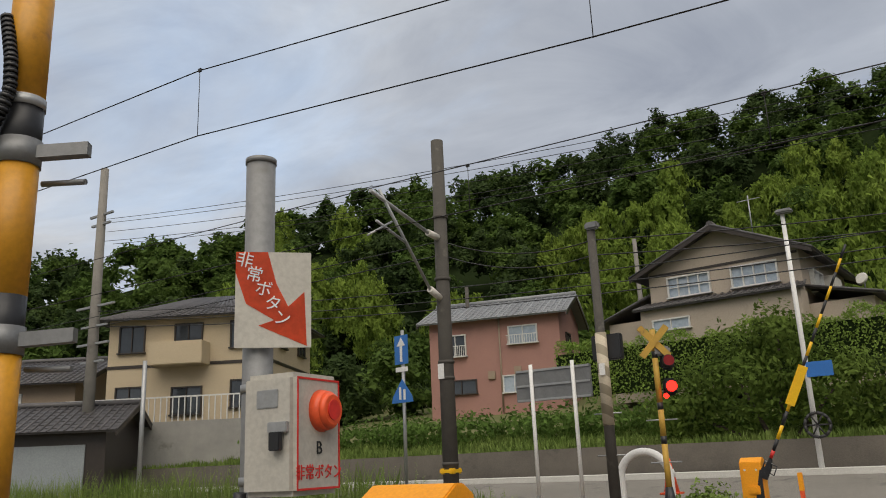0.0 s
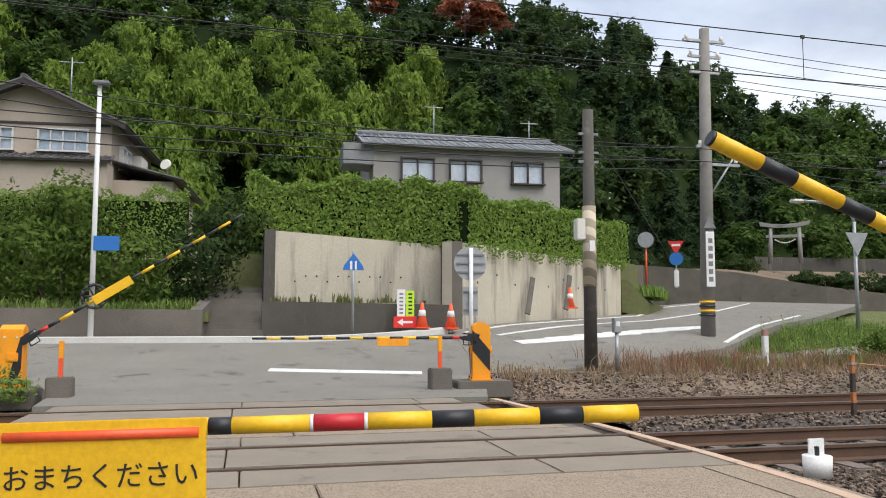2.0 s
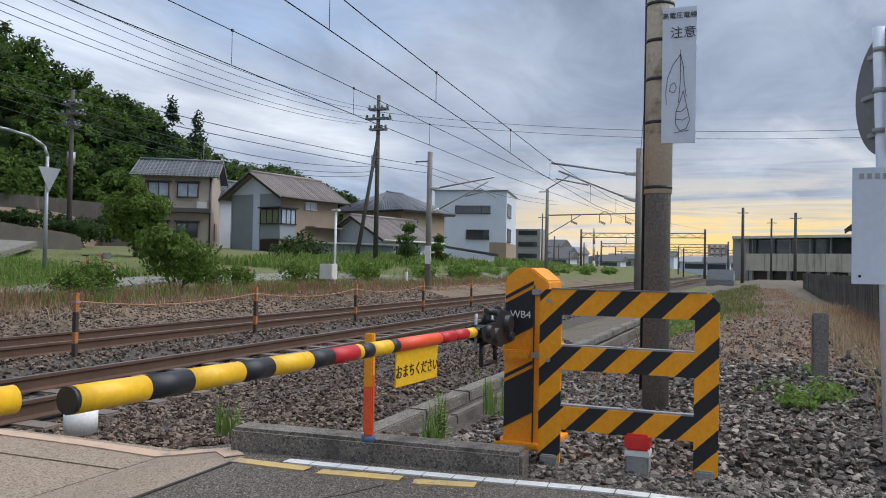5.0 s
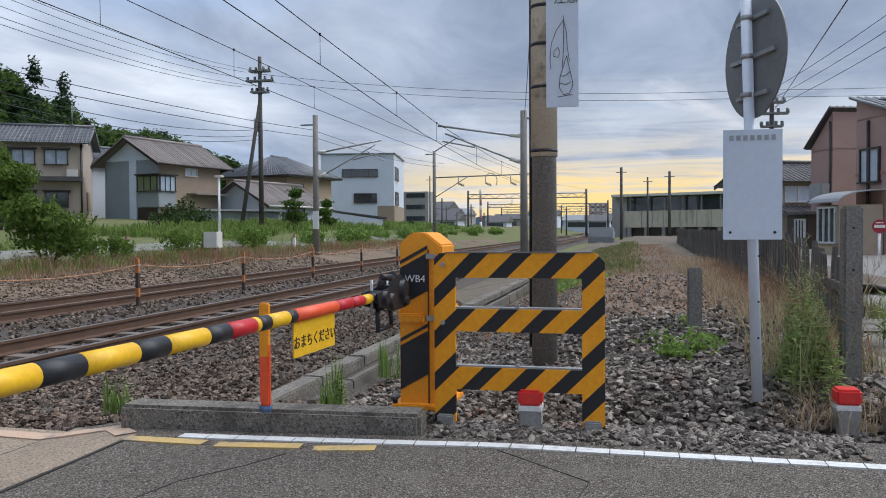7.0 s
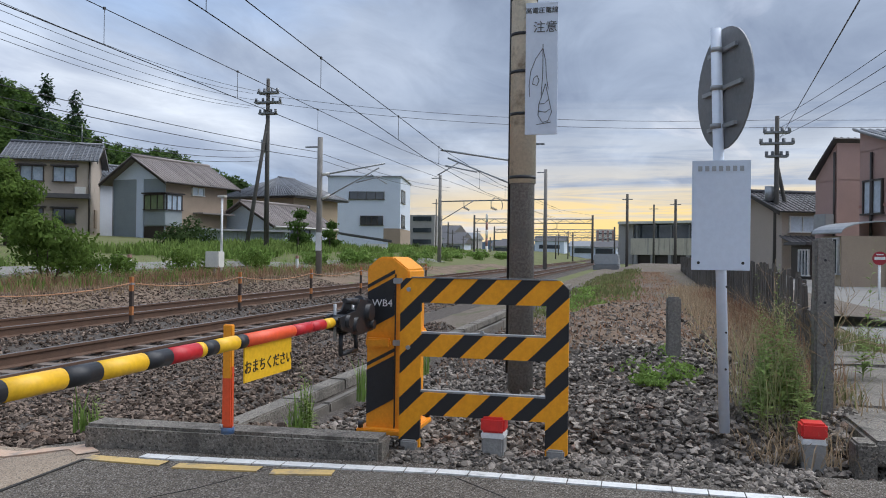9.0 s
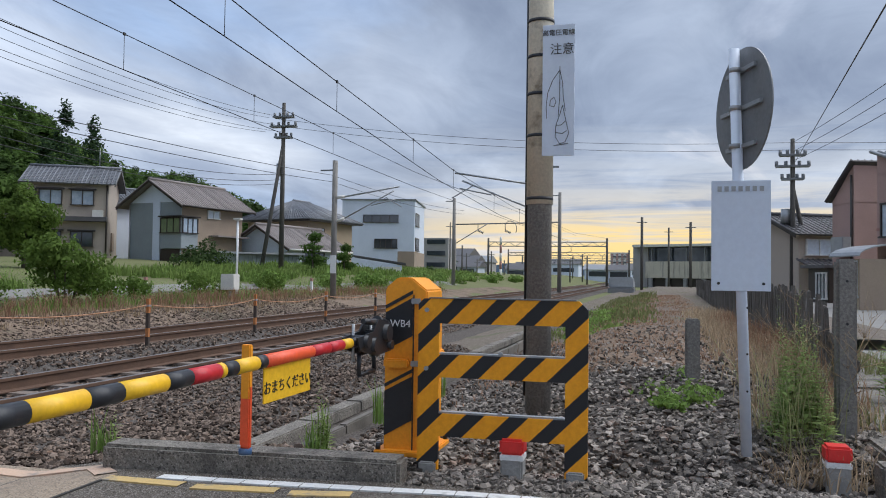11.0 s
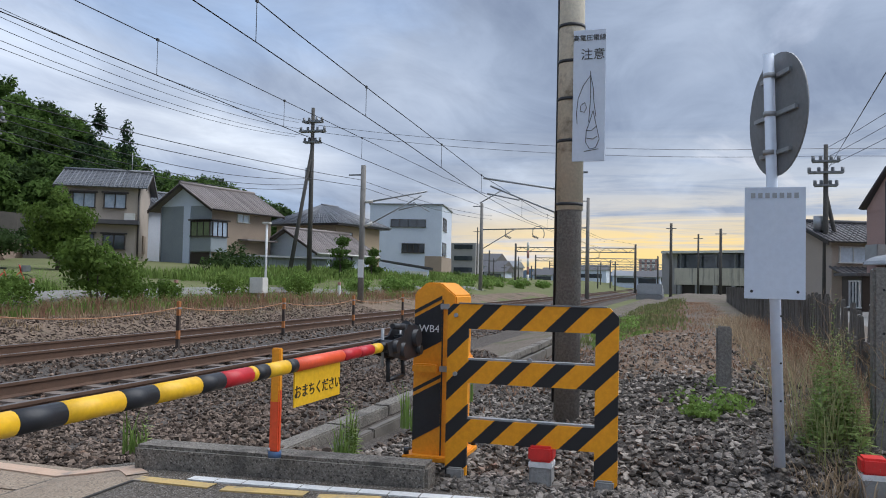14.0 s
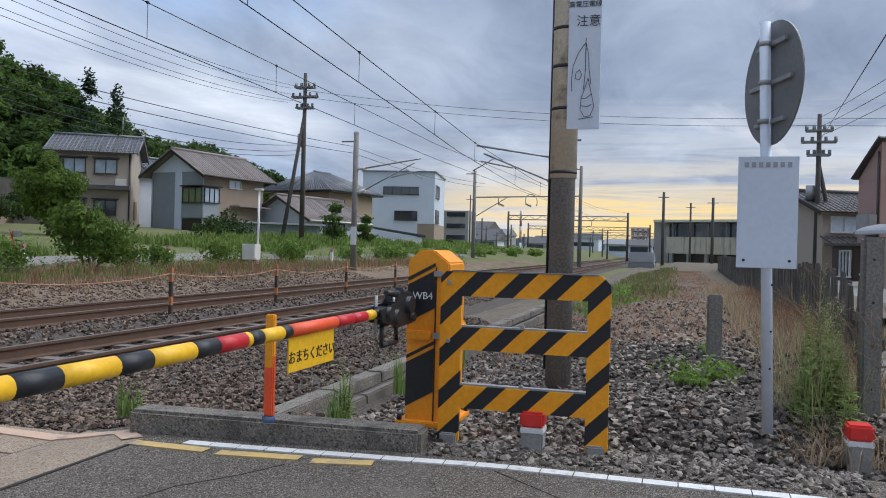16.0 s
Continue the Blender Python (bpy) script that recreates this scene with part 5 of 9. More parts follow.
def hazard_frame():
    fr = thing("guard_frame", pose(0.36, -4.835, 0.0), "black and yellow striped guard frame on two stub posts", "barrier")
    w, top = 0.448, 1.03
    outer = [(-w, 0.13), (-w, top - 0.04), (-w + 0.04, top), (w - 0.03, top), (w, top - 0.03), (w, 0.13), (w - 0.115, 0.13), (w - 0.115, 0.30), (-w + 0.115, 0.30), (-w + 0.115, 0.13)]

    def bar(name, pts):
        bm = bmesh.new()
        a = [bm.verts.new((-0.011, y, z)) for y, z in pts]
        b = [bm.verts.new((0.011, y, z)) for y, z in pts]
        n = len(pts)
        bm.faces.new(a)
        bm.faces.new(b[::-1])
        for i in range(n):
            bm.faces.new((a[i], a[(i + 1) % n], b[(i + 1) % n], b[i]))
        bmesh.ops.recalc_face_normals(bm, faces=bm.faces[:])
        part(name, bm, HAZ, fr)
    i = w - 0.115
    bar("side_panel", [(-w, 0.13), (-i, 0.13), (-i, top - 0.13), (-w, top - 0.13)])
    bar("side_panel", [(i, 0.13), (w, 0.13), (w, top - 0.13), (i, top - 0.13)])
    bar("top_panel", [(-w, top - 0.13), (w, top - 0.13), (w, top - 0.03), (w - 0.03, top), (-w + 0.045, top), (-w, top - 0.045)])
    bar("cross_panel", [(-i, 0.615), (i, 0.615), (i, 0.735), (-i, 0.735)])
    bar("cross_panel", [(-i, 0.305), (i, 0.305), (i, 0.425), (-i, 0.425)])
    for s in (-1, 1):
        boxpart("foot", (0.005, s * (w - 0.06), 0.05), (0.08, 0.09, 0.24), M["concrete"], fr, 0.008)
    for z in (0.735, 0.425):
        boxpart("rim", (0.018, 0, z + 0.004), (0.04, 2 * i, 0.010), M["galv"], fr)
    boxpart("rim", (0.0, 0.0, top + 0.004), (0.03, 2 * w - 0.12, 0.006), M["grey_metal"], fr)
    for y, z in ((0.40, 0.97), (0.40, 0.66), (0.0, 0.75), (0.0, 0.44)):
        tubepart("bolt", (-0.012, y, z), (-0.024, y, z), 0.012, M["galv"], fr, seg=8)
    return fr


hazard_frame()


def stub(m, label):
    s = thing("marker_stub", m, label, "marker post", "red and white marker stubs")
    boxpart("post", (0, 0, 0.06), (0.115, 0.115, 0.32), M["concrete"], s, 0.01)
    boxpart("white_band", (0, 0, 0.222), (0.121, 0.121, 0.03), M["white"], s, 0.004)
    boxpart("red_cap", (0, 0, 0.278), (0.125, 0.125, 0.08), M["red"], s, 0.012)
    return s


stub(pose(0.38, -4.90, 0.0), "concrete marker stub with red and white top in ballast")
stub(pose(0.72, -6.505, 0.0), "concrete marker stub with red and white top by the fence")
stub(pose(-9.58, 6.0, 0.22), "concrete marker stub with red and white top beyond the tracks")
stub(pose(-9.0, 5.2, -0.02), "concrete marker stub with red and white top between tracks")

bm = bmesh.new()
box(bm, (0, 0, 0.02), (0.19, 1.66, 0.40), 0.018)
M["kerb_old"] = material("kerb_old", (0.21, 0.188, 0.158), (0.14, 0.125, 0.105), 0.92, scale=2.5, fine=50, bump=0.5, stain=(0.085, 0.076, 0.064), stain_scale=3.2, stain_at=0.5, grain=0.5, speck=(0.30, 0.27, 0.23), speck_scale=120.0, speck_at=0.8)
solid("kerb_block", bm, M["kerb_old"], "weathered concrete kerb beam under the gate", "kerb", "structure").matrix_world = pose(0.13, -3.54, 0.0, 0, 0, 3.5)

M["blue_worn"] = material("blue_worn", (0.06, 0.13, 0.28), (0.10, 0.13, 0.18), 0.6, scale=20, fine=80, bump=0.1)
rest = thing("arm_rest", pose(-0.02, -3.58, 0.225), "orange post on the kerb, blue foot", "post")
tubepart("foot", (0, 0, 0), (0, 0, 0.03), 0.034, M["blue_worn"], rest)
for s in (-0.03, 0.03):
    tubepart("bolt", (s, 0.02, 0.035), (s, 0.02, 0.05), 0.009, M["galv"], rest, seg=8)
boxpart("post", (0, 0, 0.19), (0.03, 0.055, 0.32), M["red_orange"], rest, 0.006)
boxpart("sleeve", (0, 0, 0.42), (0.034, 0.050, 0.28), M["orange"], rest, 0.005)
for x, y, z in ((-0.75, 6.45, 0.30), (-6.55, 6.35, 0.25)):
    r2 = thing("arm_rest", pose(x, y, z), "orange and red marker post on a concrete block", "post")
    boxpart("block", (0, 0, -0.12), (0.36, 0.3, 0.36), M["dark_concrete"], r2, 0.02)
    boxpart("post", (0, 0, 0.20), (0.06, 0.06, 0.32), M["red_orange"], r2, 0.006)
    boxpart("sleeve", (0, 0, 0.46), (0.066, 0.066, 0.26), M["orange"], r2, 0.006)
boxpart("block", (-5.45, -2.75, 0.30), (0.06, 0.06, 0.5), M["orange"], thing("arm_rest", Matrix(), "short orange post beside the barrier arm", "post"), 0.006)

# emergency button
M["post_steel"] = material("post_steel", (0.27, 0.275, 0.28), (0.19, 0.195, 0.20), 0.6, metal=0.3, scale=4, fine=40, bump=0.06, obj=1, stain=(0.15, 0.145, 0.14), stain_scale=5)
M["case_cream"] = material("case_cream", (0.52, 0.50, 0.45), (0.46, 0.44, 0.40), 0.5, scale=4, fine=50, bump=0.05, obj=1)
bp = thing("button_post", pose(-6.30, -4.67, -0.085), "grey steel post with red emergency button box and sign", "emergency button")
tubepart("post", (0, 0, 0), (0, 0, 2.42), 0.056, M["post_steel"], bp, seg=20)
tubepart("cap", (0, 0, 2.42), (0, 0, 2.44), 0.060, M["post_steel"], bp, seg=20)
FACE = pose(0, 0, 0, 0, 0, 46)
bm = bmesh.new()
box(bm, (0.052, -0.075, 1.872), (0.272, 0.004, 0.355), 0.001)
bmesh.ops.rotate(bm, cent=(0, 0, 0), matrix=FACE.to_3x3(), verts=bm.verts[:])
plate = part("sign_plate", bm, M["case_cream"], bp, "white sign with a red arrow")
bm = bmesh.new()
ring = [(-0.084, 2.049), (0.03, 2.049), (0.062, 1.93), (0.105, 1.845), (0.163, 1.90), (0.172, 1.70), (0.00, 1.775), (0.055, 1.795), (-0.045, 1.855), (-0.084, 1.97)]
vs = [bm.verts.new((x, -0.0785, z)) for x, z in ring]
bm.faces.new(vs)
bmesh.ops.solidify(bm, geom=bm.faces[:], thickness=-0.001)
bmesh.ops.rotate(bm, cent=(0, 0, 0), matrix=FACE.to_3x3(), verts=bm.verts[:])
part("arrow", bm, M["red_orange"], plate)
for k, ch in enumerate("非常ボタン"):
    lettering("sign_letters", ch, 0.062, FACE @ Matrix.Translation((-0.052 + 0.034 * k, -0.081, 2.015 - 0.054 * k)) @ Euler((radians(90), 0, 0)).to_matrix().to_4x4() @ pose(0, 0, 0, 0, 0, -12), M["white"], plate)
BOX = pose(0, 0, 0, 0, 0, 96) @ Matrix.Translation((-0.113, -0.024, 0))
bm = bmesh.new()
box(bm, (0.095, -0.15, 1.385), (0.27, 0.22, 0.40), 0.018)
bmesh.ops.transform(bm, matrix=BOX, verts=bm.verts[:])
bbox = part("button_box", bm, M["case_cream"], bp, "off-white button box with red rim and lettering")
bm = bmesh.new()
for c, s in (((0.095, -0.2615, 1.565), (0.24, 0.002, 0.007)), ((0.095, -0.2615, 1.205), (0.24, 0.002, 0.007)), ((-0.022, -0.2615, 1.385), (0.007, 0.002, 0.36)), ((0.212, -0.2615, 1.385), (0.007, 0.002, 0.36))):
    box(bm, c, s)
bmesh.ops.transform(bm, matrix=BOX, verts=bm.verts[:])
part("red_rim", bm, M["red"], bbox)
bm = bmesh.new()
tube(bm, (0.11, -0.26, 1.46), (0.11, -0.295, 1.46), 0.072, 0.064, 28)
tube(bm, (0.11, -0.295, 1.46), (0.11, -0.312, 1.46), 0.064, 0.050, 28)
bmesh.ops.transform(bm, matrix=BOX, verts=bm.verts[:])
part("button_ring", bm, M["red_orange"], bbox)
bm = bmesh.new()
tube(bm, (0.11, -0.312, 1.46), (0.11, -0.316, 1.46), 0.034, 0.034, 24)
bmesh.ops.transform(bm, matrix=BOX, verts=bm.verts[:])
part("push_disc", bm, M["red"], bbox)
T90 = Euler((radians(90), 0, 0)).to_matrix().to_4x4()
lettering("box_letters", "B", 0.062, BOX @ Matrix.Translation((0.095, -0.2625, 1.335)) @ T90, M["black"], bbox)
lettering("box_letters", "非常ボタン", 0.052, BOX @ Matrix.Translation((0.095, -0.2625, 1.255)) @ T90, M["red"], bbox)
for c, s, mt, nm in (((-0.042, -0.15, 1.50), (0.004, 0.09, 0.06), "galv", "name_plate"), ((-0.046, -0.20, 1.405), (0.02, 0.08, 0.035), "galv", "hasp"), ((-0.06, -0.20, 1.36), (0.02, 0.045, 0.06), "black", "padlock")):
    bm = bmesh.new()
    box(bm, c, s, 0.003)
    bmesh.ops.transform(bm, matrix=BOX, verts=bm.verts[:])
    part(nm, bm, M[mt], bbox)
for z in (1.22, 1.54):
    tubepart("clamp", (0, 0, z), (0, 0, z + 0.03), 0.061, M["galv"], bp, seg=20)
bm = bmesh.new()
tube(bm, (0.03, -0.10, 1.20), (0.02, -0.10, 1.12), 0.022, seg=10)
tube(bm, (0.02, -0.10, 1.12), (-0.02, -0.06, 1.0), 0.022, seg=10)
part("cable_hose", bm, M["black"], bp)
note = boxpart("blue_notice", (0.135, -0.115, 1.035), (0.24, 0.006, 0.14), M["blue"], bp, 0.002, rot=Matrix.Rotation(radians(40), 3, "Z"))
for k in range(9):
    boxpart("text_bar", Vector((0.05 + 0.0165 * k, -0.19 + 0.0138 * k, 1.085)), (0.012, 0.003, 0.016), M["white"], note, rot=Matrix.Rotation(radians(40), 3, "Z"))


def striped_post(x, y, z0, z1, r, bands, label, name="warning_post"):
    p = thing(name, pose(x, y, z0), label, "post")
    for a, b, c in bands:
        tubepart("band", (0, 0, a - z0), (0, 0, b - z0), r, M[c], p, seg=20)
    return p


M["pole_yellow"] = material("pole_yellow", (0.62, 0.29, 0.02), (0.52, 0.23, 0.018), 0.45, scale=4, fine=40, bump=0.05, stain=(0.26, 0.10, 0.03), stain_scale=3.5, stain_at=0.6, obj=1)
yp = striped_post(-6.947, -5.27, 0.0, 3.6, 0.074, [(0.0, 0.85, "pole_yellow"), (0.85, 1.05, "black"), (1.05, 1.62, "pole_yellow"), (1.62, 1.82, "black"), (1.82, 2.33, "pole_yellow"), (2.33, 2.58, "black"), (2.58, 3.1, "pole_yellow"), (3.1, 3.4, "black"), (3.4, 4.2, "pole_yellow")], "yellow and black banded steel crossing signal pole")
for z in (2.36, 1.66):
    bm = bmesh.new()
    tube(bm, (0, 0, z - 0.05), (0, 0, z + 0.05), 0.080, seg=18)
    part("clamp", bm, M["grey_metal"], yp)
    bm = bmesh.new()
    d = Vector((0.72, 0.55, 0.06))
    box_line(bm, Vector((0.05, 0.03, z)), Vector((0.05, 0.03, z)) + d * 0.22, 0.05, 0.045, Vector((0, 0, 1)))
    part("bracket", bm, M["grey_metal"], yp)
    tubepart("rod", (0.0, 0.1, z - 0.09), (0.17, 0.17, z - 0.10), 0.012, M["grey_metal"], yp, seg=8)
tubepart("clip", (0, 0, 2.54), (0, 0, 2.58), 0.079, M["galv"], yp, seg=18)
bm = bmesh.new()
pts = [(-0.02, -0.085, 2.9), (0.05, -0.09, 2.70), (0.055, -0.085, 2.58), (0.03, -0.10, 2.48), (-0.06, -0.11, 2.38), (-0.14, -0.10, 2.3)]
for a, b in zip(pts, pts[1:]):
    va, vb = Vector(a), Vector(b)
    n = max(2, int((vb - va).length / 0.012))
    for k in range(n):
        tube(bm, va + (vb - va) * k / n, va + (vb - va) * (k + 1) / n, 0.021 if k % 2 else 0.026, seg=8, caps=True)
part("ribbed_hose", bm, M["black"], yp)


def motions():
    base = look((0.2, -4.18, 0.82), (-2.47, -4.07, 0.84)) @ Matrix.Rotation(radians(90), 4, "Y") @ Matrix.Rotation(radians(-90), 4, "X")
    walk(arm_right, [(t, base @ pose(0, 0, 0, 0, -a, 0)) for t, a in ((0, 82), (0.5, 69), (1, 54.5), (1.5, 38.5), (1.8, 28.5), (2, 22.3), (2.2, 15.6), (2.5, 7.3), (2.6, 5.4), (2.8, 2.3), (3.0, 0.2), (3.2, 0.0), (5, 0.0), (8, -0.5), (11.5, -1.0), (16, -1.0))])
    walk(arm_far, [(t, pose(-7.0, 6.3, 0.88, 0, -a, 0)) for t, a in ((0, 63.8), (0.5, 55.5), (1, 47.5), (1.5, 39.5), (2, 32.6), (2.5, 26.0), (3, 19), (3.5, 12), (4, 5), (4.4, 0.5), (4.6, 0.0), (16, 0.0))])


# ---- poles and signs ----
def taper_pole(x, y, z0, z1, r0, r1, mat, label, name="utility_pole", lean=(0, 0), category="pole", top=None):
    p = thing(name, pose(x, y, z0), label, category)
    tubepart("shaft", (0, 0, -0.2), (lean[0], lean[1], z1 - z0), r0, mat, p, r1, 16)
    return p


STR = striped("pole_wrap", (0.56, 0.49, 0.38), (0.30, 0.26, 0.19), (0.35, 0.35, 0.87), 0.30, 0.5, 0.0, 0.8)

# catenary mast on the far side, with its cantilever towards the far track
pa = taper_pole(-12.42, 6.0, 0.1, 7.5, 0.15, 0.125, M["dark_pole"], "grey concrete catenary mast with a cantilever", "catenary_mast")
for z in (1.05, 2.6, 2.9, 4.5, 5.75):
    tubepart("strap", (0, 0, z), (0, 0, z + 0.06), 0.155, M["dark_pole"], pa)
boxpart("yellow_band", (0, 0, 0.95), (0.31, 0.31, 0.1), M["yellow"], pa, 0.02)
boxpart("number_plate", (-0.02, -0.16, 2.75), (0.13, 0.02, 0.28), M["white"], pa, 0.004)


def cantilever(p, reach, z_lo, z_hi, sgn, tip=0.5):
    """A hinged tube bracket from a mast over the track; sgn: the way along y."""
    for z in (z_lo, z_hi):
        tubepart("insulator", (0, sgn * 0.12, z), (0, sgn * 0.45, z + (0.12 if z == z_lo else 0.03)), 0.065, M["off_white"], p, seg=10)
    a = (0, sgn * 0.45, z_lo + 0.12)
    b = (0, sgn * reach, z_hi + tip)
    c = (0, sgn * 0.45, z_hi + 0.03)
    tubepart("tube", a, b, 0.03, M["galv"], p, seg=8)
    tubepart("tube", c, (0, sgn * (reach + 0.25), z_hi + 0.42), 0.035, M["galv"], p, seg=8)
    tubepart("strut", (0, sgn * reach * 0.62, z_lo + (z_hi + tip - z_lo) * 0.52), (0, sgn * (reach + 0.1), z_hi - 0.10), 0.025, M["galv"], p, seg=8)
    tubepart("registration_arm", (0, sgn * (reach - 0.35), z_hi - 0.02), (0, sgn * (reach + 0.35), z_hi - 0.42), 0.02, M["galv"], p, seg=8)


cantilever(pa, 1.95, 4.15, 5.35, -1)
pb = taper_pole(-9.54, 6.6, 0.3, 5.25, 0.098, 0.075, M["dark_pole"], "dark concrete pole with a cream striped wrap", "cable_pole")
tubepart("wrap", (0, 0, 1.4), (0, 0, 3.0), 0.1, STR, pb, seg=16)
boxpart("number_plate", (0.02, -0.12, 2.35), (0.10, 0.02, 0.2), M["white"], pb)
boxpart("lamp_head", (0.05, -0.05, 4.95), (0.26, 0.14, 0.14), M["grey_metal"], pb, 0.03)
boxpart("relay_box", (0.05, 0.15, 2.75), (0.55, 0.14, 0.45), M["black"], pb, 0.02)
for z in (0.9, 1.6):
    tubepart("step_bar", (-0.25, 0, z), (0.25, 0, z), 0.012, M["galv"], pb, seg=6)

pc = taper_pole(3.1, 9.0, 0.1, 5.62, 0.14, 0.115, M["dark_pole"], "dark concrete pole with a cream striped wrap by the ballast", "cable_pole")
tubepart("wrap", (0, 0, 1.75), (0, 0, 3.45), 0.142, STR, pc, seg=16)
boxpart("number_plate", (0, -0.14, 2.6), (0.12, 0.02, 0.22), M["white"], pc)
boxpart("switch_box", (-0.22, 0, 2.95), (0.2, 0.2, 0.45), M["off_white"], pc, 0.02)
for z in (4.4, 4.6, 5.0):
    boxpart("crossarm", (0, 0, z), (0.45, 0.06, 0.05), M["grey_metal"], pc)
tk = thing("telephone_box_post", pose(3.35, 8.3, 0.15), "small grey box on a steel post by the tracks", "equipment box")
tubepart("post", (0, 0, 0), (0, 0, 0.75), 0.04, M["galv"], tk)
boxpart("case", (0, 0, 0.9), (0.16, 0.14, 0.3), M["galv"], tk, 0.015)
boxpart("face", (0, -0.073, 0.93), (0.08, 0.01, 0.1), M["white"], tk)


def crossing_signal():
    s = thing("crossing_signal", pose(-8.74, 7.0, 0.3, 0, 0, 28), "yellow and black crossing signal with red flashing lamps", "crossing signal")
    z = 0.0
    for top, c in ((0.3, "black"), (1.05, "cross_yellow"), (1.18, "black"), (1.62, "cross_yellow"), (1.74, "black"), (2.5, "cross_yellow"), (2.62, "black"), (3.0, "cross_yellow")):
        tubepart("band", (0, 0, z), (0, 0, top), 0.05, M[c], s, seg=14)
        z = top
    tubepart("foot", (0, 0, -0.05), (0, 0, 0.35), 0.13, M["black"], s, 0.06)
    for zz in (0.75, 1.45):
        tubepart("step_bar", (-0.26, 0, zz), (0.26, 0, zz), 0.012, M["galv"], s, seg=6)
    for a in (48, -48):
        bm = bmesh.new()
        box(bm, (0, -0.07, 2.78), (0.70, 0.02, 0.115), 0.004)
        bmesh.ops.rotate(bm, cent=(0.0, -0.07, 2.78), matrix=Matrix.Rotation(radians(a), 3, "Y"), verts=bm.verts[:])
        if a < 0:
            bmesh.ops.translate(bm, vec=(0, -0.022, 0), verts=bm.verts[:])
        part("cross_blade", bm, M["cross_yellow"], s)
    for zz, lit in ((2.44, False), (2.0, True)):
        lamp = boxpart("lamp_board", (0.20, 0.02, zz), (0.24, 0.08, 0.30), M["black"], s, 0.04)
        tubepart("hood", (0.20, -0.03, zz), (0.20, -0.16, zz), 0.10, M["black"], lamp, seg=20)
        tubepart("lens", (0.20, -0.165, zz), (0.20, -0.172, zz), 0.092, M["red_lit"] if lit else M["red_dim"], lamp, seg=20)
    tubepart("direction_lamp", (0.10, -0.10, 1.84), (0.10, -0.14, 1.84), 0.045, M["red_lit"], s, seg=12)
    boxpart("speaker", (0.12, 0.05, 2.62), (0.3, 0.2, 0.16), M["grey_metal"], s, 0.03)


M["cross_yellow"] = material("cross_yellow", (0.55, 0.33, 0.05), (0.40, 0.24, 0.05), 0.6, scale=5, fine=40, bump=0.05, obj=1, stain=(0.12, 0.09, 0.04), stain_scale=5)
M["red_lit"] = glow_material("red_lamp_lit", (1.0, 0.015, 0.01), 4.0)
M["red_dim"] = material("red_lamp_dim", (0.26, 0.012, 0.012), None, 0.2, bump=0)
crossing_signal()

# sign board seen from behind, on two posts
sb = thing("notice_board_stand", pose(-10.75, 7.0, 0.35), "grey back of a wide notice board on two white posts", "sign")
for x in (-0.42, 0.44):
    tubepart("post", (x, 0, 0), (x, 0, 2.58), 0.036, M["white"], sb)
for z in (2.04, 2.34):
    boxpart("board", (0, 0.06, z), (1.55, 0.03, 0.29), M["grey_metal"], sb, 0.004)
for z in (1.92, 2.19, 2.47):
    boxpart("rib", (0, 0.035, z), (1.5, 0.03, 0.04), M["galv"], sb)

# white pipe arch and cones
ar = bmesh.new()
pts = [(-0.46, 0, -0.1), (-0.46, 0, 0.35)] + [(-0.46 * math.cos(a), 0, 0.40 + 0.44 * math.sin(a)) for a in np.linspace(0, math.pi, 20)] + [(0.46, 0, 0.35), (0.46, 0, -0.1)]
rings = []
for k, p in enumerate(pts):
    d = (Vector(pts[min(k + 1, len(pts) - 1)]) - Vector(pts[max(k - 1, 0)])).normalized()
    u = d.cross(Vector((0, 1, 0)))
    rings.append([ar.verts.new(Vector(p) + (u * math.cos(w) + Vector((0, 1, 0)) * math.sin(w)) * 0.075) for w in np.linspace(0, 2 * math.pi, 13)[:12]])
for a, b in zip(rings, rings[1:]):
    for k in range(12):
        ar.faces.new((a[k], a[(k + 1) % 12], b[(k + 1) % 12], b[k])).smooth = True
solid("pipe_arch", ar, M["white"], "white painted steel pipe guard arch", "guard").matrix_world = pose(-9.5, 8.0, 0.40)


def cone(x, y, z, lean=0.0):
    c = thing("traffic_cone", pose(x, y, z, lean, 0, 0), "red traffic cone with a pale band", "traffic cone", "traffic cones")
    boxpart("foot", (0, 0, 0.02), (0.38, 0.38, 0.04), M["red_orange"], c, 0.01)
    tubepart("body", (0, 0, 0.04), (0, 0, 0.68), 0.15, M["red_orange"], c, 0.03, 16)
    tubepart("collar", (0, 0, 0.32), (0, 0, 0.48), 0.108, M["white"], c, 0.082, 16)


for x, y, z in ((-9.5, 9.4, 0.42), (0.62, 14.15, 0.92), (1.35, 13.95, 0.9), (6.2, 17.5, 1.5)):
    cone(x, y, z)


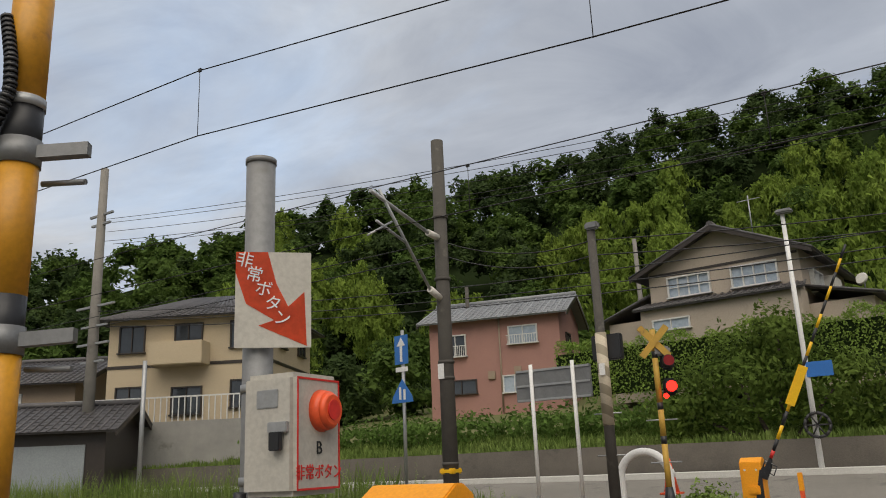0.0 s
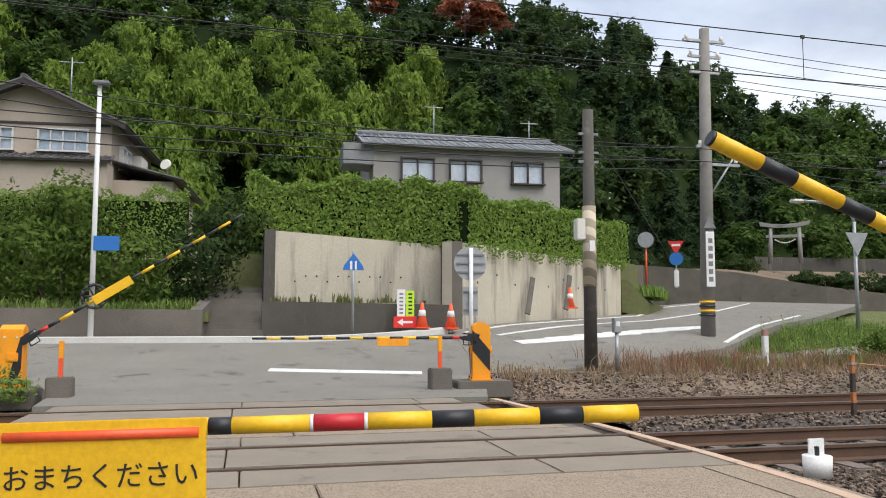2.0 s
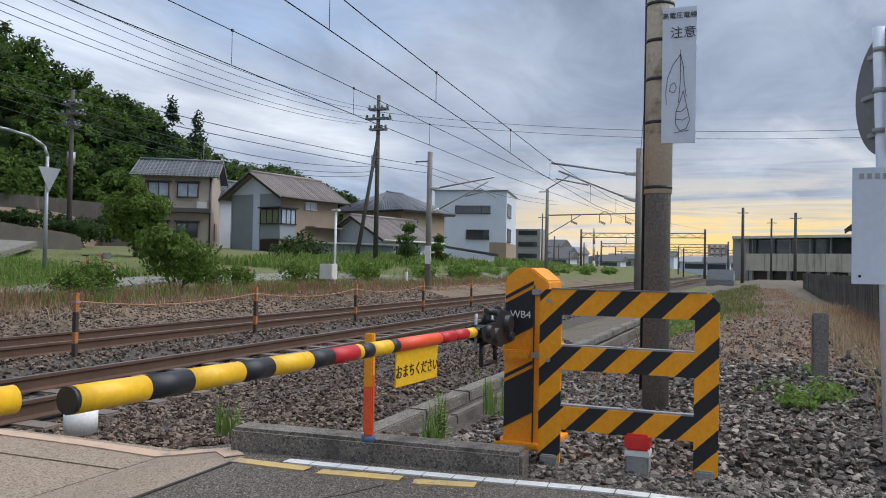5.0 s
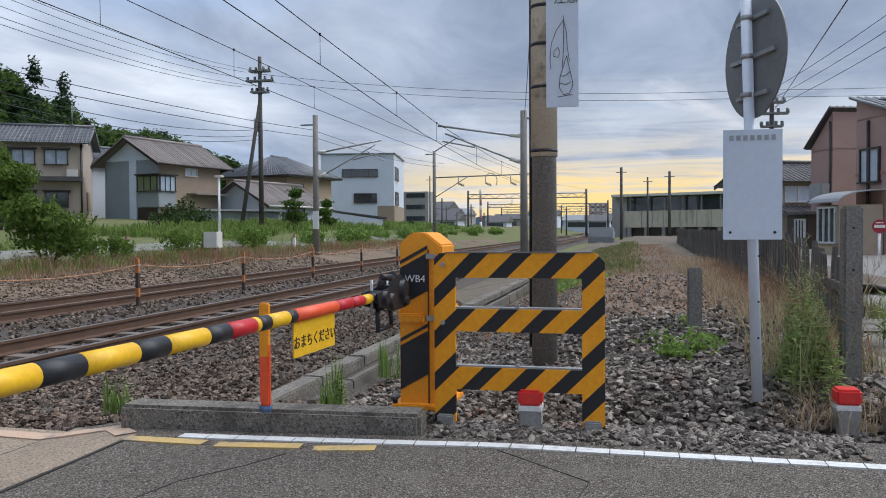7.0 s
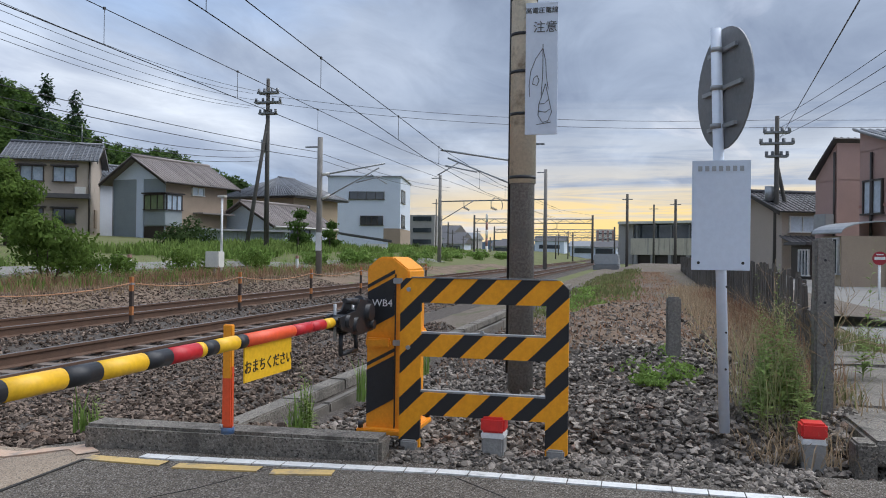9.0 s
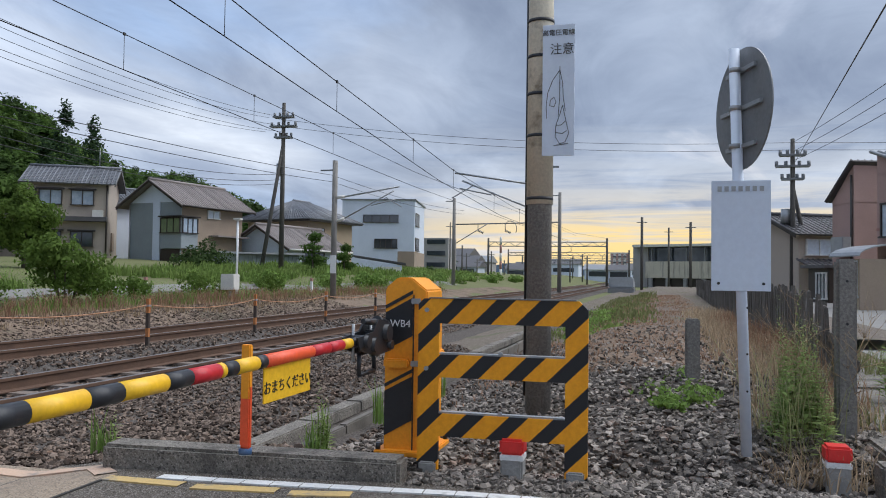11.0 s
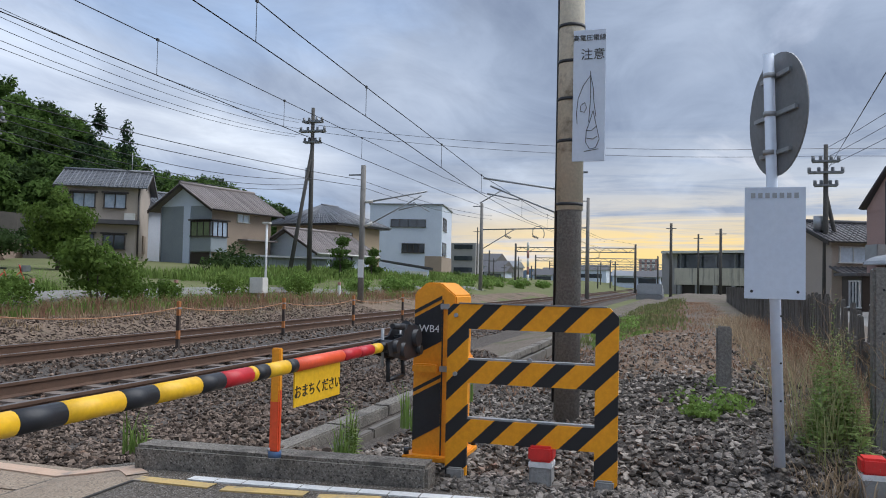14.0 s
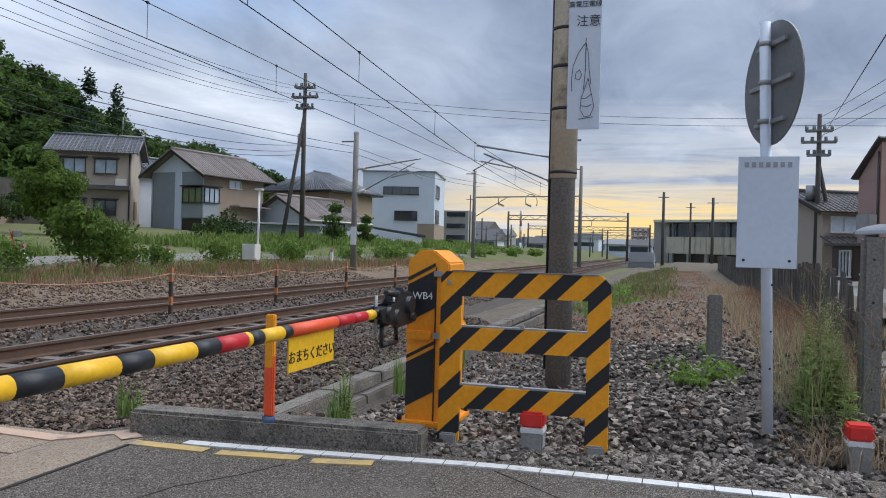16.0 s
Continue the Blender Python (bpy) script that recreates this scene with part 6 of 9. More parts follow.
def road_sign(x, y, z, hgt, parts, label, yaw=0.0, r=0.038):
    s = thing("road_sign", pose(x, y, z, 0, 0, yaw), label, "road sign")
    tubepart("post", (0, 0, 0), (0, 0, hgt), r, M["galv"], s)
    for kind, zz, size, mat in parts:
        bm = bmesh.new()
        if kind == "disc":
            tube(bm, (0, -r - 0.004, zz), (0, -r - 0.012, zz), size, seg=28)
        elif kind == "tri":
            v = [(-size, zz - size * 0.75), (size, zz - size * 0.75), (0, zz + size)]
            prism(bm, v, -r - 0.012, -r - 0.004)
        elif kind == "giveway":
            v = [(-size, zz + size * 0.75), (size, zz + size * 0.75), (0, zz - size)]
            prism(bm, v, -r - 0.012, -r - 0.004)
        elif kind == "pent":
            v = [(-size, zz - size * 0.6), (size, zz - size * 0.6), (size * 0.92, zz - size * 0.2), (0, zz + size), (-size * 0.92, zz - size * 0.2)]
            prism(bm, v, -r - 0.012, -r - 0.004)
        else:
            box(bm, (0, -r - 0.008, zz), (size[0], 0.008, size[1]), 0.003)
        part("plate", bm, M[mat], s)
    return s


sg = road_sign(-14.3, 7.2, 0.3, 3.7, [("box", 3.28, (0.40, 0.62), "blue"), ("box", 2.86, (0.36, 0.10), "white"), ("pent", 2.35, 0.31, "blue")], "blue one-way and school crossing signs on a grey post", -8)
for c, s2 in (((0, -0.054, 3.2), (0.07, 0.006, 0.36)), ((-0.055, -0.056, 2.36), (0.06, 0.006, 0.26)), ((0.07, -0.056, 2.33), (0.06, 0.006, 0.22))):
    boxpart("symbol", c, s2, M["white"], sg)
bm = bmesh.new()
prism(bm, [(-0.12, 3.36), (0.12, 3.36), (0, 3.54)], -0.057, -0.051)
part("symbol", bm, M["white"], sg)
sg = road_sign(-1.25, 13.9, 0.85, 2.05, [("pent", 1.72, 0.27, "blue")], "blue school crossing sign on a thin post by the wall")
for x, w in ((-0.06, 0.06), (0.06, 0.05)):
    boxpart("symbol", (x, -0.056, 1.68), (w, 0.006, 0.22), M["white"], sg)
# round sign and board seen from behind
sg = thing("road_sign", pose(0.34, 8.4, 0.3), "grey backs of round sign and plate on white post", "road sign")
tubepart("post", (0, 0, 0), (0, 0, 2.25), 0.04, M["white"], sg)
tubepart("disc", (0, 0.05, 1.95), (0, 0.06, 1.95), 0.33, M["galv"], sg, seg=32)
boxpart("plate", (0, 0.055, 1.22), (0.30, 0.01, 0.56), M["galv"], sg)
for z in (1.78, 1.95, 2.12, 1.05, 1.4):
    boxpart("rib", (0, 0.03, z), (0.56 if z > 1.5 else 0.28, 0.025, 0.03), M["grey_metal"], sg)

# works signs by the wall
ws = thing("works_sign", pose(0.18, 14.25, 0.9), "white and lime works boards over a red arrow board", "sign")
boxpart("arrow_board", (0, 0, 0.18), (0.62, 0.04, 0.30), M["red"], ws, 0.006)
bm = bmesh.new()
prism(bm, [(-0.22, 0.18), (-0.06, 0.27), (-0.06, 0.21), (0.2, 0.21), (0.2, 0.15), (-0.06, 0.15), (-0.06, 0.09)], -0.026, -0.021)
part("arrow", bm, M["white"], ws)
boxpart("white_board", (-0.10, 0.03, 0.68), (0.22, 0.03, 0.72), M["white"], ws, 0.004)
M["lime"] = material("lime_sheet", (0.55, 0.85, 0.03), None, 0.5, bump=0.02, obj=1)
boxpart("lime_board", (0.14, 0.03, 0.66), (0.22, 0.03, 0.70), M["lime"], ws, 0.004)
for k in range(6):
    boxpart("text_bar", (-0.10, 0.012, 0.42 + 0.1 * k), (0.10, 0.004, 0.045), M["grey_metal"], ws)
    boxpart("text_bar", (0.14, 0.012, 0.42 + 0.1 * k), (0.10, 0.004, 0.045), M["black"], ws)
for x, y, z in ((4.3, 16.2, 1.35), (6.0, 17.35, 1.5)):
    pb2 = thing("leaning_plank", pose(x, y, z, -24, 18, 0), "dark plank leaning on the retaining wall", "plank", "planks on the wall")
    boxpart("plank", (0, 0, 0.6), (0.16, 0.05, 1.3), M["wood"], pb2, 0.01)
# wet streaks and weep holes on the pale wall
for k in range(9):
    x = 2.5 + 0.75 * k
    y = 14.7 + (x - 1.57) * 0.736
    bm = bmesh.new()
    tube(bm, (0, 0.05, 0), (0, -0.006, 0), 0.035, seg=8)
    solid("weep_hole", bm, M["black"], "dark weep hole in the retaining wall", "drain hole", group="weep holes").matrix_world = pose(x, y, 2.2 + 0.25 * (k % 2), 0, 0, 36)
for k in range(11):
    bm = bmesh.new()
    tube(bm, (0, 0.05, 0), (0, -0.006, 0), 0.025, seg=8)
    solid("weep_hole", bm, M["black"], "dark weep hole in the retaining wall", "drain hole", group="weep holes").matrix_world = pose(-2.6 + 0.3 * k, 16.0 + 0.002 * k, 2.35 if k % 3 else 2.2)

# tall white lamp post with a blue plate and a wheel
lp = thing("street_lamp", pose(-7.35, 13.25, 0.62), "slim white lamp post with a blue plate", "street lamp")
tubepart("post", (0, 0, 0), (0, 0, 6.0), 0.065, M["white"], lp, 0.05)
boxpart("lamp_head", (0.05, -0.05, 6.05), (0.38, 0.24, 0.10), M["grey_metal"], lp, 0.03)
boxpart("blue_plate", (0.28, -0.06, 2.28), (0.56, 0.02, 0.34), M["blue"], lp, 0.004)
bm = bmesh.new()
for k in range(12):
    a, b = (2 * math.pi * j / 12 for j in (k, k + 1))
    tube(bm, (0.07 + 0.27 * math.cos(a), -0.12, 1.05 + 0.27 * math.sin(a)), (0.07 + 0.27 * math.cos(b), -0.12, 1.05 + 0.27 * math.sin(b)), 0.035, seg=6)
    if k % 2 == 0:
        tube(bm, (0.07, -0.12, 1.05), (0.07 + 0.25 * math.cos(a), -0.12, 1.05 + 0.25 * math.sin(a)), 0.018, seg=6)
part("wheel_ornament", bm, M["wire"], lp)

# big utility pole on the corner
up = taper_pole(8.33, 13.0, 0.75, 9.3, 0.20, 0.14, M["post_conc"], "tall grey concrete utility pole on the corner", "utility_pole", (0.12, 0))
for z, w in ((8.2, 1.3), (7.75, 1.0), (7.3, 0.9), (5.2, 1.4), (4.7, 1.2)):
    boxpart("crossarm", (0.1 if z > 6 else 0.5, 0, z), (w, 0.08, 0.07), M["galv"], up)
    for k in (-0.42, 0.42):
        tubepart("insulator", ((0.1 if z > 6 else 0.5) + w * k, 0, z), ((0.1 if z > 6 else 0.5) + w * k, 0, z + 0.16), 0.05, M["off_white"], up, seg=8)
tubepart("brace", (0.1, 0, 3.7), (1.1, 0, 5.15), 0.03, M["galv"], up, seg=8)
boxpart("street_plate", (0, -0.21, 2.05), (0.26, 0.02, 1.5), M["white"], up, 0.004)
for k in range(6):
    boxpart("text_bar", (0, -0.224, 1.5 + 0.21 * k), (0.13, 0.006, 0.13), M["grey_metal"], up)
for k in range(4):
    tubepart("yellow_guard", (0, 0, 0.5 + k * 0.12), (0, 0, 0.56 + k * 0.12), 0.215, M["yellow" if k % 2 else "black"], up, seg=16)
tubepart("warning_sign", (0.0, -0.2, 3.0), (0, -0.22, 3.0), 0.22, M["grey_metal"], up, seg=3)

# signs up the road
sg = road_sign(17.2, 30.0, 2.75, 2.35, [("giveway", 2.05, 0.40, "red"), ("disc", 1.45, 0.34, "blue")], "red give-way sign over blue round sign", -30)
boxpart("inner", (0, -0.055, 2.14), (0.42, 0.004, 0.12), M["white"], sg)
boxpart("wrap", (0, -0.02, 0.45), (0.24, 0.24, 0.9), M["white"], sg, 0.05)
mr = thing("traffic_mirror", pose(15.0, 29.0, 2.8, 0, 0, -30), "round traffic mirror on an orange post", "traffic mirror")
tubepart("post", (0, 0, 0), (0, 0, 2.1), 0.05, M["red_orange"], mr)
tubepart("mirror", (0, -0.1, 2.2), (0, -0.16, 2.2), 0.38, M["galv"], mr, seg=24)
tubepart("rim", (0, -0.04, 2.2), (0, -0.10, 2.2), 0.42, M["black"], mr, seg=24)
tubepart("thin_post", (-1.6, 0, -0.4), (-1.6, 0, 4.6), 0.05, M["galv"], thing("thin_mast", pose(14.5, 28.5, 2.6), "thin grey steel mast by the road", "pole"))

# ---- torii, street lamp and lane ----
def torii():
    t = thing("torii", pose(34.8, 45.0, 5.25, 0, 0, -36) @ Matrix.Scale(0.80, 4), "grey stone torii gate before the shrine woods", "torii")
    for x in (-1.3, 1.3):
        tubepart("pillar", (x, 0, 0), (x * 0.93, 0, 3.3), 0.2, M["concrete"], t, 0.17)
    boxpart("tie_beam", (0, 0, 2.55), (3.3, 0.2, 0.28), M["concrete"], t, 0.02)
    bm = bmesh.new()
    prism(bm, [(-2.1, 3.55), (-1.0, 3.36), (0, 3.32), (1.0, 3.36), (2.1, 3.55), (2.2, 3.95), (1.1, 3.72), (0, 3.66), (-1.1, 3.72), (-2.2, 3.95)], -0.2, 0.2)
    part("lintel", bm, M["concrete"], t)
    bm = bmesh.new()
    for k in range(8):
        x0, x1 = -0.9 + k * 0.225, -0.9 + (k + 1) * 0.225
        tube(bm, (x0, -0.2, 2.25 - 0.35 * math.cos(x0 * 1.7)), (x1, -0.2, 2.25 - 0.35 * math.cos(x1 * 1.7)), 0.06, seg=6)
    part("straw_rope", bm, M["off_white"], t)


torii()
sl2 = thing("street_lamp", pose(14.8, 14.9, 0.25), "galvanised street lamp with a curved arm and sign back", "street lamp")
tubepart("post", (0, 0, 0), (0, 0, 4.0), 0.07, M["galv"], sl2, 0.05)
bm = bmesh.new()
pts = [(0, 0, 4.0), (-0.08, 0.05, 4.3), (-0.4, 0.25, 4.55), (-0.9, 0.6, 4.7), (-1.25, 0.85, 4.76)]
for p, q in zip(pts, pts[1:]):
    tube(bm, p, q, 0.045, seg=8)
part("arm", bm, M["galv"], sl2)
boxpart("lamp_head", (-1.35, 0.92, 4.75), (0.45, 0.3, 0.12), M["off_white"], sl2, 0.04)
bm = bmesh.new()
prism(bm, [(-0.42, 3.65), (0.42, 3.65), (0, 2.9)], -0.1, -0.085)
part("sign_back", bm, M["galv"], sl2)

# far masts and poles along the line
def line_mast(x, y, z1, mat="post_conc", r=0.15, z0=0.0):
    return taper_pole(x, y, z0, z1, r, r * 0.82, M[mat], "grey concrete mast beside the railway", "line_mast")


pd = line_mast(27.6, 7.45, 5.9, "post_conc", 0.13)
boxpart("number_plate", (-0.18, -0.05, 1.55), (0.03, 0.24, 0.75), M["white"], pd)
boxpart("bracket", (0.0, 0.35, 5.5), (0.05, 0.6, 0.06), M["grey_metal"], pd)
cantilever(pd, 2.6, 3.35, 4.35, -1, 0.25)
pg = line_mast(22.2, -1.95, 4.95, "post_conc", 0.13)
cantilever(pg, 2.6, 3.3, 4.15, 1, 0.15)
boxpart("bracket", (0, -0.3, 4.7), (0.05, 0.6, 0.06), M["grey_metal"], pg)
for x, y, z, r in ((88.3, 18.0, 7.4, 0.08), (113.9, 18.2, 4.8, 0.11), (114.2, 16.3, 3.5, 0.11), (76.2, -4.2, 7.0, 0.15), (91.2, -6.9, 6.9, 0.12), (76.2, -8.7, 6.5, 0.15), (125.8, 5.1, 4.6, 0.13), (135.5, 8.8, 3.8, 0.12), (113.1, 21.8, 4.5, 0.11), (123.2, 22.4, 3.8, 0.11), (103.2, 20.1, 5.3, 0.12), (150, 8, 5.5, 0.12), (150, -3.0, 5.6, 0.12), (172, 12, 5.6, 0.12), (190, 2, 6, 0.13)):
    ms = line_mast(x, y, z, "dark_pole", r)
    boxpart("crossarm", (0, 0, z - 0.5), (0.08, 1.0, 0.07), M["grey_metal"], ms)
ss = thing("signal_post", pose(94.5, 13.1, 0), "red and white banded signal post by the line", "post")
for k in range(6):
    tubepart("band", (0, 0, k), (0, 0, k + 0.98), 0.15, M["off_white" if k % 2 else "w_pink"], ss, seg=8)


def portal():
    """Two masts joined by a level tube that carries the far wires."""
    g = thing("portal", Matrix(), "two concrete masts joined by a steel tube over the line", "gantry")
    for x, y, z in ((58.3, 10.0, 7.3), (59.8, 1.8, 7.8)):
        tubepart("mast", (x, y, -0.3), (x, y, z), 0.17, M["post_conc"], g, 0.12)
        boxpart("bracket", (x, y + 0.35, z - 0.25), (0.06, 0.7, 0.07), M["grey_metal"], g)
    tubepart("tube", (58.3, 10.0, 5.2), (59.8, 1.8, 5.45), 0.05, M["grey_metal"], g, seg=8)
    tubepart("brace", (58.3, 10.0, 3.6), (58.7, 7.4, 5.25), 0.035, M["grey_metal"], g, seg=6)
    for y in (8.2, 6.0, 4.0):
        bm = bmesh.new()
        tube(bm, (59, y, 5.3), (59, y, 4.8), 0.03, seg=6)
        for k in range(4):
            tube(bm, (59, y - 0.12 * k, 4.75 - 0.05 * k), (59, y - 0.12 * k - 0.07, 4.72 - 0.05 * k), 0.09, seg=8)
        part("insulator", bm, M["grey_metal"], g)
    bm = bmesh.new()
    for k in range(9):
        p, q = ((59.1, 5.6 + 0.5 * math.cos(math.pi * j / 9 + 0.5), 4.9 + 0.62 * math.sin(math.pi * j / 9 + 0.5)) for j in (k, k + 1))
        tube(bm, p, q, 0.03, seg=6)
    part("loop", bm, M["grey_metal"], g)


portal()


def gantry(x, y0, y1, z):
    g = thing("gantry", pose(x, 0, 0), "lattice steel gantry over the tracks", "gantry", "gantries over the line")
    for y in (y0, y1):
        tubepart("leg", (0, y, 0), (0, y, z + 0.5), 0.16, M["dark_pole"], g, 0.13)
    for dz in (0, 0.55):
        tubepart("chord", (0, y0, z - dz), (0, y1, z - dz), 0.06, M["grey_metal"], g, seg=6)
    n = int((y1 - y0) / 0.9)
    bm = bmesh.new()
    for k in range(n):
        a, b = y0 + (y1 - y0) * k / n, y0 + (y1 - y0) * (k + 1) / n
        tube(bm, (0, a, z - (0.55 if k % 2 else 0)), (0, b, z - (0 if k % 2 else 0.55)), 0.035, seg=5)
    part("lattice", bm, M["grey_metal"], g)
    for y in (y0 + 4.5, y0 + 9.5):
        bm = bmesh.new()
        tube(bm, (0, y, z - 0.55), (0, y, z - 1.2), 0.04, seg=6)
        tube(bm, (0, y, z - 1.2), (0, y + 0.8, z - 1.35), 0.035, seg=6)
        part("drop_arm", bm, M["grey_metal"], g)


for x, y0, y1, z in ((100, 0.5, 15.8, 5.6), (138, -1.0, 20.0, 5.4), (178, -2.0, 24, 5.4), (225, -4, 30, 5.6)):
    gantry(x, y0, y1, z)


def pylon_pole(x, y, z0, z1, lean_pole, label):
    p = taper_pole(x, y, z0, z1, 0.17, 0.11, M["dark_pole"], label, "utility_pole")
    H = z1 - z0
    for z, w in ((H - 0.9, 1.3), (H - 1.5, 1.7), (H - 2.2, 1.1)):
        boxpart("crossarm", (0, 0, z), (0.5, w, 0.1), M["grey_metal"], p)
        for k in (-0.48, -0.2, 0.2, 0.48):
            tubepart("insulator", (0, w * k, z), (0, w * k, z + 0.28), 0.09, M["grey_metal"], p, seg=6)
    tubepart("transformer", (0.3, 0.3, H - 4.6), (0.3, 0.3, H - 3.8), 0.26, M["galv"], p)
    if lean_pole:
        tubepart("stay_pole", (lean_pole[0], lean_pole[1], -0.2), (0, 0, H - 2.6), 0.14, M["dark_pole"], p, 0.10)


pylon_pole(42.5, 17.2, 0.6, 11.9, (-0.8, 1.1), "tall utility pole with crossarms and a leaning stay pole")
pylon_pole(43.1, -12.7, 0.2, 8.8, (2.0, -1.6), "utility pole with crossarms and a leaning stay pole")
pylon_pole(34.0, 34.0, 1.5, 11.5, None, "utility pole with crossarms before the wooded hill")
lpole = taper_pole(-32.8, 12.0, 0.8, 13.6, 0.24, 0.16, M["post_conc"], "tall concrete utility pole with many crossarms", "utility_pole")
for z, w in ((10.8, 1.5), (10.4, 1.2), (7.0, 2.4), (6.2, 1.6), (5.5, 2.0), (4.8, 1.4)):
    boxpart("crossarm", (0, 0, z), (w, 0.1, 0.08), M["galv"], lpole)
taper_pole(-29.5, 12.0, 0.8, 5.3, 0.09, 0.08, M["galv"], "short grey steel pole by the lane", "pole")
taper_pole(-26.5, 30.0, 3.5, 10.5, 0.14, 0.1, M["dark_pole"], "dark utility pole behind the houses", "utility_pole")
taper_pole(-17.2, 31.0, 4.0, 11.6, 0.14, 0.1, M["post_conc"], "concrete utility pole behind the beige house", "utility_pole")


# ---- wires ----
def wire(pts, r, label="black overhead wire", sag=0.0, n=10):
    """A thin wire through the points, hanging between each two."""
    bm = bmesh.new()
    ring = []
    full = []
    for a, b in zip(pts, pts[1:]):
        a, b = Vector(a), Vector(b)
        for k in range(n):
            t = k / n
            p = a.lerp(b, t)
            p.z -= sag * 4 * t * (1 - t)
            full.append(p)
    full.append(Vector(pts[-1]))
    for i, p in enumerate(full):
        d = (full[min(i + 1, len(full) - 1)] - full[max(i - 1, 0)]).normalized()
        s = d.cross(Vector((0, 0, 1))).normalized()
        u = s.cross(d)
        ring.append([bm.verts.new(p + (s * math.cos(a) + u * math.sin(a)) * r) for a in (0, 2.094, 4.189)])
    for a, b in zip(ring, ring[1:]):
        for k in range(3):
            bm.faces.new((a[k], a[(k + 1) % 3], b[(k + 1) % 3], b[k]))
    return solid("overhead_wire", bm, M["wire"], label, "wire", group="overhead wires")


CW = [(-60, 0.55, 6.9), (-13.05, 0.53, 5.99), (-6.85, 0.53, 5.44), (0, 0.53, 5.0), (4.4, 0.53, 4.74), (6.7, 0.53, 4.62), (9.75, 0.53, 4.44), (13.2, 0.53, 4.26), (18.7, 0.53, 3.92), (28, 0.5, 3.6), (60, 0.6, 3.7), (98, 0.6, 5.0)]
MW = [(-60, 0.55, 8.1), (-13.05, 0.53, 7.05), (-6.85, 0.53, 6.35), (0, 0.53, 5.82), (6.8, 0.53, 5.23), (8.0, 0.53, 5.14), (11.85, 0.53, 4.91), (16.3, 0.53, 4.67), (20.3, 0.53, 4.44), (30.8, 0.5, 4.2), (60, 0.6, 4.6), (98, 0.6, 6.0)]
wire(CW, 0.011, "black contact wire over the near track", 0, 4)
wire(MW, 0.011, "black messenger wire over the near track", 0, 4)
CF = [(-60, 3.95, 5.6), (-12.4, 3.9, 5.15), (0, 3.95, 4.95), (27.6, 3.95, 4.75), (58, 3.95, 4.9), (98, 4.1, 5.4)]
MF = [(-60, 3.95, 6.6), (-12.4, 3.9, 5.95), (0, 3.95, 5.65), (27.6, 3.95, 5.35), (58, 3.95, 5.8), (98, 4.1, 6.3)]
wire(CF, 0.011, "black contact wire over the far track", 0, 4)
wire(MF, 0.011, "black messenger wire over the far track", 0, 4)


def hanger(x, lo, hi, y):
    a = float(np.interp(x, [p[0] for p in lo], [p[2] for p in lo]))
    b = float(np.interp(x, [p[0] for p in hi], [p[2] for p in hi]))
    bm = bmesh.new()
    tube(bm, (x, y, a), (x, y, b), 0.006, seg=5)
    box(bm, (x, y, b), (0.06, 0.03, 0.05))
    solid("wire_hanger", bm, M["wire"], "thin dropper between two overhead wires", "wire dropper", group="droppers")


for x in (-19, -13.05, -6.85, 6.7, 11, 16.2, 20.5, 27, 33, 40):
    hanger(x, CW, MW, 0.53)
for x in (-15.5, -10.5, -5.84, -1, 4.5, 9, 14, 19):
    hanger(x, CF, MF, 3.95)

for dz, dy in ((0, 0.0), (0.0, 0.5), (-0.45, 0.3), (-0.9, 0.1), (-0.9, 0.6)):
    wire([(-32.8, 12.0 + dy, 11.4 + dz), (8.45, 13.0 + dy, 8.9 + dz), (42.5, 17.2 + dy * 2, 11.0 + dz)], 0.012, "black power line along the road", 0.7, 14)
for dz in (0.0, -0.35, -0.6):
    wire([(-32.8, 12.0, 7.6 + dz), (8.6, 13.0, 5.9 + dz), (42.5, 17.2, 7.4 + dz)], 0.016, "black telephone cable along the road", 0.9, 14)
for dz in (0.0, -0.28):
    wire([(-60, 6.2, 6.2 + dz), (-12.42, 6.0, 5.4 + dz), (-9.54, 6.6, 5.0 + dz), (3.1, 9.0, 4.95 + dz), (27.6, 7.6, 5.3 + dz), (58.4, 9.2, 6.3 + dz)], 0.012, "black signal cable along the tracks", 0.25, 10)
wire([(3.1, 9.0, 5.3), (17.5, 31.0, 4.2)], 0.014, "stay wire from the striped pole", 0.0, 3)
wire([(42.5, 17.2, 10.4), (43.1, -12.7, 8.2), (43.0, -60, 9)], 0.014, "power line across the railway", 0.6, 12)
wire([(42.5, 17.6, 10.9), (43.1, -12.2, 8.6), (43.0, -60, 9.4)], 0.014, "power line across the railway", 0.6, 12)
for dz in (0, 0.5, 1.0):
    wire([(43.1, -12.7, 7.6 + dz), (-2.0, -14.0, 7.0 + dz)], 0.014, "power line over the roadside houses", 0.5, 12)
wire([(43.1, -12.7, 7.3), (4.9, -7.8, 3.9)], 0.010, "black service cable from the utility pole", 0.0, 4)
wire([(22.2, -1.95, 4.6), (2.0, -4.8, 4.4)], 0.008, "thin feeder wire to the concrete pole", 0.4, 8)

